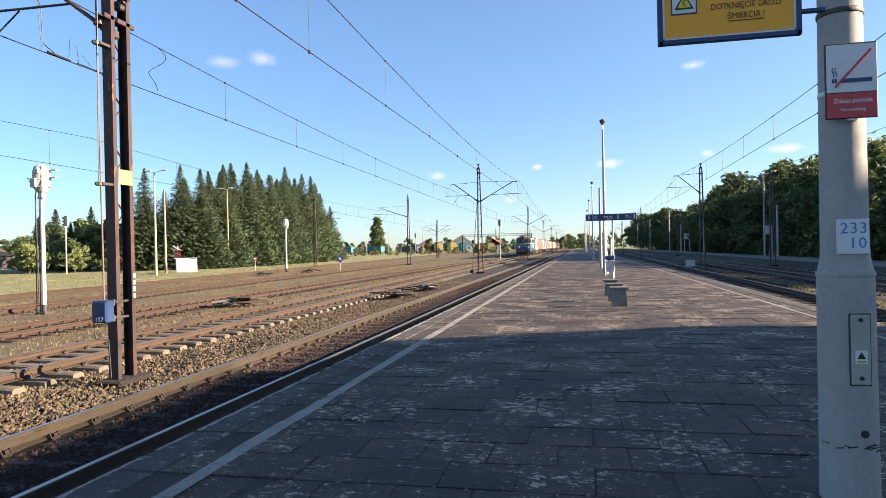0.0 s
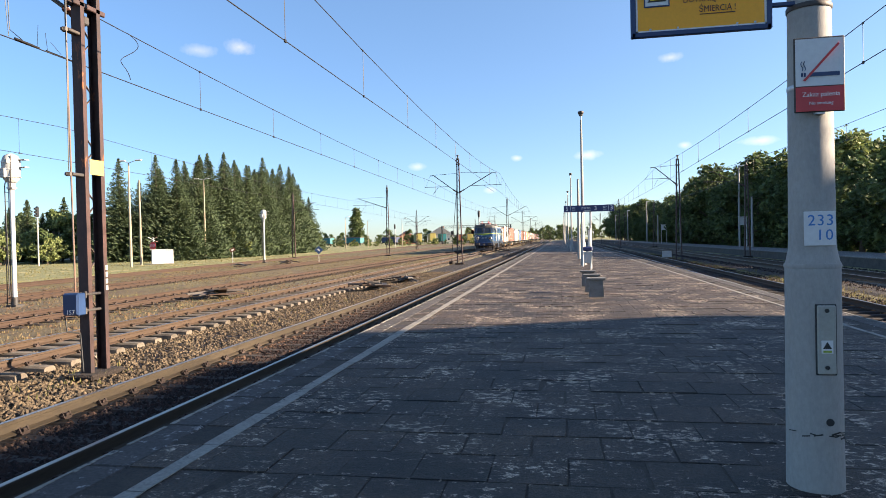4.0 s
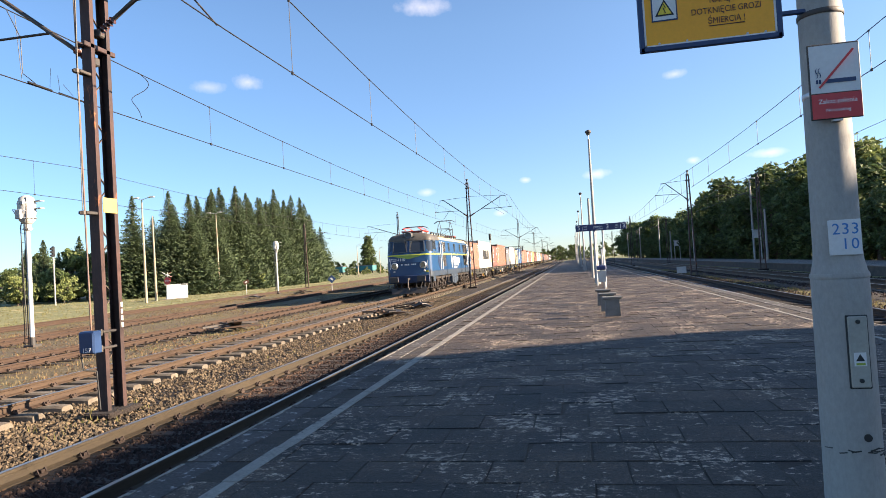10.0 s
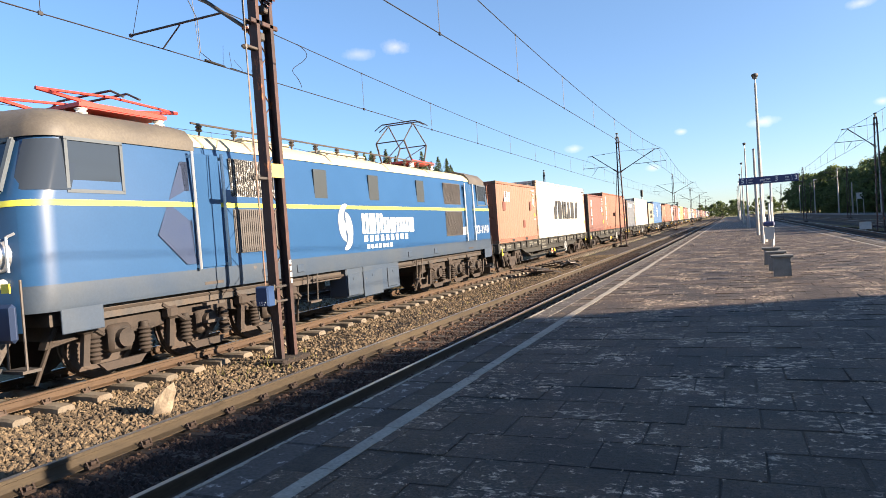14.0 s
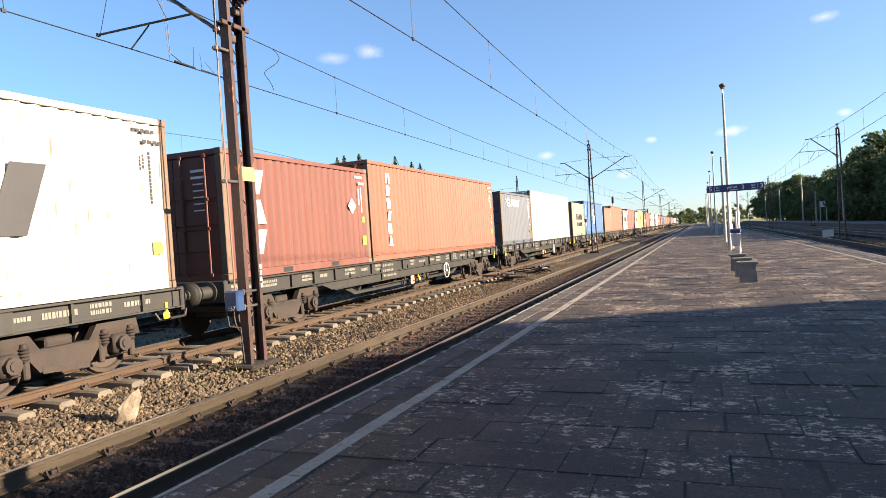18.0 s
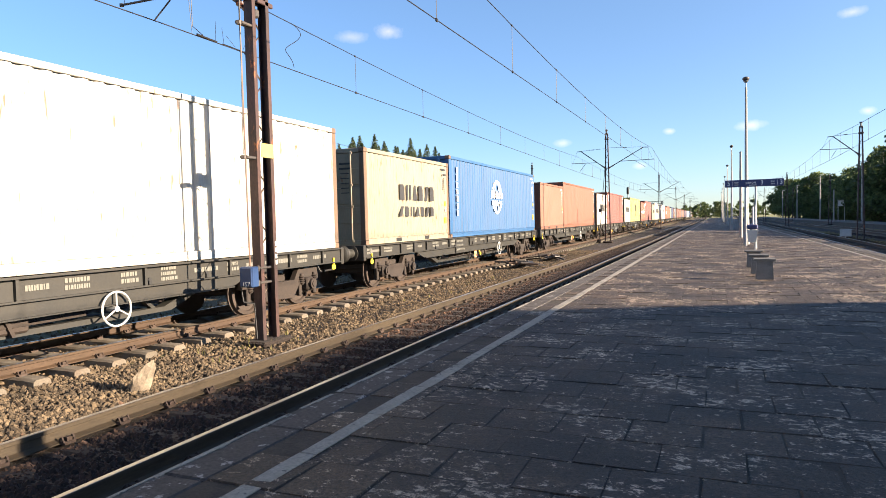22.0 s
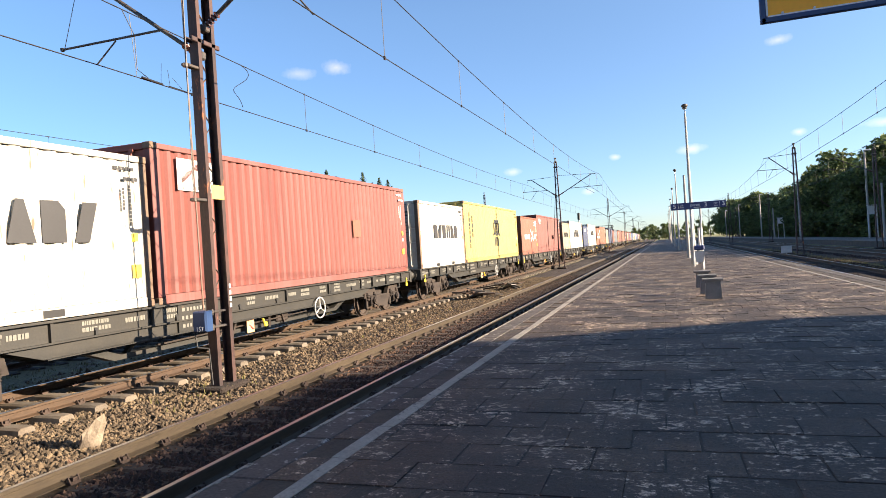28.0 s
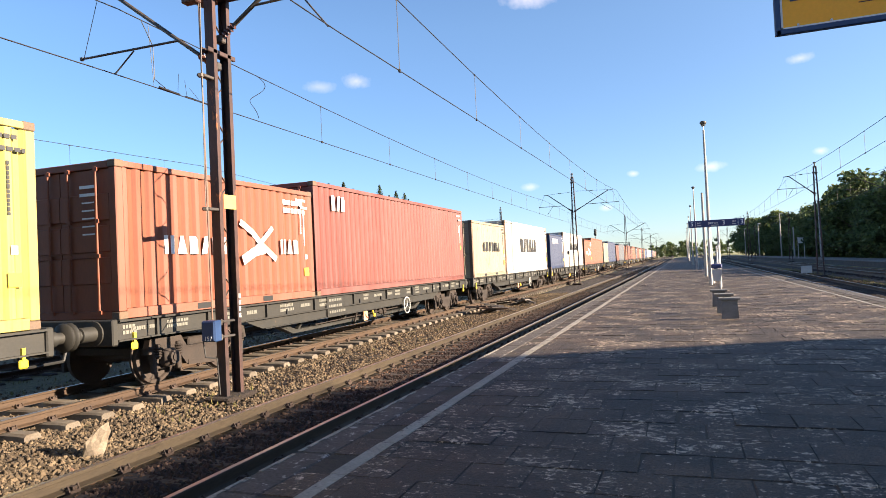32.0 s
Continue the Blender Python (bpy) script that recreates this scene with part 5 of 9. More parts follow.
CONSIST = [
    (("rust_orange", "faded orange shipping container with white sign and patches", marks_box_sign, False), ("white", "white shipping container with big dark name, rust-streaked", marks_big_grey(6, 6.5, 1.0, 0.5, 0.06), True)),
    (("brown", "brown shipping container with white upright name", marks_vertical(3, 0.76, -0.32, 0.5), True), ("salmon", "orange-brown high container with white upright name", marks_vertical(6, 0.84, -0.4, 0.3, placard=False), False)),
    (("grey", "grey shipping container with white emblem, rusty posts", marks_grey_logo, True), ("white", "plain white high container with rusty frame", None, True)),
    (("cream", "dirty cream container with dark two-row name", marks_two_rows, True), ("blue", "bright blue high container with white globe emblem", marks_globe, False)),
    (("rust_orange", "plain orange-brown twenty-foot container", marks_codes, False), ("salmon", "plain orange high container", marks_codes, False)),
    (("white", "white container with dark name, grey doors", marks_big_grey(6, 3.3, 0.62, 0.55, 0.06), True), ("red", "red ribbed high container with white name panel", marks_flag, False)),
    (("white", "white container with dark name and rusty posts", marks_big_grey(6, 3.3, 0.55, 0.55, 0.06), True), ("yellow", "yellow high container with dark crown emblem", marks_crown, False)),
    (("orange_red", "orange-red container with white bird emblem", marks_bird, False), ("red", "red high container with white sign", marks_small_sign, False)),
    (("cream", "off-white container with dark name", marks_big_grey(6, 3.2, 0.45, 0.55, 0.05), True), ("white", "white high container with dark name", marks_big_grey(6, 4.6, 0.8, 0.55, 0.0), True)),
    (("dark_blue", "dark blue container with white emblem", marks_grey_logo, False), ("white", "white high container with dark name", marks_big_grey(6, 4.6, 0.6, 0.6, 0.0), True)),
    (("orange_red", "plain orange-red twenty-foot container", marks_bird, False), ("salmon", "plain orange forty-foot high container", marks_codes, False)),
    (("cream", "plain off-white twenty-foot container", marks_codes, False), ("dark_blue", "plain dark blue forty-foot container", marks_codes, False)),
]
FAR_PAINTS = ["brown", "dark_blue", "rust_orange", "grey", "white", "salmon", "blue", "red", "cream", "dark_blue", "brown", "white"]
LOCO_LEN = 19.24


def build_train():
    first, plainer = wagon(True), wagon(False)
    for k in range(26):
        u = LOCO_LEN + WAGON_LEN * (k + 0.5)
        w = first if k == 0 else plainer if k == 12 else copy_thing(first if k < 12 else plainer, pose(0, 0, 0))
        rides(w, u)
        if k < len(CONSIST):
            a, b = CONSIST[k]
        else:
            p, q = FAR_PAINTS[(k * 5) % 12], FAR_PAINTS[(k * 7 + 3) % 12]
            a, b = (p, p.replace("_", " ") + " twenty-foot container far down the train", marks_codes, False), (q, q.replace("_", " ") + " forty-foot container far down the train", marks_codes, False)
        c20 = container(a[0], 6.058, 2.591, a[1], a[2], rust_frame=a[3], full=k < 12)
        c40 = container(b[0], 12.192, 2.896, b[1], b[2], rust_frame=b[3], full=k < 12)
        c20["deck"], c40["deck"] = 1, 1
        rides(c20, u - WAGON_LEN / 2 + 0.69 + 3.03)
        rides(c40, u - WAGON_LEN / 2 + 0.69 + 6.17 + 6.096)


def motions():
    for ob, u in movers:
        z = RAIL + (DECK + 0.002 if ob.get("deck") else 0.0)
        rows = []
        for t, y in FRONT:
            c = y + u * math.cos(radians(HEADING))
            rows.append((t, pose(train_x(c), c, z, 0, 0, HEADING)))
        walk(ob, rows)
    # rolling wheels: one turning action for each kind, shared by all that sit alike
    kinds = {}
    for ws, y, z, r in wheelsets:
        kinds[round(y, 3), round(z, 3), round(r, 3)] = (ws, y, z, r)
    made = {}
    for key, (ws, y, z, r) in kinds.items():
        n = 430
        times = [32.0 * i / n for i in range(n + 1)]
        ft, fy = [a for a, _ in FRONT], [b for _, b in FRONT]
        rows = [(t, pose(0, y, z, math.degrees((fy[0] - float(np.interp(t, ft, fy))) / r) % 360, 0, 0)) for t in times]
        walk(ws, rows)
        made[key] = ws.animation_data
    for ob in list(scene.objects):
        if ob.name.split(".")[0] == "wheelset" and ob.animation_data is None:
            b = ob.matrix_basis.translation
            for key, keys in made.items():
                if abs(key[0] - b.y) < 0.01 and abs(key[1] - b.z) < 0.01:
                    ob.rotation_mode = "QUATERNION"
                    ob.animation_data_create()
                    ob.animation_data.action = keys.action
                    ob.animation_data.action_slot = keys.action_slot

# ---- locomotive ----
M["loco_blue"] = material("loco_blue", (0.0135, 0.054, 0.135), 0.38, second=(0.017, 0.062, 0.15), scale=1.2, fine=25, grain=0.06, bump=0.03)
M["loco_navy"] = material("loco_navy", (0.01, 0.026, 0.075), 0.6, second=(0.016, 0.03, 0.07), scale=1.2, fine=25, grain=0.06, bump=0.03)
M["loco_grey"] = material("loco_grey", (0.026, 0.044, 0.075), 0.5, second=(0.045, 0.058, 0.075), scale=1.2, fine=25, grain=0.12, bump=0.04, spots=(0.12, 0.09, 0.07), spot_scale=4, spot_at=0.68)
M["loco_stripe"] = plain("loco_stripe", (0.75, 0.72, 0.08), 0.4)
# the stripe's yellow, darkened towards green for the shaded cab ends
M["loco_green"] = plain("loco_green", (0.32, 0.42, 0.06), 0.4)
M["loco_cream"] = material("loco_cream", (0.46, 0.405, 0.258), 0.55, second=(0.383, 0.32, 0.196), scale=1.0, fine=25, grain=0.12, bump=0.05, spots=(0.2, 0.16, 0.1), spot_scale=2.5, spot_at=0.66)
M["loco_soot"] = material("loco_soot", (0.1, 0.088, 0.07), 0.6, second=(0.06, 0.053, 0.046), scale=1.5, fine=25, grain=0.2, bump=0.05)
M["grille_dusty"] = material("grille_dusty", (0.02, 0.02, 0.022), 0.8, second=(0.05, 0.048, 0.045), scale=8, fine=40, grain=0.3, bump=0.1, spots=(0.4, 0.39, 0.37), spot_scale=11, spot_at=0.52)
M["loco_grille"] = material("loco_grille", (0.06, 0.056, 0.054), 0.7, second=(0.09, 0.08, 0.075), scale=3, fine=40, grain=0.2, bump=0.1)
M["panto_red"] = plain("panto_red", (0.5, 0.05, 0.035), 0.45)
M["chrome"] = plain("chrome", (0.6, 0.6, 0.6), 0.32, 0.8)
M["lamp_glass"] = glass_mat("lamp_glass", (0.16, 0.17, 0.17), 0.1)
M["reflector"] = plain("reflector", (0.2, 0.17, 0.15), 0.2, 1.0)
M["cab_glass"] = glass_mat("cab_glass", (0.028, 0.036, 0.048), 0.05)
M["rubber"] = plain("rubber", (0.07, 0.085, 0.1), 0.6)
LB0, LB1 = 0.55, 19.06       # body ends, from the front buffers


def nose_outline(y_end, s, half, bulge, n=7):
    """Plan outline of an end: from the left side round the rounded corners to the right side."""
    pts = []
    for i in range(n + 1):
        w = math.pi / 2 * i / n
        pts.append((-half + 0.42 * (1 - math.cos(w)) * 1.0, y_end + s * (0.42 - 0.42 * math.sin(w)) + s * bulge))
    for i in range(1, 6):
        f = i / 6
        x = (-half + 0.42) + (2 * half - 0.84) * f
        pts.append((x, y_end + s * bulge * (1 - math.sin(math.pi * f) * 1.0)))
    pts += [(-x, y) for x, y in reversed(pts[:n + 1])]
    return pts


def plan_outline(half, inset=0.0):
    """Closed plan outline of the whole body, counter-clockwise from the front left."""
    front = nose_outline(LB0 + inset, 1, half, 0.12)
    back = nose_outline(LB1 - inset, -1, half, 0.12)
    return [(x, y) for x, y in front] + [(x, y) for x, y in reversed(back)]


def band(zs, mat, name, th, label="", smooth=50, cap=False):
    """A stretch of body shell; zs: (height, half width, inset of the ends) from bottom to top."""
    g = Geo()
    rings = [[(x, y, z) for x, y in plan_outline(h, ins)] for z, h, ins in zs]
    g.loft(rings, caps=cap)
    return part(name, g, mat, th, label, smooth=smooth)


def loco_bogie(th, y):
    g = Geo()
    for s in (-1, 1):
        prof = [(-2.9, 0.62), (-2.75, 0.98), (2.75, 0.98), (2.9, 0.62), (2.2, 0.72), (1.2, 0.62), (0.6, 0.72), (-0.6, 0.72), (-1.2, 0.62), (-2.2, 0.72)]
        n = len(prof)
        g.add([(s * xx, a, b) for xx in (1.02, 1.16) for a, b in prof], [tuple(range(n)), tuple(range(2 * n - 1, n - 1, -1))] + [(i, i + n, (i + 1) % n + n, (i + 1) % n) for i in range(n)])
    g.box((0, 0, 0.8), (2.0, 5.4, 0.2))
    b = part("bogie", g, M["bogie"], th, "dusty three-axle bogie", at=pose(0, y, 0))
    for yy in (-1.75, 0.0, 1.75):
        ws = wheelset(0.62, b, yy, 0.62)
        for s in (-1, 1):
            part("axle_box", Geo().box((s * 1.14, yy, 0.6), (0.26, 0.42, 0.42), 0.06).rod((s * 1.25, yy, 0.6), (s * 1.36, yy, 0.6), 0.14, 12), M["bogie"], b, smooth=40)
            part("guard", Geo().add([(s * 1.2, yy - 0.42, 0.28), (s * 1.2, yy + 0.42, 0.28), (s * 1.2, yy + 0.3, 0.16), (s * 1.2, yy - 0.3, 0.16), (s * 1.26, yy - 0.42, 0.28), (s * 1.26, yy + 0.42, 0.28), (s * 1.26, yy + 0.3, 0.16), (s * 1.26, yy - 0.3, 0.16)], [(0, 1, 2, 3), (7, 6, 5, 4), (0, 4, 5, 1), (1, 5, 6, 2), (2, 6, 7, 3), (3, 7, 4, 0)]), M["bogie"], b)
            for dy in (-0.45, 0.45):
                c = Geo().turned([(0.06, 0.3)] + [(0.105 if k % 2 else 0.07, 0.33 + k * 0.031) for k in range(13)] + [(0.06, 0.78)], (s * 1.22, yy + dy, 0), n=12)
                part("spring", c, M["bogie"], b, smooth=40)
    for s in (-1, 1):
        for yy in (-2.4, -0.85, 0.85, 2.4):
            part("brake_gear", Geo().bar((s * 1.25, yy, 0.3), (s * 1.25, yy + 0.08, 0.95), 0.08, 0.1).box((s * 1.25, yy + 0.05, 0.85), (0.2, 0.22, 0.2), 0.04).rod((s * 1.3, yy - 0.15, 1.0), (s * 1.3, yy + 0.3, 0.7), 0.035, 6), M["bogie"], b)
        for e in (-1, 1):
            part("sand_pipe", Geo().rod((s * 1.2, e * 2.75, 0.9), (s * 1.0, e * 2.95, 0.15), 0.03, 6), M["bogie"], b)
    return b


def pantograph(th, y, up):
    """Single pantograph; raised to the wire or folded down; z from the rail."""
    p = part("pantograph", Geo().box((0, y, 4.17), (1.5, 1.7, 0.06)).bar((-0.7, y - 0.8, 4.17), (-0.7, y + 0.8, 4.17), 0.07, 0.1).bar((0.7, y - 0.8, 4.17), (0.7, y + 0.8, 4.17), 0.07, 0.1), M["panto_red"], th, "red roof pantograph, raised to the wire" if up else "red roof pantograph, folded down")
    for sx in (-0.65, 0.65):
        for sy in (-0.75, 0.75):
            part("insulator", Geo().turned([(0.06, 0), (0.1, 0.03), (0.06, 0.06), (0.1, 0.09), (0.06, 0.12), (0.1, 0.15), (0.06, 0.18)], (sx, y + sy, 3.96), n=10), M["white_paint"], p, smooth=50)
    if up:
        a, b, c = 4.22, 4.85, 5.5
        for e in (-1, 1):
            for s in (-1, 1):
                part("lower_arm", Geo().rod((s * 0.55, y + e * 0.45, a), (s * 0.5, y + e * 0.85, b), 0.028, 6), M["steel_dark"], p)
                part("upper_arm", Geo().rod((s * 0.5, y + e * 0.85, b), (s * 0.45, y, c), 0.02, 6), M["steel_dark"], p)
            part("cross_tube", Geo().rod((-0.5, y + e * 0.85, b), (0.5, y + e * 0.85, b), 0.02, 6).rod((-0.55, y + e * 0.45, a), (0.5, y + e * 0.85, b), 0.014, 5), M["steel_dark"], p)
        h = Geo()
        for dy in (-0.16, 0.16):
            h.rod((-0.62, y + dy, c + 0.05), (0.62, y + dy, c + 0.05), 0.022, 6)
            for s in (-1, 1):
                h.rod((s * 0.62, y + dy, c + 0.05), (s * 0.9, y + dy, c - 0.12), 0.018, 6)
        part("collector_head", h, M["steel_dark"], p)
    else:
        for e in (-1, 1):
            for s in (-1, 1):
                part("lower_arm", Geo().rod((s * 0.55, y + e * 0.4, 4.24), (s * 0.5, y + e * 1.35, 4.36), 0.03, 6), M["panto_red"], p)
                part("upper_arm", Geo().rod((s * 0.5, y + e * 1.35, 4.36), (s * 0.45, y, 4.44), 0.022, 6), M["panto_red"], p)
        h = Geo()
        for dy in (-0.16, 0.16):
            h.rod((-0.62, y + dy, 4.5), (0.62, y + dy, 4.5), 0.022, 6)
            for s in (-1, 1):
                h.rod((s * 0.62, y + dy, 4.5), (s * 0.9, y + dy, 4.36), 0.018, 6)
        part("collector_head", h, M["steel_dark"], p)


def locomotive():
    th = thing("locomotive", "blue electric locomotive with yellow stripe, grey skirt and cream roof", "locomotive")
    H = 1.49
    band([(1.14, H - 0.02, 0.0), (1.22, H, 0.0), (1.5, H, 0.0)], M["loco_grey"], "skirt", th, "grey lower body band", cap=False)
    band([(1.5, H, 0.0), (1.9, H, 0.0), (2.55, H, 0.0)], M["loco_blue"], "lower_body", th)
    band([(2.55, H + 0.004, -0.004), (2.63, H + 0.004, -0.004)], M["loco_stripe"], "waist_stripe", th, "yellow waist stripe")
    band([(2.63, H, 0.0), (3.45, H - 0.06, 0.3), (3.58, H - 0.09, 0.34)], M["loco_blue"], "upper_body", th)
    band([(3.58, H - 0.07, 0.3), (3.62, H - 0.07, 0.3), (3.8, H - 0.25, 0.5), (3.92, H - 0.62, 0.8), (3.97, 0.25, 1.3)], M["loco_cream"], "roof", th, "sooty cream roof", cap=True)
    for s in (-1, 1):
        a, b = (LB0, 3.7) if s < 0 else (LB1, LB1 - 2.3)
        # dark roof ends
        out = [(x, y) for x, y in nose_outline(LB0 + 0.3 if s < 0 else LB1 - 0.3, -s, H - 0.06, 0.12)]
        g = Geo()
        rings = []
        for z, k, ins in ((3.5, 1.012, -0.03), (3.66, 1.012, -0.02), (3.86, 0.9, 0.16), (3.99, 0.62, 0.4), (4.04, 0.25, 0.8)):
            r = [(x * k, y + (-s) * ins * 1.0, z) for x, y in out]
            ends = [(r[-1][0], b, z), (r[0][0], b, z)]
            rings.append(r + ends)
        g.loft(rings, caps=True)
        part("roof_end", g, M["loco_soot"], th, "dark sooty roof end above the cab", smooth=50)
    # corner aprons below the cab doors and the box between the bogies
    for s in (-1, 1):
        for y0, y1 in ((LB0 + 0.5, LB0 + 1.15), (LB1 - 1.15, LB1 - 0.5)):
            part("corner_apron", Geo().box((s * (H - 0.03), (y0 + y1) / 2, 0.99), (0.03, y1 - y0, 0.34), 0.008), M["loco_grey"], th, "grey corner apron")
        for y, w_, z, h_ in ((8.5, 0.5, 0.75, 0.5), (9.45, 0.95, 0.72, 0.62), (10.5, 0.55, 0.78, 0.5)):
            part("equipment_door", Geo().box((s * 1.475, y, z), (0.03, w_, h_), 0.012).box((s * 1.495, y, z + h_ * 0.3), (0.02, 0.1, 0.05)), M["loco_grey"], th, "dusty equipment box door")
        for y in (6.9, 12.3):
            part("ladder_step", Geo().box((s * 1.42, y, 0.55), (0.14, 0.4, 0.04)).rod((s * 1.4, y - 0.18, 0.55), (s * 1.44, y - 0.18, 1.2), 0.016, 6).rod((s * 1.4, y + 0.18, 0.55), (s * 1.44, y + 0.18, 1.2), 0.016, 6), M["steel_dark"], th)
        for y in (5.3, 6.4, 11.6, 13.4):
            part("sand_filler", Geo().box((s * (H + 0.01), y, 1.3), (0.03, 0.22, 0.16), 0.01), M["loco_grey"], th)
    # roof seams and walkway fittings
    for y in (5.2, 8.0, 10.8, 13.6):
        part("roof_seam", Geo().pull([(-H + 0.08, 3.63), (-H + 0.26, 3.82), (-0.86, 3.94), (-0.3, 3.99), (0.3, 3.99), (0.86, 3.94), (H - 0.26, 3.82), (H - 0.08, 3.63), (H - 0.12, 3.6), (-H + 0.12, 3.6)], (0, y, 0), (0, y + 0.05, 0), (1, 0, 0), (0, 0, 1)), M["loco_soot"], th)
    for s in (-1, 1):
        g = Geo()
        for k in range(12):
            y = 4.6 + k * 0.95
            g.rod((s * 0.75, y, 3.9), (s * 0.75, y, 4.12), 0.022, 6)
            g.turned([(0.04, 0), (0.07, 0.03), (0.04, 0.06), (0.07, 0.09), (0.04, 0.12)], (s * 0.75, y, 4.02), n=8)
        g.rod((s * 0.75, 4.4, 4.16), (s * 0.75, 15.4, 4.16), 0.02, 6)
        part("roof_cable_run", g, M["steel_dark"], th, "roof cable on small insulators")
    part("roof_box", Geo().box((0, 7.0, 4.05), (0.9, 1.6, 0.16), 0.03), M["loco_cream"], th)
    part("roof_box", Geo().box((0, 10.2, 4.05), (0.9, 2.2, 0.16), 0.03), M["loco_cream"], th)
    pantograph(th, 3.0, False)
    pantograph(th, 14.6, True)
    # both ends
    for s, yb in ((-1, LB0), (1, LB1)):
        f = pose(0, 0, 0) if s < 0 else pose(0, LB0 + LB1, 0, 0, 0, 180)
        end = part("cab_front" if s < 0 else "cab_rear", Geo().box((0, LB0 + 0.0, 2.08), (1.9, 0.03, 0.03)), M["loco_navy"], th, at=f)
        # windscreens lean back with the shell
        for sx in (-1, 1):
            ys = lambda z: LB0 + 0.12 * 0.2 + 0.3 * max(0, (z - 2.63)) / 0.82 + 0.0
            x0, x1 = sx * 0.1, sx * 1.05
            zl, zh = 2.76, 3.46
            q = [(x0, ys(zl) - 0.03, zl), (x1, ys(zl) + 0.02, zl), (x1 - sx * 0.05, ys(zh) + 0.02, zh), (x0, ys(zh) - 0.03, zh)]
            pane = Geo().add(q + [(a, b + 0.02, c) for a, b, c in q], [(0, 1, 2, 3) if sx > 0 else (3, 2, 1, 0), (7, 6, 5, 4) if sx > 0 else (4, 5, 6, 7)])
            win = part("windscreen", pane, M["cab_glass"], end, "dark cab windscreen")
            fr = Geo()
            for i in range(4):
                fr.bar(q[i], q[(i + 1) % 4], 0.06, 0.06)
            part("window_frame", fr, M["rubber"], end, "grey rubber window frame")
            part("wiper", Geo().rod((sx * 0.25, ys(3.5) - 0.1, 3.56), (sx * 0.1, ys(2.85) - 0.1, 2.85), 0.016, 5), M["black_paint"], end)
            part("headlamp", Geo().turned([(0.15, -0.1), (0.16, -0.15), (0.19, -0.15), (0.225, -0.11), (0.23, -0.05), (0.23, 0.2)], (sx * 0.93, LB0 + 0.04, 1.92), "y", 20), M["chrome"], end, "round headlamp with chrome rim", smooth=40)
            part("headlamp_glass", Geo().turned([(0.165, -0.142), (0.15, -0.15), (0.12, -0.09), (0.07, -0.045), (0.03, -0.035), (0.03, -0.08), (0.005, -0.09)], (sx * 0.93, LB0 + 0.02, 1.92), "y", 24), M["reflector"], end, "bowl reflector with bulb", smooth=50)
            part("tail_lamp", Geo().turned([(0.01, -0.06), (0.06, -0.05), (0.07, 0.05)], (sx * 0.98, LB0 + 0.06, 1.55), "y", 10), M["grey_paint"], end, smooth=50)
            b0 = part("buffer", Geo().box((sx * 0.875, 0.4, 1.06), (0.36, 0.3, 0.36), 0.04).turned([(0.14, 0.3), (0.13, 0.12)], (sx * 0.875, 0.0, 1.06), "y", 14), M["loco_navy"], end, smooth=40)
            part("buffer_head", Geo().box((sx * 0.875, 0.03, 1.06), (0.55, 0.05, 0.36), 0.05), M["steel_dark"], end)
            part("handrail", Geo().rod((sx * 1.22, LB0 + 0.02, 1.7), (sx * 1.22, LB0 + 0.02, 2.15), 0.02, 6).rod((sx * 1.22, LB0 + 0.02, 2.15), (sx * 1.2, LB0 + 0.15, 2.2), 0.02, 6), M["chrome"], end)
            part("brake_hose", Geo().rod((sx * 0.45, LB0, 0.95), (sx * 0.5, LB0 - 0.3, 0.5), 0.03, 6).rod((sx * 0.5, LB0 - 0.3, 0.5), (sx * 0.75, LB0 - 0.28, 0.45), 0.03, 6).rod((sx * 0.75, LB0 - 0.28, 0.45), (sx * 0.85, LB0 - 0.1, 0.85), 0.03, 6), M["black_paint"], end)
            part("step", Geo().box((sx * 1.2, LB0 + 0.1, 0.42), (0.4, 0.25, 0.04)).rod((sx * 1.02, LB0 + 0.05, 0.42), (sx * 1.02, LB0 + 0.05, 0.95), 0.018, 6).rod((sx * 1.38, LB0 + 0.05, 0.42), (sx * 1.38, LB0 + 0.05, 1.6), 0.018, 6), M["steel_dark"], end)
        part("top_headlamp", Geo().turned([(0.175, -0.06), (0.18, -0.12), (0.215, -0.125), (0.25, -0.08), (0.255, 0.0), (0.25, 0.3), (0.18, 0.55)], (0, LB0 + 0.42, 3.84), "y", 22), M["loco_soot"], end, "large round top headlamp", smooth=40)
        part("top_lamp_glass", Geo().turned([(0.185, -0.1), (0.175, -0.11), (0.14, -0.05), (0.08, 0.0), (0.035, 0.01), (0.03, -0.05), (0.005, -0.06)], (0, LB0 + 0.415, 3.84), "y", 24), M["reflector"], end, "bowl reflector with bulb", smooth=50)
        part("lamp_rim", Geo().turned([(0.178, -0.125), (0.2, -0.14), (0.225, -0.128), (0.23, -0.1)], (0, LB0 + 0.415, 3.84), "y", 24), M["rubber"], end, "grey lamp rim", smooth=50)
        for sx in (-1, 1):
            part("horn", Geo().turned([(0.06, -0.15), (0.04, -0.05), (0.025, 0.25)], (sx * 0.36, LB0 + 0.45, 3.74), "y", 10), M["loco_soot"], end, smooth=50)
        v = [(-1.1, LB0 - 0.012, 2.56), (1.1, LB0 - 0.012, 2.56), (0.35, LB0 - 0.012, 2.4), (0, LB0 - 0.012, 2.33), (-0.35, LB0 - 0.012, 2.4)]
        part("front_chevron", Geo().add(v + [(a, b + 0.01, c) for a, b, c in v], [(4, 3, 2, 1, 0), (5, 6, 7, 8, 9)]), M["loco_green"], end, "yellow chevron under the windscreens, its shade put in as green-yellow")
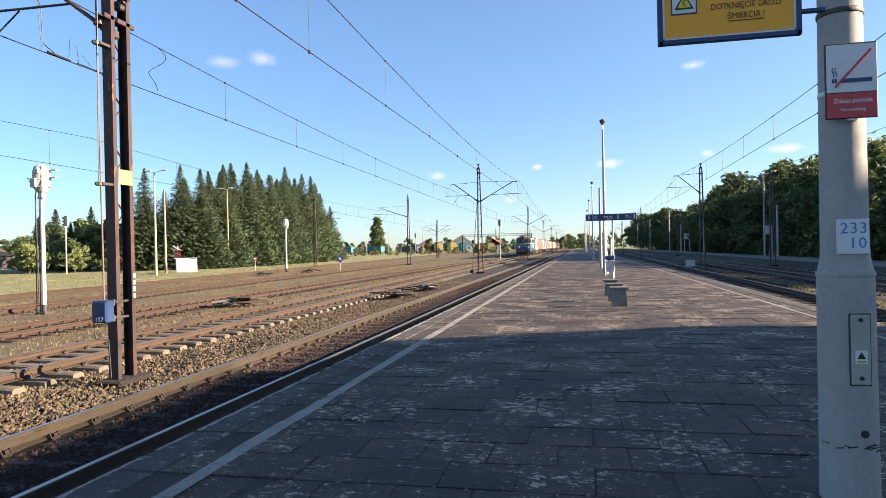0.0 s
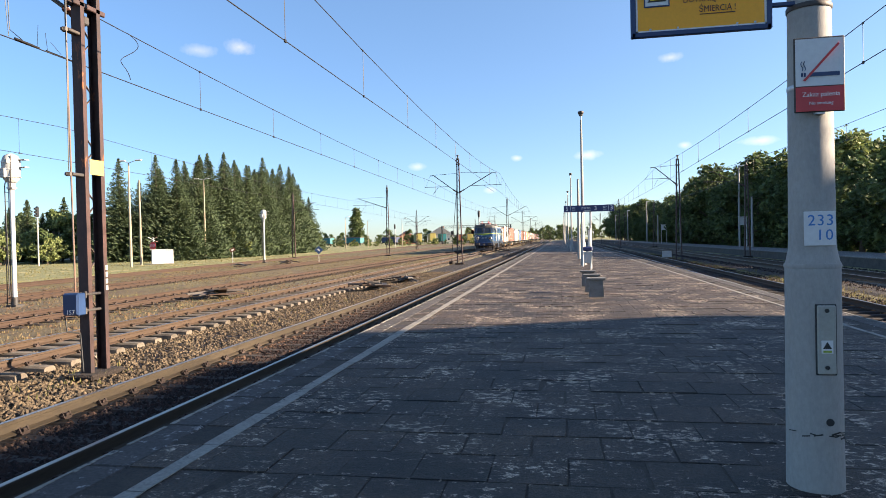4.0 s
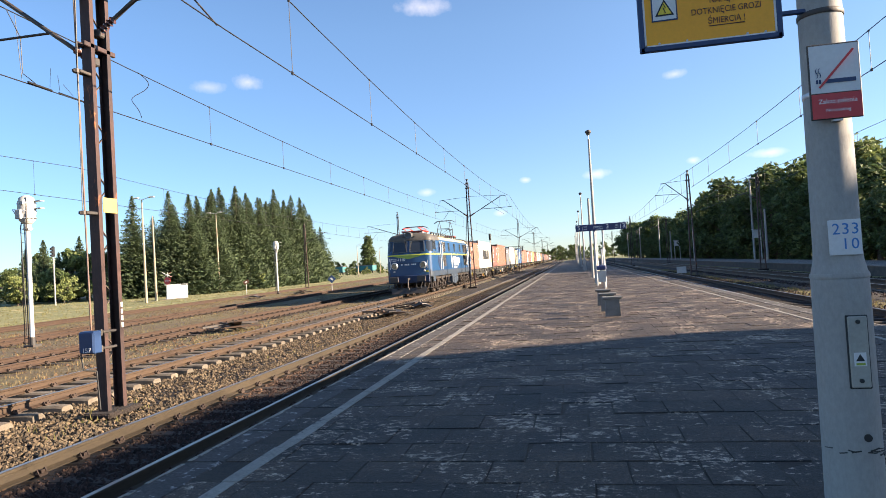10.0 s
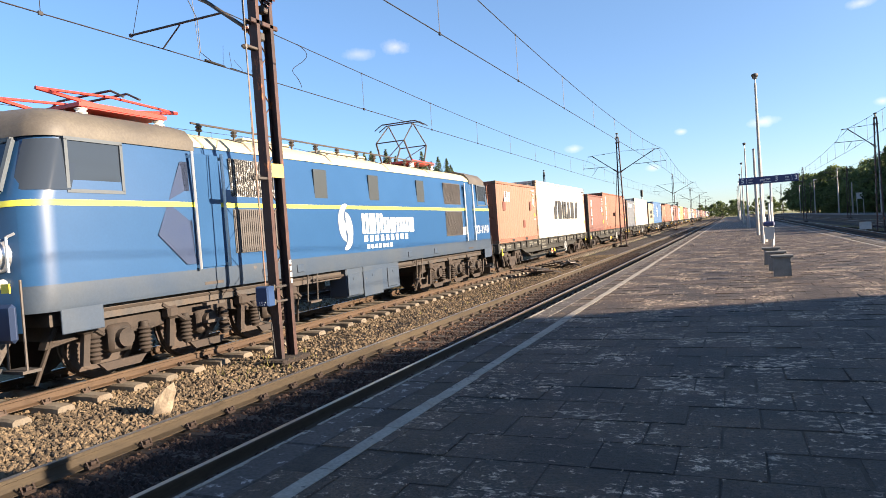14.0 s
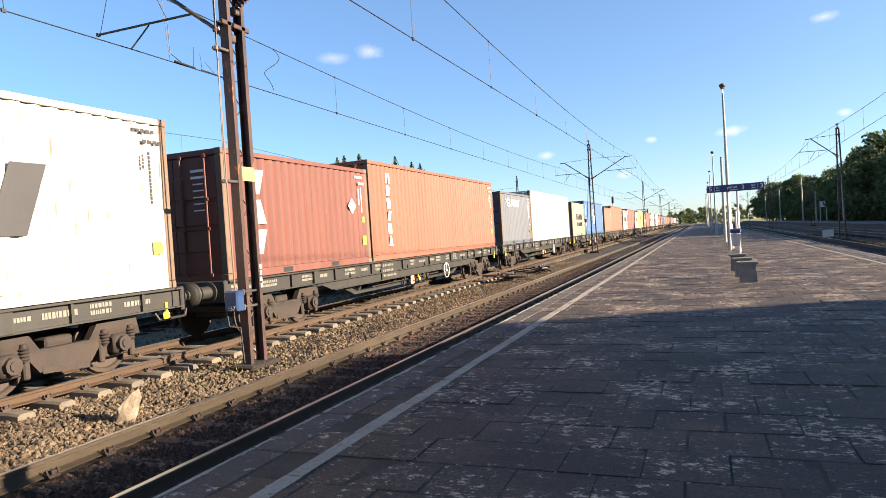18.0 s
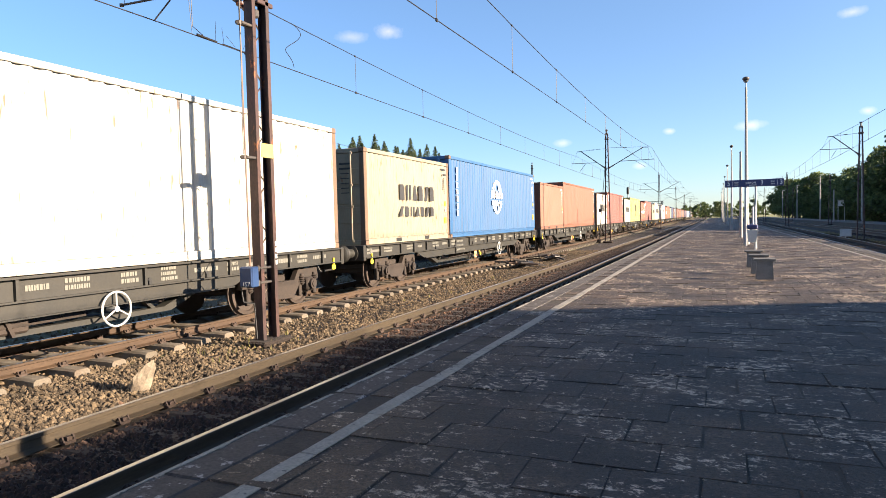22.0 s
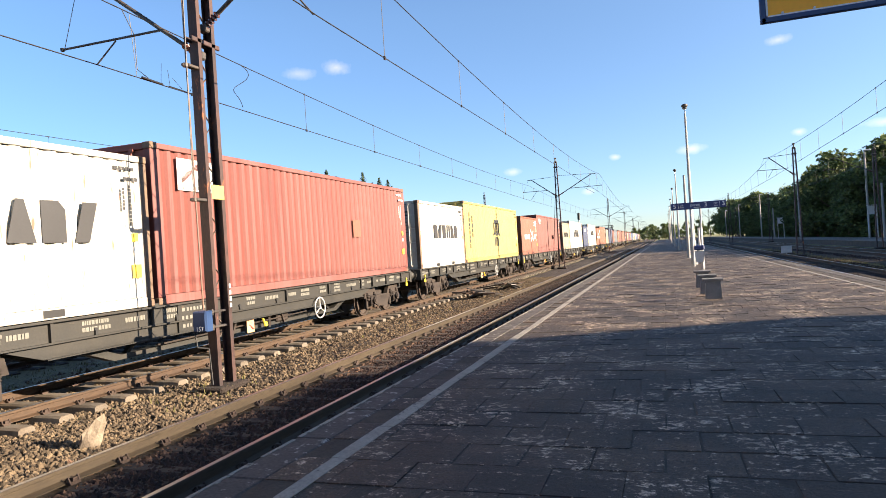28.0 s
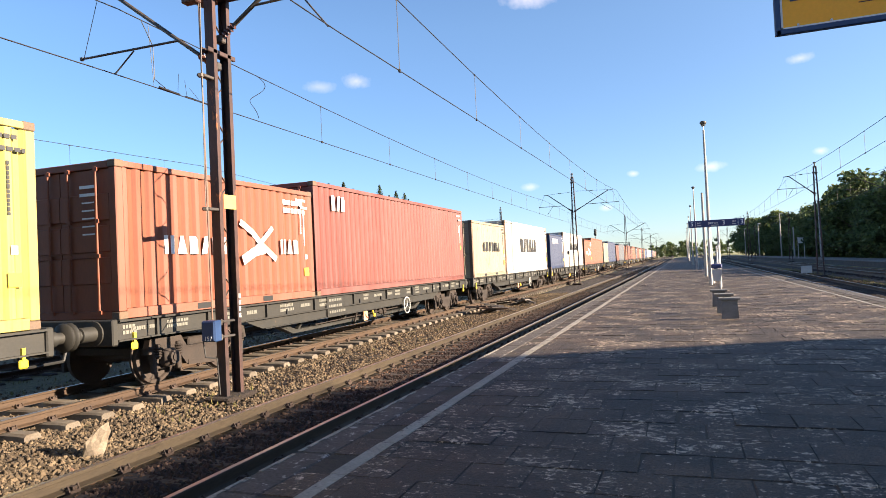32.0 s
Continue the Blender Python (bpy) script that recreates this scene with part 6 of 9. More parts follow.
        apron = nose_outline(LB0, 1, H, 0.12)
        k0 = 5
        ap = apron[k0:len(apron) - k0]
        g = Geo()
        for z in (0.9, 1.5, 2.54):
            for x, y in ap:
                g.v.append((x * 1.001, y - 0.006, z))
        m_ = len(ap)
        g.f = [(r * m_ + i, r * m_ + i + 1, (r + 1) * m_ + i + 1, (r + 1) * m_ + i) for r in range(2) for i in range(m_ - 1)]
        part("front_apron", g, M["loco_blue"], end, "blue front apron", smooth=50)
        part("buffer_beam", Geo().box((0, LB0 - 0.03, 1.05), (2.7, 0.1, 0.5), 0.05), M["loco_navy"], end)
        part("plough", Geo().add([(-1.2, LB0 - 0.2, 0.5), (1.2, LB0 - 0.2, 0.5), (1.1, LB0 - 0.35, 0.14), (-1.1, LB0 - 0.35, 0.14), (-1.2, LB0 - 0.14, 0.5), (1.2, LB0 - 0.14, 0.5), (1.1, LB0 - 0.29, 0.14), (-1.1, LB0 - 0.29, 0.14)], [(0, 3, 2, 1), (4, 5, 6, 7), (0, 1, 5, 4), (2, 3, 7, 6), (1, 2, 6, 5), (3, 0, 4, 7)]).bar((-1.0, LB0 - 0.15, 0.5), (-1.0, LB0 + 0.1, 0.9), 0.1, 0.1).bar((1.0, LB0 - 0.15, 0.5), (1.0, LB0 + 0.1, 0.9), 0.1, 0.1), M["steel_dark"], end, "dark rail guard plate")
        part("coupling", Geo().box((0, LB0 - 0.25, 1.06), (0.12, 0.5, 0.16), 0.03).rod((0, LB0 - 0.45, 1.0), (0, LB0 - 0.5, 0.5), 0.04, 8).box((0, LB0 - 0.5, 0.45), (0.2, 0.08, 0.14), 0.02), M["steel_dark"], end)
        part("warning_label", Geo().box((1.18, LB0 - 0.01, 1.5), (0.16, 0.02, 0.12)), M["yellow_paint"], end, "yellow warning label")
        words("ET22-1110", 0.24, WHITE_MARK, facing_y(-0.75, LB0 - 0.02, 2.3), end, "number_lettering")
        g = Geo()
        for i in range(9):
            if i not in (1, 5):
                g.box((-0.45 + i * 0.11, LB0 - 0.005, 1.98), (0.07, 0.02, 0.09))
        tagged(part("small_writing", g, WHITE_MARK, end), kind="stuff")
        for sx in (-1, 1):
            # side windows of the cab, beside this end
            g = Geo()
            for y0, y1 in ((LB0 + 0.78, LB0 + 1.62),):
                part("cab_side_window", Geo().box((sx * (H - 0.03), (y0 + y1) / 2, 3.11), (0.02, y1 - y0, 0.68), 0.008), M["cab_glass"], end, "dark cab side window")
                f4 = Geo().box((sx * (H - 0.025), (y0 + y1) / 2, 3.47), (0.05, y1 - y0 + 0.1, 0.05)).box((sx * (H - 0.025), (y0 + y1) / 2, 2.75), (0.05, y1 - y0 + 0.1, 0.05)).box((sx * (H - 0.025), y0 - 0.025, 3.11), (0.05, 0.05, 0.7)).box((sx * (H - 0.025), y1 + 0.025, 3.11), (0.05, 0.05, 0.7))
                part("window_frame", f4, M["rubber"], end, "grey rubber window frame")
            # corner window following the rounded corner
            prof = []
            for i in range(6):
                w = math.pi / 2 * (0.12 + 0.76 * i / 5)
                prof.append((H - 0.42 + 0.425 * math.cos(w), LB0 + 0.12 + 0.42 - 0.425 * math.sin(w)))
            prof = [(H - 0.0, LB0 + 0.72)] + prof
            g = Geo()
            for z, k in ((2.76, 0.06), (3.46, 0.3)):
                for x, y in prof:
                    g.v.append((sx * (x + 0.012 - (0.05 if z > 3 else 0.01)), y + k, z))
            m = len(prof)
            g.f = [(i, i + 1, m + i + 1, m + i) if sx < 0 else (i, m + i, m + i + 1, i + 1) for i in range(m - 1)]
            part("corner_window", g, M["cab_glass"], end, "curved corner window", smooth=60)
    # side fittings: (y0, y1, z0, z1)
    for s in (-1, 1):
        X = s * (H + 0.004)
        flip = (lambda y: y) if s > 0 else (lambda y: LB0 + LB1 - y)

        def panel(name, y0, y1, z0, z1, mat, label="", out=0.0, lean=0.0):
            a, b = sorted((flip(y0), flip(y1)))
            zc = (z0 + z1) / 2
            x = X - s * max(0.0, (zc - 2.63)) * 0.06 + s * out
            return part(name, Geo().box((x, (a + b) / 2, zc), (0.03, b - a, z1 - z0), 0.006), mat, th, label)
        for d0, d1 in ((3.55, 4.25), (16.05, 16.85)):
            door = panel("cab_door", d0 + 0.06, d1 - 0.06, 1.52, 3.45, M["loco_blue"])
            panel("door_window", d0 + 0.2, d1 - 0.2, 2.78, 3.35, M["glass"], "rounded door window", 0.008)
            for yy in (d0, d1):
                y = flip(yy)
                part("handrail", Geo().rod((X + s * 0.06, y, 1.5), (X + s * 0.04, y, 3.48), 0.03, 8).box((X + s * 0.02, y, 1.55), (0.08, 0.05, 0.05)).box((X + s * 0.0, y, 3.4), (0.1, 0.05, 0.05)), M["chrome"], th, "polished door handrail")
            for z in (1.25, 0.9, 0.6):
                part("door_step", Geo().box((X - s * 0.05, flip((d0 + d1) / 2), z), (0.1, 0.45, 0.05)), M["steel_dark"], th)
        for y0, y1 in ((4.5, 5.75), (14.35, 15.75)):
            for z0, z1 in ((2.74, 3.44), (1.72, 2.52)):
                face = M["grille_dusty"] if z0 > 2.6 and y0 < 6 else M["loco_grille"]
                gp = panel("grille", y0, y1, z0, z1, face, "grey ribbed ventilation grille")
                g = Geo()
                n = 22
                for k in range(n):
                    y = flip(y0 + (y1 - y0) * (k + 0.5) / n)
                    x = X + s * 0.02 - s * max(0.0, ((z0 + z1) / 2 - 2.63)) * 0.06
                    g.bar((x, y, z0 + 0.02), (x, y, z1 - 0.02), 0.02, 0.025, (0, 1, 0))
                tagged(part("grille_slats", g, face, gp), kind="stuff")
        for y0 in (7.15, 9.55, 12.35):
            w = panel("engine_window", y0, y0 + 0.5, 2.78, 3.42, M["glass"], "narrow engine room window")
        # dark blue arrow on the cab side
        g = Geo()
        pts = [(2.75, 2.1), (3.35, 3.3), (3.5, 3.3), (3.5, 1.6), (3.3, 1.6)]
        vs = [(X + s * 0.016 - s * max(0, z - 2.63) * 0.07, flip(y), z) for y, z in pts]
        g.add(vs, [tuple(range(5)), tuple(range(4, -1, -1))])
        part("arrow_panel", g, M["loco_navy"], th, "dark blue arrow shape")
        part("equipment_box", Geo().box((s * 1.2, 9.6, 0.82), (0.5, 2.7, 0.72), 0.03).box((s * 1.46, 9.6, 0.85), (0.02, 1.2, 0.6)), M["loco_grey"], th, "grey underfloor equipment box")
        part("underframe_pipe", Geo().rod((s * 1.35, 7.0, 1.0), (s * 1.35, 12.2, 1.0), 0.03, 6).rod((s * 1.3, 1.2, 1.05), (s * 1.3, 7.0, 1.05), 0.025, 6).rod((s * 1.3, 12.2, 1.05), (s * 1.3, 18.0, 1.05), 0.025, 6), M["bogie"], th)
    # livery emblem on the side: arcs and bars
    g = Geo()
    E0, EZ = 8.3, 2.05
    sides = []
    for s in (-1, 1):
        X = s * (H + 0.008)
        flip = (lambda y: y) if s > 0 else (lambda y: LB0 + LB1 - y)
        dirn = 1 if s > 0 else -1
        e = Geo()
        for sg in (1, -1):
            for k in range(14):
                q = []
                for f, edge in ((k / 14, 0), (k / 14, 1), ((k + 1) / 14, 1), ((k + 1) / 14, 0)):
                    # a comma: round head, thinning along its curved tail
                    w = math.pi * (0.42 + 1.05 * f)
                    wide = 0.3 * math.sin(math.pi * (1 - f) ** 0.6) ** 0.8
                    r = 0.34 - edge * wide + (0.5 - 0.5 * edge) * 0.1
                    q.append((E0 + sg * (0.02 + 0.85 * r * math.cos(w)), EZ + 0.08 + sg * (0.1 + 1.15 * r * math.sin(w))))
                vs = [(X, flip(y), z) for y, z in q]
                e.add(vs, [(0, 1, 2, 3), (3, 2, 1, 0)])
        part("side_emblem", e, WHITE_MARK, th, "white swirl emblem")
        b = Geo()
        rng = random.Random(8)
        for k in range(8):
            y0 = 9.05 + k * 0.37
            tall, zc = (0.5, 2.19) if k < 3 else (0.4, 2.14)
            for f0, f1 in ((0.0, 0.36), (0.5, 0.86)) if k % 3 != 1 else ((0.0, 0.82),):
                b.box((X, flip(y0 + 0.37 * (f0 + f1) / 2), zc), (0.006, 0.37 * (f1 - f0), tall))
        for k in range(9):
            b.box((X, flip(9.2 + k * 0.28), 1.82), (0.006, 0.17, 0.15))
        for k in range(7):
            b.box((X, flip(9.3 + k * 0.2), 1.62), (0.006, 0.13, 0.1))
        part("side_marking", b, WHITE_MARK, th, "white livery marking")
        words("ET22-1110", 0.4, WHITE_MARK, facing_x(X + 0.004, flip(17.5), 1.86) if s > 0 else pose(X - 0.004, flip(17.5), 1.86, 90, 0, -90), th, "number_lettering")
        part("notice_plate", Geo().box((X, flip(15.9), 1.86), (0.012, 0.34, 0.26)), WHITE_MARK, th)
    for y in (3.9, LB1 + LB0 - 3.9):
        loco_bogie(th, y)
    part("floor_frame", Geo().box((0, 9.6, 1.05), (2.6, 17.2, 0.24)), M["steel_dark"], th)
    rides(th, -0.5)
    return th


locomotive()
build_train()

# ---- overhead line ----
def wire_line(pts, r=0.009):
    """One continuous thin tube through the points."""
    g = Geo()
    rings = []
    for i, p in enumerate(pts):
        d = (Vector(pts[min(i + 1, len(pts) - 1)]) - Vector(pts[max(i - 1, 0)])).normalized()
        u = d.cross(Vector((1.0, 0.02, 0.0))).normalized()
        w = d.cross(u)
        rings.append([tuple(Vector(p) + (u * math.cos(a) + w * math.sin(a)) * r) for a in (0, 1.257, 2.513, 3.77, 5.027)])
    return g.loft(rings)


def catenary(label, fx, supports, contact, high, low, zigzag=0.22, bias=0.0):
    """Contact wire, sagging carrier wire and droppers over one track."""
    th = thing("overhead_line", label, "overhead wire")
    cp, mp = [], []
    drops = []
    for k, (a, b) in enumerate(zip(supports, supports[1:])):
        za, zb = (zigzag if k % 2 else -zigzag) + bias, (-zigzag if k % 2 else zigzag) + bias
        n = 12
        for i in range(n + (1 if k == len(supports) - 2 else 0)):
            f = i / n
            y = a + (b - a) * f
            x = fx(y) + za + (zb - za) * f
            cp.append((x, y, contact))
            mp.append((x, y, low + (high - low) * (2 * f - 1) ** 2))
        m = max(3, round((b - a) / 5.0))
        for i in range(m):
            f = (i + 0.5) / m
            y = a + (b - a) * f
            x = fx(y) + za + (zb - za) * f
            drops.append(((x, y, contact), (x, y, low + (high - low) * (2 * f - 1) ** 2)))
    part("contact_wire", wire_line(cp, 0.011), M["wire"], th)
    part("carrier_wire", wire_line(mp, 0.011), M["wire"], th)
    for p, q in drops[:30]:
        part("dropper", Geo().rod(p, q, 0.007, 4, caps=False).box(p, (0.03, 0.07, 0.06)).box(q, (0.03, 0.06, 0.04)), M["wire"], th)
    return th


MASTS = [-40.0, 9.25, 54.0, 113.0, 170.0, 230.0, 300.0]
catenary("catenary over the main line with droppers", track2, MASTS, 5.31, 6.55, 6.2, 0.22)
catenary("catenary over the near platform track with droppers", track1, MASTS, 5.39, 6.93, 6.33, -0.26, 0.24)
catenary("catenary over the yard track", lambda y: track4(y) - 0.2, [-30, 26, 89, 150, 220], 5.5, 7.0, 6.5)
catenary("catenary over the shaded platform track", track_r1, [-6.0, 53.5, 113.0, 175.0, 240.0], 5.35, 6.9, 6.2)
catenary("catenary over the far main line", track_r2, [-6.0, 60.0, 120.0, 180.0, 240.0], 5.6, 7.0, 6.3)


def insulator(p, q, parent, r=0.07):
    p, q = Vector(p), Vector(q)
    d = (q - p).normalized()
    u = d.orthogonal().normalized()
    w = d.cross(u)
    rings = []
    for i in range(11):
        c, rr = p.lerp(q, i / 10), r if i % 2 else r * 0.5
        rings.append([tuple(c + (u * math.cos(a) + w * math.sin(a)) * rr) for a in (k * 0.628 for k in range(10))])
    g = Geo().loft(rings)
    return part("insulator", g, M["insulator"], parent, "brown ribbed insulator", smooth=50)


def cantilever(th, s, reach, z0, z_tip, wire_x, contact, x0=0.22):
    """Bracket to one side (s = -1 or 1); reach: how far its tip stands out from the mast's middle."""
    tip = (s * reach, 0, z_tip)
    foot = (s * x0, 0, z0)
    k = 0.14
    mid = tuple(foot[i] + (tip[i] - foot[i]) * k for i in range(3))
    arm = part("bracket_tube", Geo().rod(mid, tip, 0.035, 8).rod(tip, (tip[0] + s * 0.35, 0, tip[2] - 0.01), 0.03, 8), M["steel_dark"], th)
    insulator(foot, mid, arm)
    part("bracket_hinge", Geo().box((s * x0 * 0.8, 0, z0 - 0.02), (0.16, 0.12, 0.14), 0.02), M["steel_dark"], arm)
    part("tie_rod", Geo().rod((s * 0.15, 0, z_tip + 0.12), (tip[0], 0, tip[2] + 0.03), 0.012, 6).box(((s * 0.15 + tip[0]) * 0.5, 0, z_tip + 0.075), (0.22, 0.05, 0.05)), M["steel_dark"], arm)
    a = 0.33
    sx = foot[0] + (tip[0] - foot[0]) * a
    sz = foot[2] + (tip[2] - foot[2]) * a
    end = (s * (reach + 0.75), 0, sz + 0.02)
    part("steady_tube", Geo().rod((sx, 0, sz), end, 0.022, 6).box(end, (0.06, 0.05, 0.06)), M["steel_dark"], arm)
    part("steady_arm", Geo().rod((sx + (end[0] - sx) * 0.45, 0, sz - 0.02), (wire_x, 0, contact + 0.03), 0.014, 6), M["steel_dark"], arm)
    part("hanger", Geo().rod((tip[0] + s * 0.3, 0, tip[2]), (end[0] - s * 0.05, 0, end[2]), 0.006, 5), M["wire"], arm)
    return arm


def lattice_mast(x, y, top, wide=0.56, sides=(), label="dark rusty lattice mast carrying the overhead wires", base=-0.52):
    """Two channel posts one behind the other along the track, laced together on both faces."""
    th = thing("catenary_mast", label, "catenary mast", at=pose(x, y, 0), group="catenary masts")
    py, hx, hy = wide / 2 - 0.055, 0.085, 0.042
    for s in (-1, 1):
        # channel: web outwards, flanges towards the other post
        ch = [(-hx, s * hy), (hx, s * hy), (hx, -s * hy), (hx - 0.012, -s * hy), (hx - 0.014, s * (hy - 0.014)), (-hx + 0.014, s * (hy - 0.014)), (-hx + 0.012, -s * hy), (-hx, -s * hy)]
        ch = [(a_, b_ + s * py) for a_, b_ in (ch[::-1] if s > 0 else ch)]
        part("post", Geo().pull(ch, (0, 0, base), (0, 0, top), (1, 0, 0), (0, 1, 0)), M["mast"], th, "rust-streaked steel channel post")
    z, k, step = base + 0.2, 0, 0.435
    inner = py - hy + 0.03
    while z < top - 0.4:
        s = 1 if k % 2 else -1
        for xx in (-hx - 0.004,):
            bar = Geo().bar((xx, -s * inner, z), (xx, s * inner, z + 0.33), 0.008, 0.032, (1, 0, 0))
            part("lacing_bar", bar, M["lacing"], th)
        z += step
        k += 1
    part("cap", Geo().box((0, 0, top + 0.02), (0.16, wide + 0.04, 0.05)).rod((0, 0, top + 0.04), (0, 0, top + 0.5), 0.06, 8), M["mast"], th)
    part("footing", Geo().box((0, 0, base + 0.03), (0.5, 0.8, 0.1), 0.03), M["ballast"], th)
    for s, reach, z0, zt, wx, c in sides:
        cantilever(th, s, reach, z0, zt, wx, c, 0.07)
    return th


m1 = lattice_mast(-7.275, 9.21, 8.2, 0.47, sides=((-1, 2.35, 5.15, 6.85, -2.3, 5.31), (1, 2.1, 5.6, 6.95, 2.15, 5.42)))
# fittings of the nearest mast
part("number_plate", Geo().box((0.096, 0.03, 2.80), (0.012, 0.32, 0.24), 0.003), plain("pale_yellow", (0.5, 0.38, 0.11), 0.6), m1, "pale yellow plate")
for z in (2.66, 4.86):
    part("ring_bracket", Geo().box((-0.02, -0.34, z), (0.05, 0.34, 0.05), 0.01).box((0.05, -0.3, z), (0.04, 0.3, 0.05), 0.01).rod((0.0, -0.45, z - 0.03), (0.0, -0.45, z + 0.03), 0.05, 10), M["steel_dark"], m1)
part("switch_rod", Geo().rod((0.04, -0.45, 0.85), (0.0, -0.45, 6.6), 0.014, 8), material("rod_rust", (0.19, 0.1, 0.06), 0.6, second=(0.13, 0.11, 0.1), scale=2, fine=30, grain=0.2, bump=0.05, stretch=(1, 1, 0.3)), m1, "rusty switch operating rod")
part("switch_cable", Geo().rod((0.04, -0.51, 2.7), (0.03, -0.44, 6.4), 0.008, 5), M["wire"], m1)
part("switch_frame", Geo().box((0, 0, 6.35), (1.0, 0.5, 0.08), 0.01).box((-0.1, -0.5, 6.2), (0.3, 0.16, 0.3), 0.02).box((0.3, 0, 6.5), (0.5, 0.08, 0.12)), M["mast"], m1)
part("cross_bracket", Geo().box((0.06, 0, 5.33), (0.05, 0.7, 0.08), 0.01).box((-0.06, 0, 5.33), (0.05, 0.7, 0.08), 0.01), M["mast"], m1)
box157 = part("switch_box", Geo().box((0.03, -0.46, 0.67), (0.26, 0.17, 0.34), 0.015), M["sign_blue"], m1, "dark blue switch drive box")
part("box_door", Geo().box((0.03, -0.555, 0.67), (0.24, 0.02, 0.31), 0.008), M["sign_blue"], box157)
words("157", 0.1, WHITE_MARK, facing_y(0.04, -0.568, 0.55), box157, "number_lettering")
part("box_cable", Geo().rod((-0.1, -0.52, 0.5), (-0.08, -0.5, 0.25), 0.012, 6).rod((-0.08, -0.5, 0.25), (-0.02, -0.3, 0.2), 0.012, 6).rod((-0.02, -0.3, 0.2), (0.0, -0.28, -0.4), 0.012, 6), M["black_paint"], box157)
for z in (0.55, 0.8):
    part("clamp", Geo().box((0.0, -0.32, z), (0.16, 0.34, 0.05), 0.01).rod((0.09, -0.3, z - 0.05), (0.09, -0.3, z + 0.05), 0.02, 6).box((0.09, -0.42, z), (0.05, 0.06, 0.09), 0.01).box((0.07, -0.1, z), (0.05, 0.3, 0.04), 0.01), M["steel_dark"], m1)
for k in range(4):
    part("stencil", Geo().box((0.087, 0.2, 1.2 - 0.11 * k), (0.004, 0.05, 0.075)), M["grey_paint"], m1)
part("jumper_wire", wire_line([(-2.27, 1.2, 5.36), (-2.25, 0.9, 5.46), (-2.22, 0.85, 6.1), (-2.2, 0.55, 6.5)], 0.008), M["wire"], m1)
loop = []
for i in range(19):
    f = i / 18
    loop.append((-2.27 + 0.1 * math.sin(f * 9), 4.2 + 0.25 * math.sin(f * 6.3), 6.4 - 1.06 * f))
part("feeder_loop", wire_line(loop, 0.008), M["wire"], m1, "kinked feeder wire between the wires")
part("hanger_wire", Geo().rod((-2.27, 0.9, 5.34), (-2.27, 0.8, 6.5), 0.006, 5), M["wire"], m1)
part("splice", Geo().rod((-2.36, 2.6, 5.335), (-2.3, 1.8, 5.33), 0.018, 6).rod((-2.28, 1.6, 5.325), (-2.24, 1.0, 5.33), 0.02, 6), M["wire"], m1)
for i, (a, b) in enumerate(((1.5, 0.12), (1.75, 0.05), (2.1, -0.14), (2.35, 0.2))):
    part("wire_end", Geo().rod((-2.23, a, 5.33), (-2.23 + b, a - 0.1, 5.33 + 0.35 - 0.06 * i), 0.005, 4), M["wire"], m1)

def far_mast(x, y, top, sides=(), label="slim dark steel lattice mast carrying the overhead wires", base=-0.52, guy=False):
    """Two angle-iron legs across the track, leaning together towards the top and laced with flat bars."""
    th = thing("catenary_mast", label, "catenary mast", at=pose(x, y, 0), group="catenary masts")
    half = lambda z: 0.215 - 0.14 * (z - base) / (top - base)
    for s in (-1, 1):
        part("post", Geo().bar((s * half(base), 0, base), (s * half(top), 0, top), 0.075, 0.16, (0, 1, 0)), M["mast"], th, "dark rusty steel leg")
    g = Geo()
    z, k = base + 0.45, 0
    while z < top - 0.3:
        for yy in (-0.07, 0.07):
            if k % 3 == 0:
                g.bar((-half(z), yy, z), (half(z), yy, z), 0.014, 0.11, (0, 1, 0))
            else:
                e = 1 if k % 2 else -1
                g.bar((-e * half(z), yy, z - 0.2), (e * half(z), yy, z + 0.2), 0.012, 0.035, (0, 1, 0))
        z += 0.5
        k += 1
    tagged(part("lacing", g, M["mast"], th), kind="stuff")
    part("cap", Geo().box((0, 0, top), (0.24, 0.24, 0.12), 0.03).rod((0, 0, top + 0.05), (0, 0, top + 0.34), 0.05, 8).box((0, 0, top - 0.42), (0.34, 0.22, 0.09), 0.02).box((0, 0, top + 0.3), (0.2, 0.16, 0.1), 0.03), M["steel_dark"], th, "dark head with wire clamps")
    part("footing", Geo().box((0, 0, base + 0.03), (0.75, 0.7, 0.14), 0.04), M["ballast"], th)
    for s, reach, z0, zt, wx, c in sides:
        cantilever(th, s, reach, z0, zt, wx, c, half(z0) + 0.03)
    if guy:
        part("guy_rod", Geo().rod((-0.72, 0, base + 0.1), (-0.16, 0, 5.7), 0.022, 6).box((-0.62, 0, 2.1), (0.16, 0.12, 0.3), 0.02), M["steel_dark"], th, "thin dark stay rod with a tensioner")
        part("guy_anchor", Geo().box((-0.73, 0, base + 0.12), (0.3, 0.4, 0.3), 0.06), M["ballast"], th)
    return th


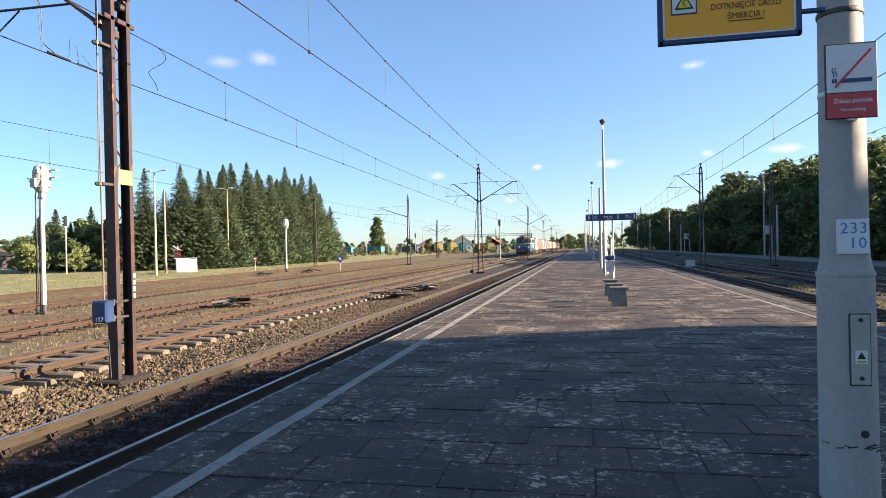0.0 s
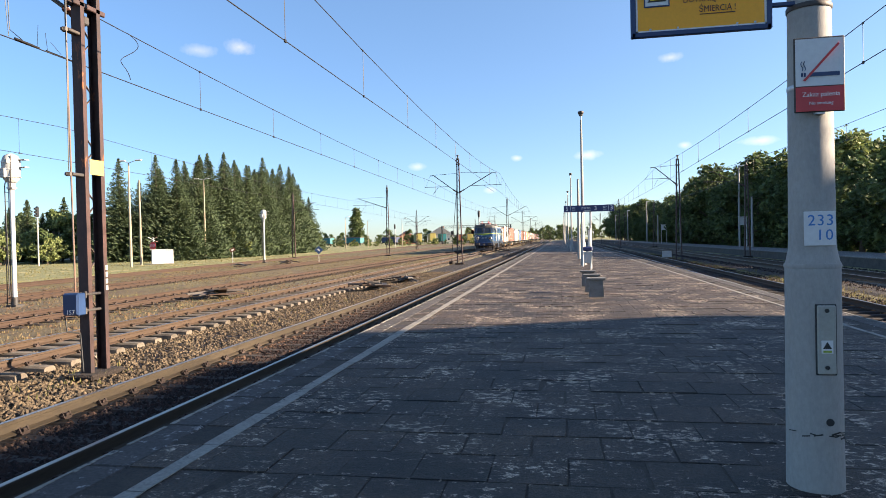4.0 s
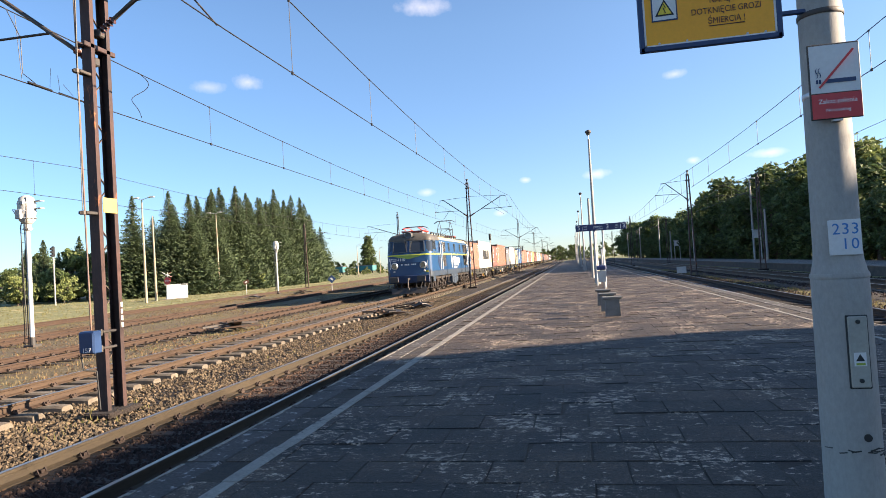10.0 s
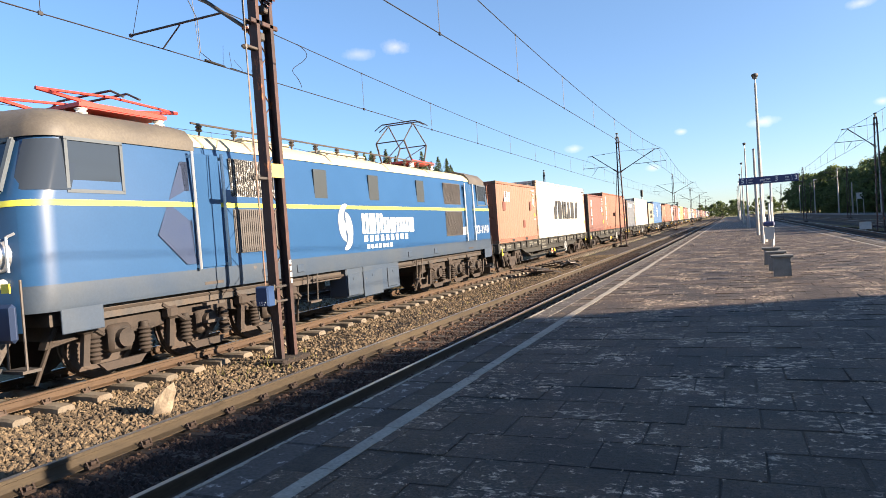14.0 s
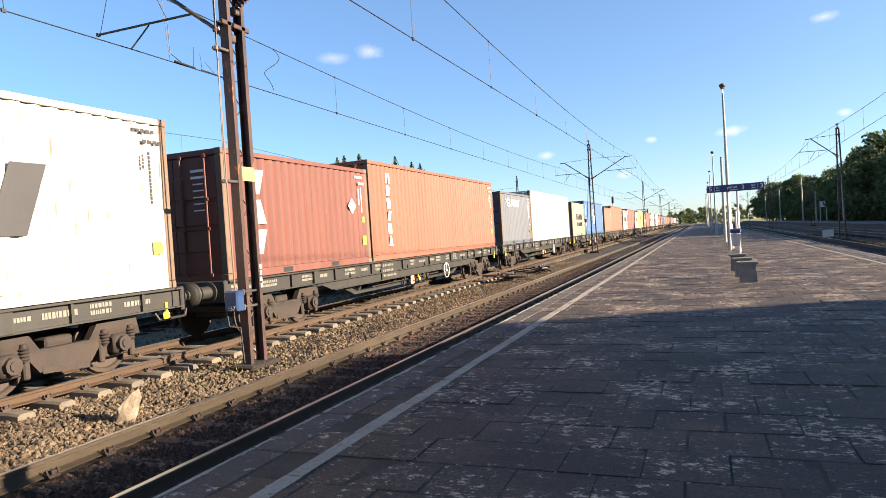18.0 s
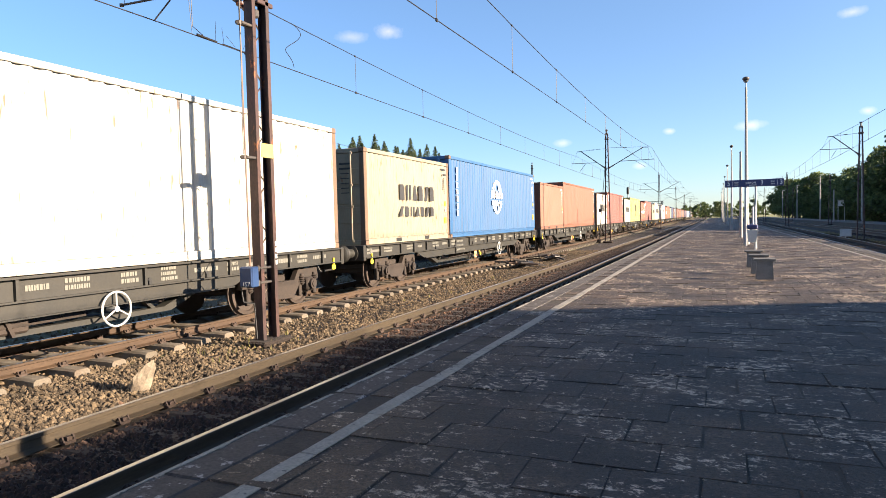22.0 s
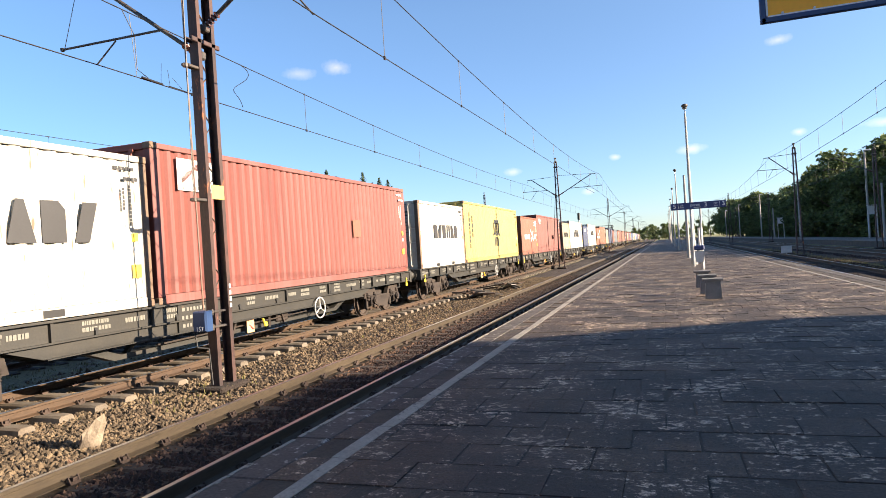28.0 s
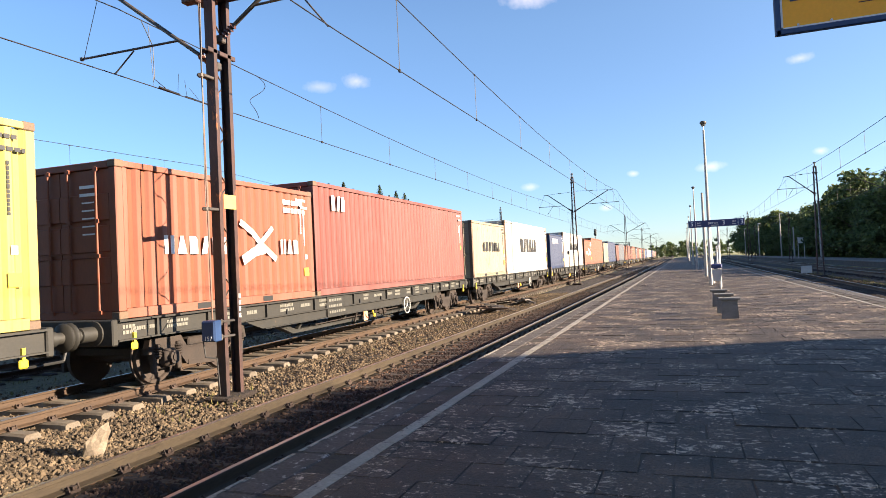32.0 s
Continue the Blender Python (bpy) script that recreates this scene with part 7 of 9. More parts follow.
for y in (54.0, 113.0, 170.0, 230.0, 300.0):
    x = (track1(y) + track2(y)) / 2 - 0.4
    far_mast(x, y, 8.25, ((-1, abs(track2(y) - x) - 0.1, 5.5, 6.95, track2(y) - x, 5.31), (1, abs(track1(y) - x) - 0.15, 5.5, 7.0, track1(y) - x, 5.42)), guy=y < 60)
for y in (53.5, 113.0, 175.0, 240.0):
    x = (track_r1(y) + track_r2(y)) / 2 - 1.0
    far_mast(x, y, 7.4, ((-1, x - track_r1(y) - 0.1, 5.5, 6.85, track_r1(y) - x, 5.35),), "dark catenary mast between the shaded tracks")
for y in (60.0, 120.0, 180.0):
    far_mast(track_r2(y) + 2.9, y, 7.4, ((-1, 2.8, 5.6, 6.95, -2.9, 5.6),), "dark catenary mast beside the far platform")
far_mast(-23.7, 88.9, 9.0, ((-1, 4.2, 6.2, 7.6, -4.0, 5.5),), "thin dark catenary mast in the yard")
far_mast(-36.1, 85.0, 8.2, ((1, 3.0, 5.6, 7.0, 3.2, 5.5),), "dark catenary mast beside the spruce trees")
for x, y in ((-33, 150), (-42, 190), (-30, 235)):
    far_mast(x, y, 8.4, ((-1, 2.6, 5.6, 7.1, -2.8, 5.5), (1, 2.6, 5.6, 7.1, 2.8, 5.5)), "distant yard catenary mast")


def gantry():
    th = thing("catenary_gantry", "distant steel gantry over the yard tracks", "gantry", at=pose(-38, 300, 0))
    for x in (-16, 16):
        part("leg", Geo().box((x, 0, 3.7), (0.5, 0.5, 8.5)), M["steel_dark"], th)
    g = Geo().box((0, 0, 8.0), (33, 0.15, 0.15)).box((0, 0, 7.0), (33, 0.15, 0.15))
    for k in range(22):
        x = -16 + k * 1.5
        g.bar((x, 0, 7.0), (x + 0.75, 0, 8.0), 0.08, 0.08).bar((x + 0.75, 0, 8.0), (x + 1.5, 0, 7.0), 0.08, 0.08)
    part("truss_beam", g, M["steel_dark"], th)


gantry()


# ---- platform furniture ----
def sign_pole():
    th = thing("concrete_pole", "tall round pale concrete lighting pole with signs", "pole", at=pose(1.565, 4.19, 0))
    prof = [(0.158, -0.02), (0.155, 0.3), (0.15, 1.25), (0.15, 1.33), (0.142, 1.36), (0.138, 1.38), (0.13, 1.42), (0.127, 1.48), (0.118, 2.7), (0.10, 5.0), (0.075, 9.0)]
    part("shaft", Geo().turned(prof, n=40), M["concrete_pole"], th, "smooth stained concrete shaft", smooth=40)
    part("collar_ring", Geo().turned([(0.152, 1.31), (0.156, 1.325), (0.152, 1.34)], n=40), M["concrete_pole"], th, smooth=60)
    part("steel_band", Geo().turned([(0.121, 2.84), (0.124, 2.845), (0.124, 2.865), (0.121, 2.87)], n=32), M["steel_dark"], th, smooth=40)
    part("steel_band", Geo().turned([(0.122, 2.37), (0.125, 2.375), (0.125, 2.395), (0.122, 2.4)], n=32), M["galvanised"], th, smooth=40)
    part("steel_band", Geo().turned([(0.118, 3.2), (0.121, 3.205), (0.121, 3.225), (0.118, 3.23)], n=32), M["steel_dark"], th, smooth=40)
    # electrics hatch
    h = part("hatch", Geo().box((0.015, -0.155, 0.9), (0.1, 0.02, 0.4), 0.006), material("hatch_grey", (0.36, 0.35, 0.3), 0.6, second=(0.3, 0.29, 0.25), scale=4, fine=50, grain=0.1, bump=0.05), th, "grey-olive hatch with two bolts")
    part("hatch_seal", Geo().box((0.015, -0.15, 0.9), (0.112, 0.016, 0.412), 0.004), M["black_paint"], th)
    for z in (1.07, 0.74):
        part("bolt", Geo().turned([(0.001, -0.012), (0.012, -0.01), (0.012, 0)], (0.015, -0.163, z), "y", 10), M["black_paint"], h)
    part("sticker", Geo().box((0.015, -0.167, 0.86), (0.062, 0.003, 0.075)), M["white_paint"], h, "white warning sticker")
    part("sticker_triangle", Geo().add([(-0.008, -0.17, 0.85), (0.038, -0.17, 0.85), (0.015, -0.17, 0.89), (-0.008, -0.1685, 0.85), (0.038, -0.1685, 0.85), (0.015, -0.1685, 0.89)], [(0, 1, 2), (0, 3, 4, 1), (1, 4, 5, 2), (2, 5, 3, 0)]), M["black_paint"], h)
    part("sticker_text", Geo().box((0.015, -0.17, 0.834), (0.045, 0.003, 0.012)), M["loco_green"], h)
    # raised black disc stands in for the hole's shaded inside
    part("drill_hole", Geo().turned([(0.001, -0.004), (0.022, -0.002), (0.022, 0.01)], (0.03, -0.155, 0.42), "y", 14), M["black_paint"], th)
    srng = random.Random(3)
    for _ in range(16):
        w = srng.uniform(-1.2, 1.2)
        z = 0.335 + srng.gauss(0, 0.012) - 0.01 * w
        scuff = Geo().box((0, -0.155, 0), (srng.uniform(0.015, 0.06), 0.006, srng.uniform(0.003, 0.008)))
        part("scrape", scuff, M["black_paint"], th, at=pose(0, 0, z, 0, 0, math.degrees(w)) @ pose(0, 0, 0, 0, srng.uniform(-14, 14), 0))
    # kilometre plate
    k = part("kilometre_plate", Geo().box((-0.005, -0.135, 1.545), (0.17, 0.006, 0.2), 0.002), M["white_paint"], th, "white plate with blue stencilled numbers")
    words("233", 0.09, M["blue_ink"], facing_y(0.0, -0.139, 1.59), k, "stencil_number", spacing=1.1, depth=0.001)
    words("10", 0.088, M["blue_ink"], facing_y(0.02, -0.139, 1.505), k, "stencil_number", spacing=1.15, depth=0.001)
    # no smoking board
    b = part("no_smoking_sign", Geo().box((-0.005, -0.155, 2.43), (0.27, 0.014, 0.43), 0.004), M["steel_dark"], th, "white and red no-smoking board")
    part("sign_white", Geo().box((-0.005, -0.164, 2.5), (0.255, 0.004, 0.27)), M["white_paint"], b)
    part("sign_red", Geo().box((-0.005, -0.164, 2.29), (0.255, 0.004, 0.14)), M["red_paint"], b)
    part("cigarette", Geo().box((0.02, -0.168, 2.43), (0.16, 0.004, 0.022)).box((-0.085, -0.168, 2.43), (0.01, 0.004, 0.022)).box((-0.1, -0.168, 2.43), (0.01, 0.004, 0.022)), M["sign_blue"], b)
    sm = Geo()
    for dx in (-0.1, -0.085):
        pts = [(dx + 0.006 * math.sin(i * 1.3), -0.168, 2.452 + i * 0.011) for i in range(6)]
        for p, q in zip(pts, pts[1:]):
            sm.bar(p, q, 0.003, 0.004, (0, 1, 0))
    part("smoke", sm, M["sign_blue"], b)
    part("red_stroke", Geo().bar((-0.09, -0.171, 2.395), (0.095, -0.171, 2.6), 0.004, 0.012, (-0.7, 0, 0.7)), M["red_paint"], b)
    words("Zakaz palenia", 0.037, WHITE_MARK, facing_y(0.0, -0.168, 2.315), b, depth=0.001)
    words("No smoking", 0.026, WHITE_MARK, facing_y(0.0, -0.168, 2.265), b, depth=0.001)
    part("sign_clip", Geo().box((0.0, -0.13, 2.22), (0.05, 0.05, 0.03)), M["galvanised"], b)
    # yellow high voltage board on a blue frame
    y = part("warning_sign", Geo().box((-0.61, -0.06, 3.0), (0.74, 0.012, 0.46), 0.003), M["yellow_sign"], th, "yellow high-voltage board in a blue frame", at=pose(-0.02, 0, 0))
    fr = Geo()
    for a, c in (((-0.61, -0.06, 2.755), (0.80, 0.035, 0.03)), ((-0.61, -0.06, 3.245), (0.80, 0.035, 0.03)), ((-1.0, -0.06, 3.0), (0.03, 0.035, 0.52)), ((-0.22, -0.06, 3.0), (0.03, 0.035, 0.52))):
        fr.box(a, c, 0.004)
    part("sign_frame", fr, M["sign_blue"], y, "blue steel frame")
    inner = Geo()
    for a, c in (((-0.61, -0.064, 2.773), (0.755, 0.012, 0.012)), ((-0.61, -0.064, 3.227), (0.755, 0.012, 0.012)), ((-0.98, -0.064, 3.0), (0.012, 0.012, 0.46)), ((-0.24, -0.064, 3.0), (0.012, 0.012, 0.46))):
        inner.box(a, c)
    part("white_edge", inner, M["white_paint"], y)
    for z in (2.88, 3.12):
        part("sign_arm", Geo().box((-0.16, -0.05, z), (0.18, 0.03, 0.025), 0.004), M["sign_blue"], y)
    part("symbol_panel", Geo().box((-0.86, -0.068, 3.02), (0.15, 0.004, 0.2)), M["sign_blue"], y)
    part("symbol_white", Geo().box((-0.86, -0.071, 3.02), (0.135, 0.003, 0.185)), M["white_paint"], y)
    part("symbol_triangle", Geo().add([(-0.915, -0.075, 2.95), (-0.805, -0.075, 2.95), (-0.86, -0.075, 3.05), (-0.915, -0.0725, 2.95), (-0.805, -0.0725, 2.95), (-0.86, -0.0725, 3.05)], [(0, 1, 2), (0, 3, 4, 1), (1, 4, 5, 2), (2, 5, 3, 0)]), M["black_paint"], y)
    part("symbol_inner", Geo().add([(-0.9, -0.078, 2.958), (-0.82, -0.078, 2.958), (-0.86, -0.078, 3.033), (-0.9, -0.0755, 2.958), (-0.82, -0.0755, 2.958), (-0.86, -0.0755, 3.033)], [(0, 1, 2), (0, 3, 4, 1), (1, 4, 5, 2), (2, 5, 3, 0)]), M["yellow_paint"], y)
    part("symbol_bolt", Geo().bar((-0.865, -0.08, 3.02), (-0.853, -0.08, 2.995), 0.003, 0.006, (0, 1, 0)).bar((-0.868, -0.08, 2.998), (-0.855, -0.08, 2.965), 0.003, 0.006, (0, 1, 0)), M["black_paint"], y)
    for i, t in enumerate(("NAPIĘCIE", "DOTKNIĘCIE GROZI", "ŚMIERCIĄ !")):
        words(t, 0.052, M["brown_ink"], facing_y(-0.51, -0.068, 3.01 - i * 0.062), y, squeeze=0.82, depth=0.001)
    part("underline", Geo().box((-0.51, -0.068, 2.857), (0.2, 0.003, 0.005)), M["brown_ink"], y)
    for x in (-0.9, -0.74, -0.4, -0.3):
        part("rivet", Geo().turned([(0.001, -0.006), (0.007, -0.004), (0.007, 0)], (x, -0.067, 2.785), "y", 8), M["galvanised"], y)
    return th


sign_pole()


def platform_lamp(x, y, top=8.3):
    th = thing("street_lamp", "slender tapered concrete platform lamp with a small head", "street lamp", at=pose(x, y, 0), group="platform lamps")
    part("shaft", Geo().turned([(0.13, 0), (0.125, 1.2), (0.1, 1.25), (0.05, top - 0.45)], n=14), M["concrete_pole"], th, smooth=40)
    part("base_sleeve", Geo().turned([(0.15, 0), (0.15, 0.5), (0.13, 0.55)], n=14), M["concrete_pole"], th, smooth=40)
    part("arm", Geo().rod((0, 0, top - 0.5), (0, 0, top - 0.2), 0.03, 8), M["galvanised"], th)
    part("lamp_head", Geo().turned([(0.03, -0.16), (0.12, -0.1), (0.17, -0.02), (0.15, 0.05), (0.05, 0.09)], (0.0, 0.0, top - 0.05), n=14), M["steel_dark"], th, "dark dome lamp head", smooth=50)
    part("lens", Geo().turned([(0.02, -0.22), (0.1, -0.18), (0.12, -0.12)], (0.0, 0.0, top - 0.05), n=12), M["lamp_glass"], th, smooth=50)
    return th


for k, y in enumerate((36.1, 70.7, 98.0, 126.5, 155.0, 185.0, 215.0)):
    platform_lamp(1.32, y)


def plain_post(x, y, h, r, label, mat="concrete_pole", name="post", cat="post", z=0.0):
    th = thing(name, label, cat, at=pose(x, y, z))
    part("shaft", Geo().turned([(r, 0), (r * 0.95, h * 0.5), (r * 0.7, h)], n=12), M[mat], th, smooth=40)
    part("cap", Geo().turned([(r * 0.8, h), (r * 0.75, h + 0.04), (0.01, h + 0.06)], n=12), M["steel_dark"], th, smooth=40)
    return th


plain_post(1.39, 46.5, 5.5, 0.1, "slim pale concrete post on the platform")


def bench(x, y):
    """Concrete bench stand: a thin upright slab, wider at its foot, under a flat cap."""
    th = thing("bench", "pale concrete bench stand with a dark weathered cap", "bench", at=pose(x, y, 0), group="bench stands on the platform")
    rings = [[(-w, -d, z), (w, -d, z), (w, d, z), (-w, d, z)] for w, d, z in ((0.19, 0.07, -0.01), (0.185, 0.07, 0.05), (0.165, 0.06, 0.38), (0.18, 0.06, 0.43))]
    part("support", Geo().loft(rings), M["bench_concrete"], th, "tapered grey concrete support")
    part("cap", Geo().box((0, 0.05, 0.462), (0.47, 0.3, 0.06), 0.012), M["bench_concrete"], th, "dark weathered concrete cap")
    part("bolt", Geo().rod((-0.12, -0.02, 0.49), (-0.12, -0.02, 0.502), 0.012, 8), M["steel_dark"], th)
    return th


for bx, by in ((0.95, 16.72), (0.92, 18.35), (0.9, 20.45)):
    bench(bx, by)


def direction_sign():
    th = thing("platform_sign", "dark blue platform sign board on two grey posts", "sign", at=pose(1.5, 31.6, 0))
    for x, dy in ((0.02, 0), (-0.28, 2.4)):
        part("post", Geo().rod((x, dy, 0), (x, dy, 2.75), 0.045, 10), M["grey_paint"], th, smooth=40)
    b = part("board", Geo().box((-0.05, -0.06, 2.86), (2.32, 0.05, 0.31), 0.008), M["navy"], th, "dark blue board with white lettering")
    words("peron", 0.17, WHITE_MARK, facing_y(-0.18, -0.09, 2.89), b, depth=0.001)
    words("3", 0.27, WHITE_MARK, facing_y(0.26, -0.09, 2.86), b, depth=0.001)
    words("5", 0.27, WHITE_MARK, facing_y(-1.06, -0.09, 2.86), b, depth=0.001)
    words("3", 0.27, WHITE_MARK, facing_y(1.0, -0.09, 2.86), b, depth=0.001)
    words("tor", 0.13, WHITE_MARK, facing_y(-0.75, -0.09, 2.91), b, depth=0.001)
    words("tor", 0.13, WHITE_MARK, facing_y(0.68, -0.09, 2.91), b, depth=0.001)
    for x, w in ((-0.9, 0.012), (0.85, 0.012)):
        part("divider", Geo().box((x, -0.088, 2.86), (w, 0.004, 0.24)), WHITE_MARK, b)
    part("small_writing", Geo().box((-0.1, -0.088, 2.775), (0.3, 0.004, 0.035)).box((-0.75, -0.088, 2.8), (0.16, 0.004, 0.03)).box((0.68, -0.088, 2.8), (0.16, 0.004, 0.03)), M["grey_paint"], b)
    return th


direction_sign()


def litter_bin(x, y):
    th = thing("litter_bin", "blue-grey litter bin hung on a post", "bin", at=pose(x, y, 0))
    part("post", Geo().rod((0.12, 0.1, 0), (0.12, 0.1, 1.9), 0.035, 8), M["grey_paint"], th)
    g = Geo().loft([[(-0.15, -0.13, 0.35), (0.15, -0.13, 0.35), (0.15, 0.05, 0.35), (-0.15, 0.05, 0.35)], [(-0.2, -0.17, 0.85), (0.2, -0.17, 0.85), (0.2, 0.06, 0.85), (-0.2, 0.06, 0.85)]])
    part("bucket", g, M["grey_paint"], th)
    part("lid", Geo().box((0, -0.05, 0.98), (0.42, 0.26, 0.2), 0.04), M["navy"], th, "dark blue lid")
    return th


litter_bin(1.3, 30.0)
plain_post(1.72, 38.5, 1.9, 0.06, "short grey post on the platform", "grey_paint")

# ---- plants ----
def leaf_paint(mat, share=0.35):
    """Lets some light through the leaves."""
    t = mat.node_tree
    b = t.nodes["Principled BSDF"]
    out = t.nodes["Material Output"]
    tr = t.nodes.new("ShaderNodeBsdfTranslucent")
    mix = t.nodes.new("ShaderNodeMixShader")
    mix.inputs[0].default_value = share
    src = b.inputs["Base Color"].links[0].from_socket
    t.links.new(src, tr.inputs["Color"])
    t.links.new(b.outputs[0], mix.inputs[1])
    t.links.new(tr.outputs[0], mix.inputs[2])
    t.links.new(mix.outputs[0], out.inputs["Surface"])


for k in ("leaves", "leaves_light", "needles"):
    leaf_paint(M[k], 0.3)
M["dry_grass"] = material("dry_grass", (0.23, 0.167, 0.07), 0.95, second=(0.139, 0.098, 0.042), scale=0.5, fine=5, grain=0.2, bump=0, island=0.5)
M["grass"] = material("grass", (0.139, 0.139, 0.038), 0.9, second=(0.237, 0.188, 0.07), scale=0.3, fine=5, grain=0.2, bump=0, island=0.35)
leaf_paint(M["grass"], 0.3)


def leaf_cards(g, c, r, n, rng, size, flat=1.0):
    """A clump of small leaf sprays about c."""
    for _ in range(n):
        d = Vector((rng.gauss(0, 1), rng.gauss(0, 1), rng.gauss(0, 1) * flat))
        d = d.normalized() * r * rng.random() ** 0.4
        p = Vector(c) + d
        a = Vector((rng.uniform(-1, 1), rng.uniform(-1, 1), rng.uniform(-0.7, 0.7))).normalized()
        b = a.cross(Vector((rng.uniform(-1, 1), rng.uniform(-1, 1), rng.uniform(-1, 1)))).normalized()
        s = size * rng.uniform(0.6, 1.4)
        e = a.cross(b) * s * 0.25
        g.add([tuple(p - a * s), tuple(p + b * s * 0.55 + e), tuple(p + a * s), tuple(p - b * s * 0.55 + e)], [(0, 1, 2), (0, 2, 3)])


def limb(g, p, q, r0, r1, rng, bends=3):
    p, q = Vector(p), Vector(q)
    last = p
    for i in range(1, bends + 1):
        f = i / bends
        nxt = p.lerp(q, f) + Vector((rng.uniform(-1, 1), rng.uniform(-1, 1), rng.uniform(-0.4, 0.4))) * (q - p).length * 0.05 * (0 if i == bends else 1)
        g.rod(last, nxt, r0 + (r1 - r0) * (i - 1) / bends, 7, r2=r0 + (r1 - r0) * f)
        last = nxt


def broadleaf(height, seed, label, leaf="leaves", clumps=46, width=0.42, name="tree", cat="tree", size=0.25, per=76):
    rng = random.Random(seed)
    th = thing(name, label, cat, group="trees beside the railway")
    t = Geo()
    limb(t, (0, 0, -0.2), (rng.uniform(-0.3, 0.3), rng.uniform(-0.3, 0.3), height * 0.62), 0.016 * height + 0.05, 0.05, rng, 5)
    g = Geo()
    for i in range(clumps):
        f = rng.random()
        z = height * (0.14 + 0.82 * f)
        rad = height * width * math.sin(math.pi * min(1.0, 0.18 + 0.8 * f)) ** 0.8 * rng.uniform(0.45, 1.05)
        w = rng.uniform(0, 6.283)
        c = (rad * math.cos(w), rad * math.sin(w), z)
        r = height * rng.uniform(0.06, 0.12)
        if i % 4 == 0:
            limb(t, (0, 0, z * 0.62), (c[0] * 0.85, c[1] * 0.85, z), 0.012 * height * (1.1 - f), 0.015, rng, 3)
        leaf_cards(g, c, r, per, rng, size, 0.75)
    part("trunk", t, M["bark"], th, smooth=50)
    part("crown", g, M[leaf], th)
    return th


def spruce(height, seed, label):
    rng = random.Random(seed)
    th = thing("spruce", label, "tree", group="spruces beside the yard")
    t = Geo()
    t.rod((0, 0, -0.2), (0, 0, height * 0.97), 0.02 * height, 8, r2=0.02)
    g = Geo()
    for k in range(int(height * 130)):
        f = rng.random() ** 1.3
        z = height * (0.05 + 0.94 * f)
        reach = height * 0.32 * (1 - f) ** 0.88 + 0.04
        l = reach * rng.uniform(0.5, 1.12)
        w = rng.uniform(0, 6.283)
        d = Vector((math.cos(w), math.sin(w), 0))
        s = Vector((-d.y, d.x, 0))
        drop = l * rng.uniform(0.1, 0.45)
        m = max(2, int(l / 0.38))
        for j in range(m):
            u = (j + rng.random()) / m
            p = d * (l * u) + Vector((0, 0, z - drop * u + 0.16 * l * u * u))
            fine = 0.3 + 0.7 * (1 - f)
            wide = rng.uniform(0.22, 0.48) * fine
            tip = p + (d * rng.uniform(0.2, 0.55) + s * rng.uniform(-0.3, 0.3) + Vector((0, 0, rng.uniform(-0.25, 0.15)))) * fine
            for sd in (-1, 1):
                low = p + s * sd * wide + Vector((0, 0, -wide * rng.uniform(0.5, 1.3)))
                g.add([tuple(p), tuple(tip), tuple(low)], [(0, 1, 2)])
    part("trunk", t, M["bark"], th, smooth=50)
    part("crown", g, M["needles"], th)
    return th


def settle(first, places, rng, z=-0.6, spread=0.15):
    """Copies of one tree at (x, y, factor); the first takes the first place. The gardens before the two near houses stay open."""
    places = [q for q in places if not (q[1] > 30 and 1.0 < -q[0] / q[1] < 1.27 and q[0] ** 2 + q[1] ** 2 < 200 ** 2 and q[2] > 0.3)] or places[:1]
    for i, (x, y, f) in enumerate(places):
        m = pose(x, y, z, 0, 0, rng.uniform(0, 360))
        ob = first if i == 0 else copy_thing(first, m)
        ob.scale = (1, 1, 1)
        ob.matrix_basis = m @ Matrix.Diagonal((f, f, f * rng.uniform(0.92, 1.08), 1))


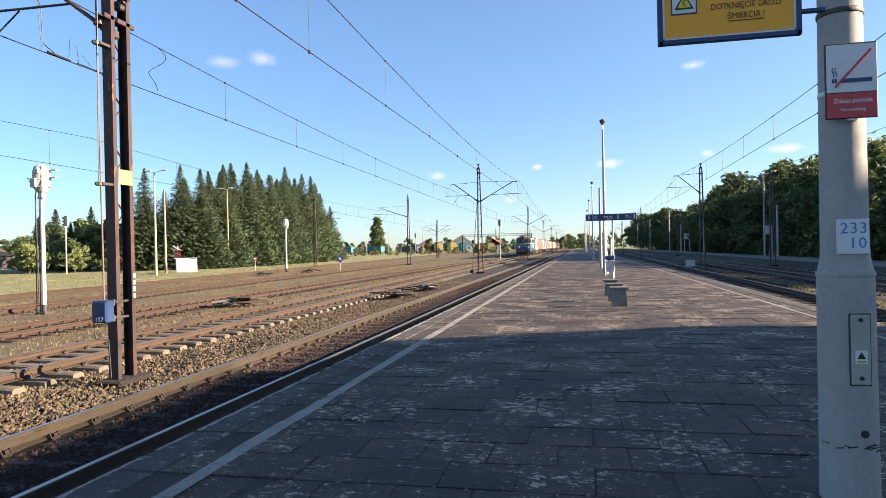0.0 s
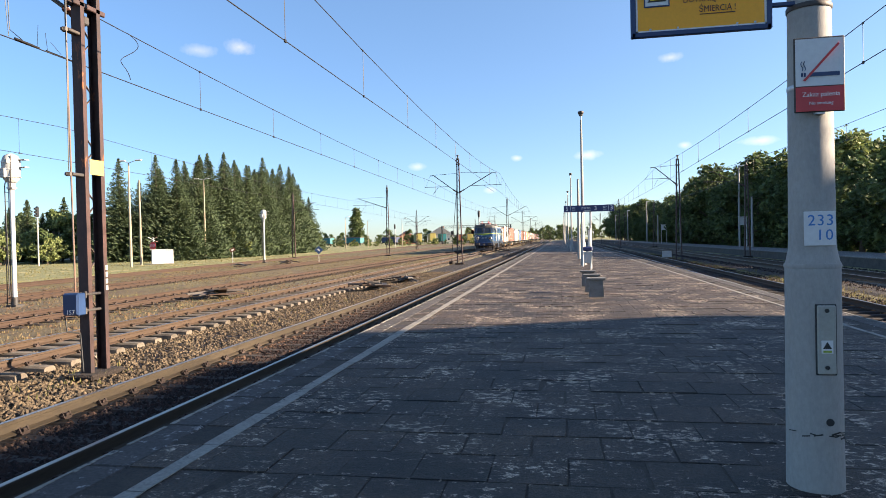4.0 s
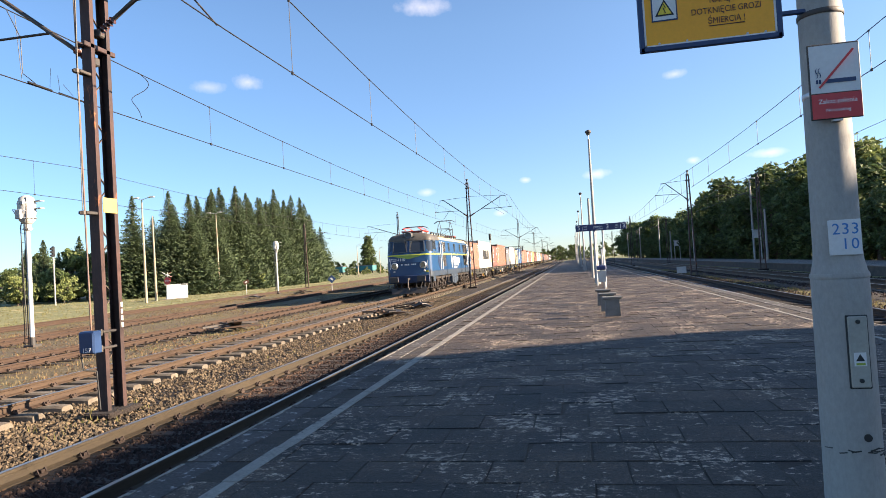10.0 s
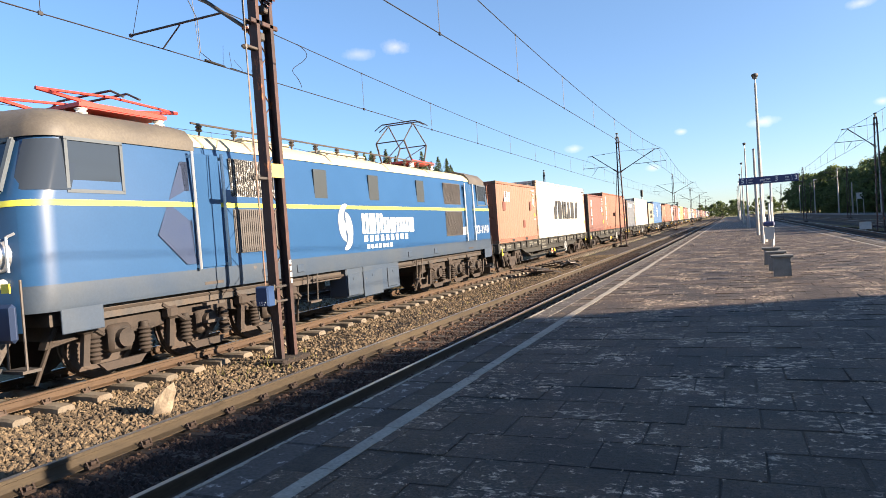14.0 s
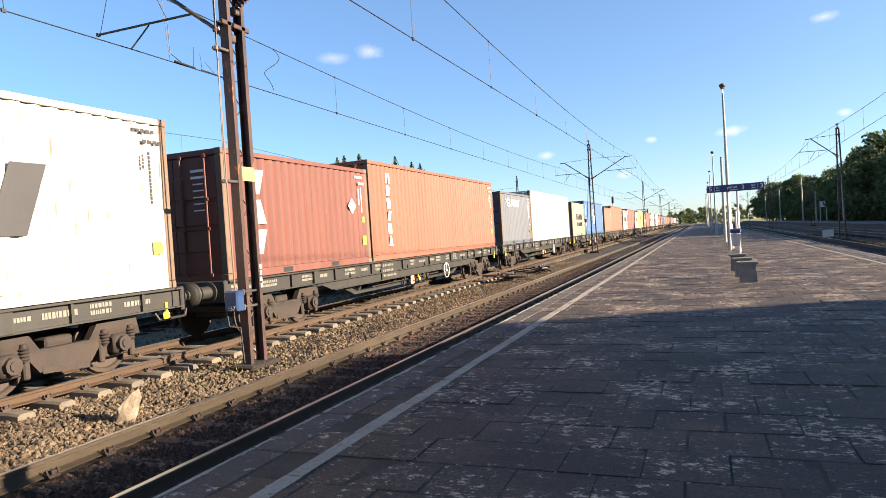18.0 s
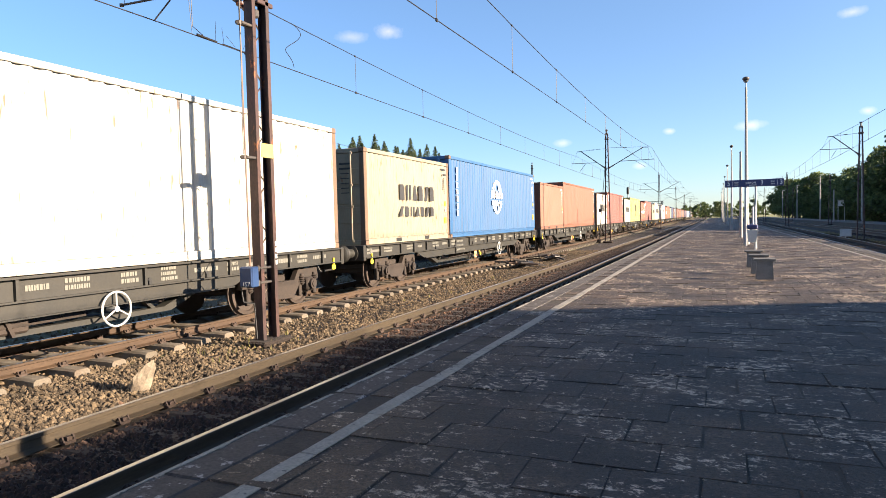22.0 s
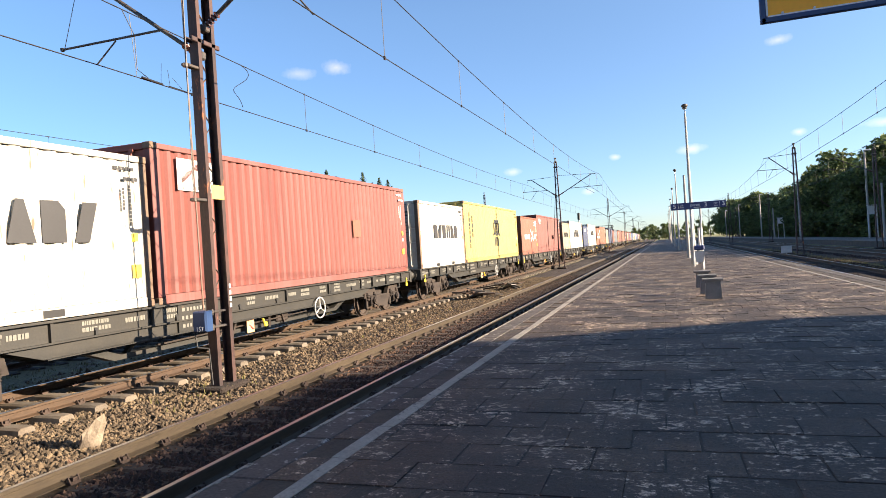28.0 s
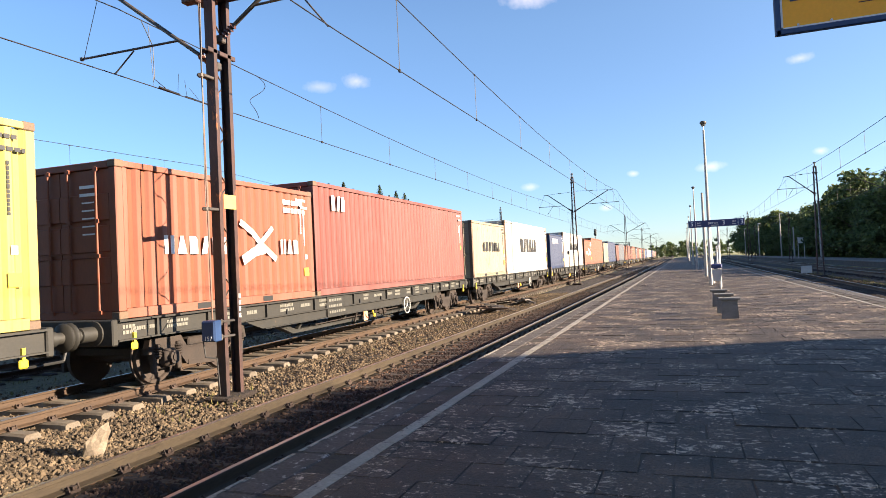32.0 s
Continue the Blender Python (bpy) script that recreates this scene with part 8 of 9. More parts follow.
def woods():
    rng = random.Random(21)
    # spruces on the left
    kinds = [spruce(15.0, 31, "tall dark green spruce at the yard's edge"), spruce(15.0, 32, "slender dark spruce with drooping boughs"), spruce(15.0, 33, "dense spruce with bare lower trunk")]
    lots = [[], [], []]
    line = [(-62.0, 84.0, 14.6), (-63, 90, 12.5), (-57.5, 86.0, 15.0), (-55.5, 88, 15.2), (-61, 92.0, 15.5), (-55.0, 93.0, 15.0), (-57.0, 97.0, 16.2), (-60, 101, 17.0), (-55.5, 102.0, 17.6), (-58.0, 107.0, 17.0), (-56.0, 111.0, 17.6), (-60.0, 115, 18.4), (-56.5, 118.0, 17.8), (-58.5, 123.0, 18.6), (-57.5, 129.0, 17.8), (-61.0, 133, 19), (-59.0, 137.0, 18.6), (-61.0, 144.0, 18.4), (-63.0, 150.0, 17.6), (-65.0, 156.0, 16.4), (-68, 128, 18), (-70, 112, 16), (-66, 100, 15.5), (-69, 140, 18), (-72, 155, 17), (-64.5, 162, 15), (-59, 88.5, 14.0), (-57.2, 91, 13.2), (-58.2, 94.5, 14.8), (-56.6, 99.6, 15.8), (-57.4, 104.6, 16), (-58.4, 113, 16.4), (-57.6, 115.2, 16), (-58, 126, 17), (-59.4, 132.2, 17.2), (-60.5, 140.5, 17), (-62, 147, 16.6), (-59.5, 97, 15.4), (-57, 108.5, 17.2), (-58.8, 120, 17.4), (-60.2, 127, 17.4), (-62.4, 138, 17.8), (-63.8, 154, 16.2), (-61.5, 105, 16.4), (-62, 119, 17.6), (-57.8, 100.8, 16.6), (-59.2, 110.4, 17), (-60.4, 124.4, 18), (-61.2, 130.6, 18)]
    for i, (x, y, h) in enumerate(line):
        lots[i % 3].append((x, y, h / 15.0))
    for k, l in zip(kinds, lots):
        settle(k, l, rng)
    # woods on the right
    kinds = [broadleaf(10, 41, "dense dark green tree behind the far platform", clumps=60), broadleaf(10, 42, "tall leafy tree at the wood's edge", clumps=56, width=0.36), broadleaf(10, 43, "broad leafy tree in deep shade", clumps=64, width=0.5), broadleaf(10, 44, "yellow-green leafy tree catching the light", "leaves_light", clumps=52, width=0.4)]
    lots = [[], [], [], []]
    y = 34.0
    i = 0
    while y < 330:
        h = float(np.interp(y, (34, 60, 78, 116, 150, 190, 300), (6.2, 8.2, 10.2, 11.6, 9.4, 11.0, 13.8)))
        for row, dx in enumerate((0.0, 4.2, 9.0)):
            x = 25.0 + dx + rng.uniform(-1.3, 1.3) + max(0, y - 180) * 0.02
            hh = h * (1 + 0.05 * row) * rng.uniform(0.78, 1.16)
            k = 3 if rng.random() < 0.1 else i % 3
            lots[k].append((x, y + rng.uniform(-1.2, 1.2), hh / 10.0))
            i += 1
        y += 3.3 + 0.012 * y
    for k, l in zip(kinds, lots):
        settle(k, l, rng)
    # undergrowth along the wood's foot
    kinds = [broadleaf(3.0, 51, "dark bush under the trees", clumps=26, width=0.55, name="bush", cat="bush", size=0.2, per=40), broadleaf(3.0, 52, "yellow-green bush at the wood's edge", "leaves_light", clumps=26, width=0.5, name="bush", cat="bush", size=0.2, per=40)]
    lots = [[(23.6 + rng.uniform(-0.5, 0.8), 32 + 4.2 * k + rng.uniform(-1, 1), rng.uniform(0.6, 1.3)) for k in range(44)], [(24.2, 72.0, 1.6), (23.5, 46.0, 1.3), (24.0, 50.5, 1.5)]]
    for k, l in zip(kinds, lots):
        settle(k, l, rng)
    # bushes and hedges on the left
    kinds = [broadleaf(4.0, 61, "round green bush in the dry grass", clumps=34, width=0.5, name="bush", cat="bush", size=0.22, per=44), broadleaf(4.0, 62, "light green flowering bush by the gardens", "leaves_light", clumps=34, width=0.5, name="bush", cat="bush", size=0.22, per=44)]
    lots = [[], []]
    for k in range(30):
        w = radians(150 - k * 1.6)
        lots[1 if k % 3 else 0].append((-118 + k * 2.3 + rng.uniform(-2, 2), 62 + k * 1.2 + rng.uniform(-6, 8), rng.uniform(0.9, 2.0)))
    for k in range(10):
        lots[1 if k % 3 else 0].append((-84 + k * 2.1, 76 + rng.uniform(-2, 5), rng.uniform(0.7, 1.3)))
    for k in range(14):
        q = 0.74 + 0.02 * k
        lots[k % 2].append((-96 * q + rng.uniform(-2, 2), 96 + rng.uniform(-4, 8), rng.uniform(0.7, 1.25)))
    for k in range(9):
        q = 1.02 + 0.03 * k
        lots[1].append((-92 * q, 92 + rng.uniform(-8, 8), rng.uniform(0.2, 0.29)))
    for k in range(26):
        lots[k % 2].append((-92 + k * 2.6, 250 + rng.uniform(-14, 20), rng.uniform(0.5, 0.85)))
    for k, l in zip(kinds, lots):
        settle(k, l, rng)
    kinds = [broadleaf(9.0, 71, "leafy garden tree among the houses", clumps=44, width=0.4), broadleaf(9.0, 72, "green tree behind the yard", clumps=44, width=0.42)]
    lots = [[], []]
    for k in range(16):
        q = 0.86 + 0.03 * k
        lots[k % 2].append((-(158 if q < 1.0 else 168) * q + rng.uniform(-4, 4), (150 if q < 1.0 else 165) + rng.uniform(-6, 10), rng.uniform(0.65, 1.05)))
    for k in range(18):
        lots[k % 2].append((-165 + k * 6 + rng.uniform(-3, 3), 110 + k * 2.5 + rng.uniform(-10, 14), rng.uniform(0.7, 1.15)))
    for k in range(46):
        lots[k % 2].append((-170 + k * 3.9 + rng.uniform(-3, 3), 400 + rng.uniform(-20, 40), rng.uniform(0.6, 1.1)))
    for k in range(20):
        lots[k % 2].append((-30 + k * 4.6 + rng.uniform(-3, 3), 560 + rng.uniform(-40, 40), rng.uniform(0.9, 1.5)))
    for k, l in zip(kinds, lots):
        settle(k, l, rng)
    s = spruce(9.0, 35, "small dark spruce in a garden")
    settle(s, [(-113, 118, 1.2), (-99, 117, 1.35), (-88, 92, 1.0), (-150, 140, 1.3), (-80, 90, 0.9), (-92, 100, 1.2)], rng)
    # poplar
    p = broadleaf(16.0, 81, "tall narrow poplar far across the yard", clumps=80, width=0.16, size=0.5, per=40)
    settle(p, [(-128, 402, 1.45)], rng)


woods()


def tufts():
    """Grass and weeds: between the right-hand tracks, on the yard and along the field's edge."""
    rng = random.Random(77)
    g = Geo()

    def tuft(x, y, z, h, n):
        for _ in range(n):
            a = rng.uniform(0, 6.283)
            d = Vector((math.cos(a), math.sin(a), 0))
            s = Vector((-d.y, d.x, 0)) * max(h * 0.06, 0.008)
            o = Vector((x + rng.uniform(-0.1, 0.1), y + rng.uniform(-0.1, 0.1), z))
            t = o + d * h * rng.uniform(0.1, 0.5) + Vector((0, 0, h * rng.uniform(0.6, 1.1)))
            g.add([tuple(o - s), tuple(o + s), tuple(t)], [(0, 1, 2)])
    for _ in range(1500):
        y = 14 + 66 * rng.random() ** 1.3
        tuft(track_r1(y) + 2.4 + rng.gauss(0, 0.55), y, -0.6, rng.uniform(0.06, 0.2), 7)
    for _ in range(260):
        y = rng.uniform(12, 45)
        tuft(EDGE_R + rng.uniform(0.02, 0.25), y, -0.5, rng.uniform(0.12, 0.3), 6)
    for _ in range(9000):
        y = 9 + 90 * rng.random() ** 1.1
        x = rng.uniform(-36, -12.2)
        if min(abs(x - f(y)) for f in (track3, track4)) < 1.0 or noise.noise(Vector((x * 0.2, y * 0.1, 9))) < -0.05 - 0.25 * (y > 30):
            continue
        tuft(x, y, -0.58, rng.uniform(0.04, 0.13), 5)
    for _ in range(7000):
        x = rng.uniform(-110, -30)
        y = rng.uniform(30, 100)
        if y < 20 - x * 0.6 - 18:
            continue
        tuft(x, y, -0.6, rng.uniform(0.07, 0.2), 6)
    for _ in range(24):
        y = 7 + 20 * rng.random()
        tuft(-7.2 + rng.gauss(0, 0.3), y if rng.random() < 0.5 else 9.2 + rng.gauss(0, 0.5), -0.5, rng.uniform(0.05, 0.14), 5)
    # trodden dry grass matted over the yard
    green, g = g, Geo()
    for _ in range(17000):
        y = 7 + 75 * rng.random() ** 1.25
        x = rng.uniform(-33, -11.9)
        if min(abs(abs(x - f(y)) - 0.7525) for f in (track3, track4)) < 0.12 or noise.noise(Vector((x * 0.35, y * 0.2, 5))) < -0.12:
            continue
        tuft(x, y, -0.58, rng.uniform(0.05, 0.13), 4)
    tagged(part("dry_grass", g, M["dry_grass"]), "matted straw-coloured dry grass between the yard tracks", "grass", kind="stuff")
    g = green
    tagged(part("grass_tufts", g, M["grass"]), "dry grass tufts and weeds along the tracks", "grass", kind="stuff")


tufts()


def boulder():
    bm = bmesh.new()
    bmesh.ops.create_icosphere(bm, subdivisions=2, radius=1.1)
    # broken faces: cut the lump flat along a few planes
    rng = random.Random(9)
    cuts = [(Vector((rng.gauss(0, 1), rng.gauss(0, 1), rng.gauss(0, 0.8))).normalized(), rng.uniform(0.55, 0.85)) for _ in range(9)]
    for v in bm.verts:
        p = v.co.copy()
        for d, far in cuts:
            k = p.dot(d)
            if k > far:
                p -= d * (k - far)
        p *= 1 + 0.3 * noise.noise(p * 1.6) + 0.1 * noise.noise(p * 6)
        v.co = Vector((p.x * 0.15, p.y * 0.14, p.z * 0.22 + 0.05 * p.x))
    me = bpy.data.meshes.new("boulder")
    bm.to_mesh(me)
    bm.free()
    me.materials.append(material("boulder_stone", (0.22, 0.18, 0.13), 0.9, second=(0.13, 0.1, 0.07), scale=6, fine=30, grain=0.3, bump=0.5, spots=(0.2, 0.16, 0.12), spot_scale=9, spot_at=0.62))
    ob = new("boulder", me)
    ob.matrix_basis = pose(-6.72, 6.02, -0.38, 0, 8, 35)
    tagged(ob, "pale angular stone lying on the ballast", "stone")


boulder()


def scrap_heap(x, y, seed, label):
    rng = random.Random(seed)
    th = thing("scrap_heap", label, "debris", at=pose(x, y, -0.55))
    for k in range(9):
        a = rng.uniform(0, 6.28)
        l = rng.uniform(0.3, 0.8)
        c = Vector((rng.uniform(-0.6, 0.6), rng.uniform(-0.5, 0.5), rng.uniform(0.05, 0.3)))
        d = Vector((math.cos(a), math.sin(a), rng.uniform(-0.25, 0.25))) * l
        part("scrap_bar" if k % 2 else "scrap_plate", Geo().bar(c - d, c + d, 0.08 if k % 2 else 0.3, 0.07 if k % 2 else 0.05), M["steel_dark"] if k % 3 else M["old_rail"], th)
    return th


scrap_heap(-13.0, 23.6, 1, "dark scrap heap of old track parts in dry grass")
scrap_heap(-7.6, 31.0, 2, "low pile of old rail parts on the ballast")
scrap_heap(-7.7, 26.5, 3, "low pile of dark track parts between the rails")
scrap_heap(-29.0, 56.0, 4, "scattered old rail pieces in the yard")
scrap_heap(-27.0, 62.0, 5, "scattered pale debris in the yard")


# ---- yard furniture on the left ----
def light_signal(x, y, top, label, seed=0):
    """Signal post with a rounded white background plate seen from behind."""
    th = thing("railway_signal", label, "signal", at=pose(x, y, -0.55))
    h = top + 0.55
    part("post", Geo().rod((0, 0, 0), (0, 0, h - 0.9), 0.075, 12), M["white_paint"], th, "white signal post", smooth=40)
    part("footing", Geo().rod((0, 0, 0), (0, 0, 0.35), 0.1, 12).box((0, 0, 0.03), (0.4, 0.4, 0.08)), M["steel_dark"], th, smooth=40)
    head = part("signal_head", Geo().turned([(0.16, -0.62), (0.26, -0.5), (0.3, -0.2), (0.3, 0.15), (0.24, 0.33), (0.1, 0.42), (0.01, 0.43)], (0, 0, h - 0.43), n=18), M["signal_grey"], th, "rounded pale signal head", smooth=50)
    for z in (-0.42, -0.16, 0.12):
        part("band", Geo().turned([(0.29, -0.02), (0.315, -0.015), (0.315, 0.015), (0.29, 0.02)], (0, 0, h - 0.43 + z), n=18), M["galvanised"], head)
    part("relay_box", Geo().box((-0.05, -0.3, h - 0.72), (0.24, 0.16, 0.34), 0.02).box((0.08, -0.28, h - 0.3), (0.14, 0.1, 0.16), 0.02), M["signal_grey"], head)
    part("neck", Geo().rod((0, 0, h - 1.3), (0, 0, h - 0.95), 0.13, 12), M["signal_grey"], head, smooth=40)
    part("head_pipe", Geo().rod((0.18, -0.2, h - 0.1), (0.2, -0.24, h - 0.9), 0.02, 6).rod((0.2, -0.24, h - 0.9), (0.05, -0.12, h - 1.3), 0.02, 6), M["steel_dark"], head)
    for z in (-0.05, 0.22):
        part("visor", Geo().box((0.38, 0.12, h - 0.45 + z), (0.35, 0.2, 0.03)), M["grey_paint"], head)
    part("bracket", Geo().rod((-0.1, -0.1, h - 0.55), (-0.52, -0.1, h - 0.5), 0.015, 6).rod((-0.52, -0.1, h - 0.5), (-0.3, -0.1, h - 0.85), 0.015, 6), M["grey_paint"], head)
    for z in (h - 0.95, h - 1.25):
        part("clamp", Geo().box((0, 0, z), (0.26, 0.22, 0.06), 0.01), M["galvanised"], th)
    lad = Geo()
    for s in (-0.0, 0.16):
        lad.rod((-0.28 + s, -0.05, 0), (-0.24 + s, -0.05, h - 1.1), 0.018, 6)
    for k in range(int((h - 1.3) / 0.32)):
        lad.rod((-0.28, -0.05, 0.3 + k * 0.32), (-0.12, -0.05, 0.3 + k * 0.32), 0.01, 5)
    part("ladder", lad, M["steel_dark"], th, "dark narrow ladder")
    part("cable", Geo().rod((-0.1, -0.1, h - 0.7), (-0.2, -0.1, h - 1.2), 0.02, 6).rod((-0.2, -0.1, h - 1.2), (-0.12, -0.1, 0.4), 0.02, 6), M["black_paint"], th)
    return th


light_signal(-19.45, 20.5, 5.0, "white railway signal seen from behind, beside the yard track")
light_signal(-31.55, 66.3, 5.25, "white railway signal on a slim post in the yard")


def dark_signal(x, y, top, label, post="concrete_pole"):
    th = thing("railway_signal", label, "signal", at=pose(x, y, -0.55))
    h = top + 0.55
    part("post", Geo().rod((0, 0, 0), (0, 0, h - 0.5), 0.09, 10), M[post], th, smooth=40)
    b = part("signal_head", Geo().box((0, 0, h - 0.4), (0.45, 0.3, 1.3), 0.12), M["black_paint"], th, "black signal head")
    for z in (0.3, -0.1, -0.5):
        part("visor", Geo().rod((0, -0.14, h - 0.4 + z), (0, -0.4, h - 0.36 + z), 0.13, 10, caps=False), M["black_paint"], b)
    return th


dark_signal(-61.8, 68.7, 6.4, "black signal head on a pale post by the gardens")
dark_signal(-15.0, 123.4, 6.7, "dark signal beside the main line")
dark_signal(-46.0, 180.0, 6.0, "distant dark yard signal")


def yard_lamp(x, y, top, label, heads=(-1,), r=0.14):
    th = thing("street_lamp", label, "street lamp", at=pose(x, y, -0.55))
    h = top + 0.55
    part("shaft", Geo().turned([(r, 0), (r * 0.8, h * 0.5), (r * 0.45, h)], n=12), M["pole_tan"], th, smooth=40)
    for s in heads:
        part("arm", Geo().rod((0, 0, h - 0.05), (s * 0.9, 0, h + 0.2), 0.035, 6), M["galvanised"], th)
        part("lamp_head", Geo().box((s * 1.15, 0, h + 0.2), (0.7, 0.25, 0.14), 0.05), M["grey_paint"], th)
    return th


yard_lamp(-43.0, 59.8, 10.1, "tall tan weathered yard lamp with two arms", (1, -0.6))
yard_lamp(-46.2, 66.0, 9.0, "second tan weathered pole beside the yard lamp", ())
yard_lamp(-52.7, 90.7, 11.4, "pale yard lamp in front of the spruces", (-1, 0.5))
yard_lamp(-86, 72, 5.5, "thin pale pole among the bushes", ())
yard_lamp(-100, 80, 6.5, "leaning pale pole by the gardens", ())
for x, y, t in ((-64, 190, 9.0), (-50, 205, 8.5), (-72, 240, 9.5), (-40, 260, 8.5)):
    yard_lamp(x, y, t, "distant yard lamp with a curved arm", (1,))


def cabinet(x, y):
    th = thing("relay_cabinet", "white trackside relay cabinet with grey end", "cabinet", at=pose(x, y, -0.55, 0, 0, 38))
    part("body", Geo().box((0, 0, 0.85), (1.5, 1.0, 1.6), 0.03), M["white_paint"], th)
    part("annex", Geo().box((1.15, 0.1, 0.82), (0.8, 0.9, 1.55), 0.03), M["grey_paint"], th, "grey side unit")
    part("roof", Geo().box((0.3, 0, 1.68), (2.5, 1.1, 0.06), 0.01), M["grey_paint"], th)
    part("plinth", Geo().box((0.3, 0, 0.03), (2.5, 1.05, 0.1)), M["edge_concrete"], th)
    part("door", Geo().box((0, -0.51, 0.85), (1.2, 0.02, 1.4), 0.004), M["white_paint"], th)
    part("handle", Geo().box((0.45, -0.53, 0.9), (0.04, 0.03, 0.15)), M["steel_dark"], th)


cabinet(-45.9, 68.8)


def crossing_sign(x, y):
    th = thing("stop_sign", "red stop sign below a white and red saltire cross", "sign", at=pose(x, y, -0.55))
    part("post", Geo().rod((0, 0, 0), (0, 0, 3.2), 0.05, 8), M["grey_paint"], th)
    o = [(0.5 * math.cos(radians(22.5 + 45 * i)), 0, 2.15 + 0.5 * math.sin(radians(22.5 + 45 * i))) for i in range(8)]
    b = part("stop_plate", Geo().add([(a, -0.08, c) for a, _, c in o] + [(a, -0.05, c) for a, _, c in o], [tuple(range(8)), tuple(range(15, 7, -1))] + [(i, i + 8, (i + 1) % 8 + 8, (i + 1) % 8) for i in range(8)]), M["red_paint"], th, "red octagonal stop plate")
    words("STOP", 0.32, WHITE_MARK, facing_y(0, -0.09, 2.15), b, depth=0.002)
    for a in (-1, 1):
        part("saltire_arm", Geo().bar((-0.7, -0.06, 2.9 - a * 0.3), (0.7, -0.06, 2.9 + a * 0.3), 0.02, 0.16, (0, 1, 0)), M["white_paint"], th)
        part("saltire_tip", Geo().bar((0.35, -0.08, 2.9 + a * 0.15), (0.7, -0.08, 2.9 + a * 0.3), 0.02, 0.16, (0, 1, 0)), M["red_paint"], th)
    th.matrix_basis = th.matrix_basis @ pose(0, 0, 0, 0, 0, -8)


crossing_sign(-48.4, 71.5)


def small_board(x, y, h, label, mat, turn, size=0.6):
    th = thing("trackside_board", label, "sign", at=pose(x, y, -0.55, 0, 0, turn))
    part("post", Geo().rod((0, 0, 0), (0, 0, h), 0.03, 6), M["grey_paint"], th)
    tilt = pose(0, 0, h, 0, 45 if mat == "sign_blue" else -25 if mat == "brown_ink" else 0, 0)
    part("plate", Geo().box((0, -0.04, 0), (size, 0.02, size * (1.0 if mat == "sign_blue" else 0.7)), 0.004), M[mat], th, at=tilt)
    part("plate_mark", Geo().box((0, -0.055, 0), (size * 0.5, 0.01, size * 0.25)), M["grey_paint"], th, at=tilt)
    return th


small_board(-34.6, 65.0, 1.5, "tilted dark red trackside board", "brown_ink", 20, 0.55)
small_board(-23.5, 61.5, 1.35, "blue diamond shunting board on a short post", "sign_blue", 15, 0.6)
small_board(8.75, 56.2, 0.5, "small white trackside marker", "grey_paint", 0, 0.75)


# ---- far platform on the right ----
for x, y, t in ((21.0, 82.0, 9.4), (20.3, 74.3, 5.4), (18.35, 105.0, 8.2), (17.8, 124.5, 5.2), (18.9, 148.5, 8.8), (19.0, 190.0, 8.5), (19.0, 230.0, 8.5)):
    th = plain_post(x, y, t, 0.13, "pale concrete lamp pole on the opposite platform", "concrete_pole", "lamp_pole", "street lamp")
    if t > 6:
        part("lamp_head", Geo().box((0.25, 0, t + 0.1), (0.7, 0.22, 0.13), 0.05), M["grey_paint"], th)


def notice_board(x, y, w, label):
    th = thing("notice_board", label, "notice board", at=pose(x, y, 0))
    for s in (-1, 1):
        part("leg", Geo().box((s * w / 2, 0, 1.7), (0.1, 0.1, 3.4), 0.01), M["grey_paint"], th)
    part("panel", Geo().box((0, 0, 2.9), (w, 0.08, 0.9), 0.01), M["white_paint"], th)
    part("roof", Geo().box((0, 0, 3.42), (w + 0.2, 0.3, 0.07), 0.01), M["grey_paint"], th)


notice_board(18.6, 122.8, 0.9, "white framed station board on the opposite platform")
notice_board(20.6, 79.0, 0.8, "grey framed timetable case on the opposite platform")


def far_bench(x, y):
    th = thing("bench", "grey metal bench with a backrest on the opposite platform", "bench", at=pose(x, y, 0, 0, 0, 90))
    for dx in (-0.8, 0.8):
        part("leg", Geo().bar((dx, -0.22, 0), (dx, -0.1, 0.45), 0.05, 0.05).bar((dx, 0.25, 0), (dx, 0.1, 0.45), 0.05, 0.05).bar((dx, 0.18, 0.4), (dx, 0.32, 0.9), 0.05, 0.05), M["steel_dark"], th)
    for k in range(4):
        part("seat_slat", Geo().box((0, -0.18 + k * 0.11, 0.46), (1.9, 0.09, 0.03), 0.005), M["steel_dark"], th)
    for k in range(3):
        part("back_slat", Geo().box((0, 0.22 + k * 0.03, 0.6 + k * 0.13), (1.9, 0.03, 0.09), 0.005), M["steel_dark"], th)


far_bench(19.4, 39.5)
far_bench(19.4, 52.0)


# ---- buildings ----
M["plaster"] = material("plaster", (0.78, 0.74, 0.62), 0.85, second=(0.7, 0.65, 0.52), scale=0.8, fine=15, grain=0.06, bump=0.05)
M["roof_tile"] = material("roof_tile", (0.4, 0.2, 0.12), 0.85, second=(0.3, 0.15, 0.1), scale=1.2, fine=8, grain=0.25, bump=0.3)
M["roof_dark"] = material("roof_dark", (0.06, 0.05, 0.05), 0.8, second=(0.09, 0.07, 0.065), scale=1.0, fine=8, grain=0.25, bump=0.3)
M["brick"] = material("brick", (0.32, 0.15, 0.09), 0.85, second=(0.25, 0.12, 0.08), scale=1.0, fine=12, grain=0.2, bump=0.15)


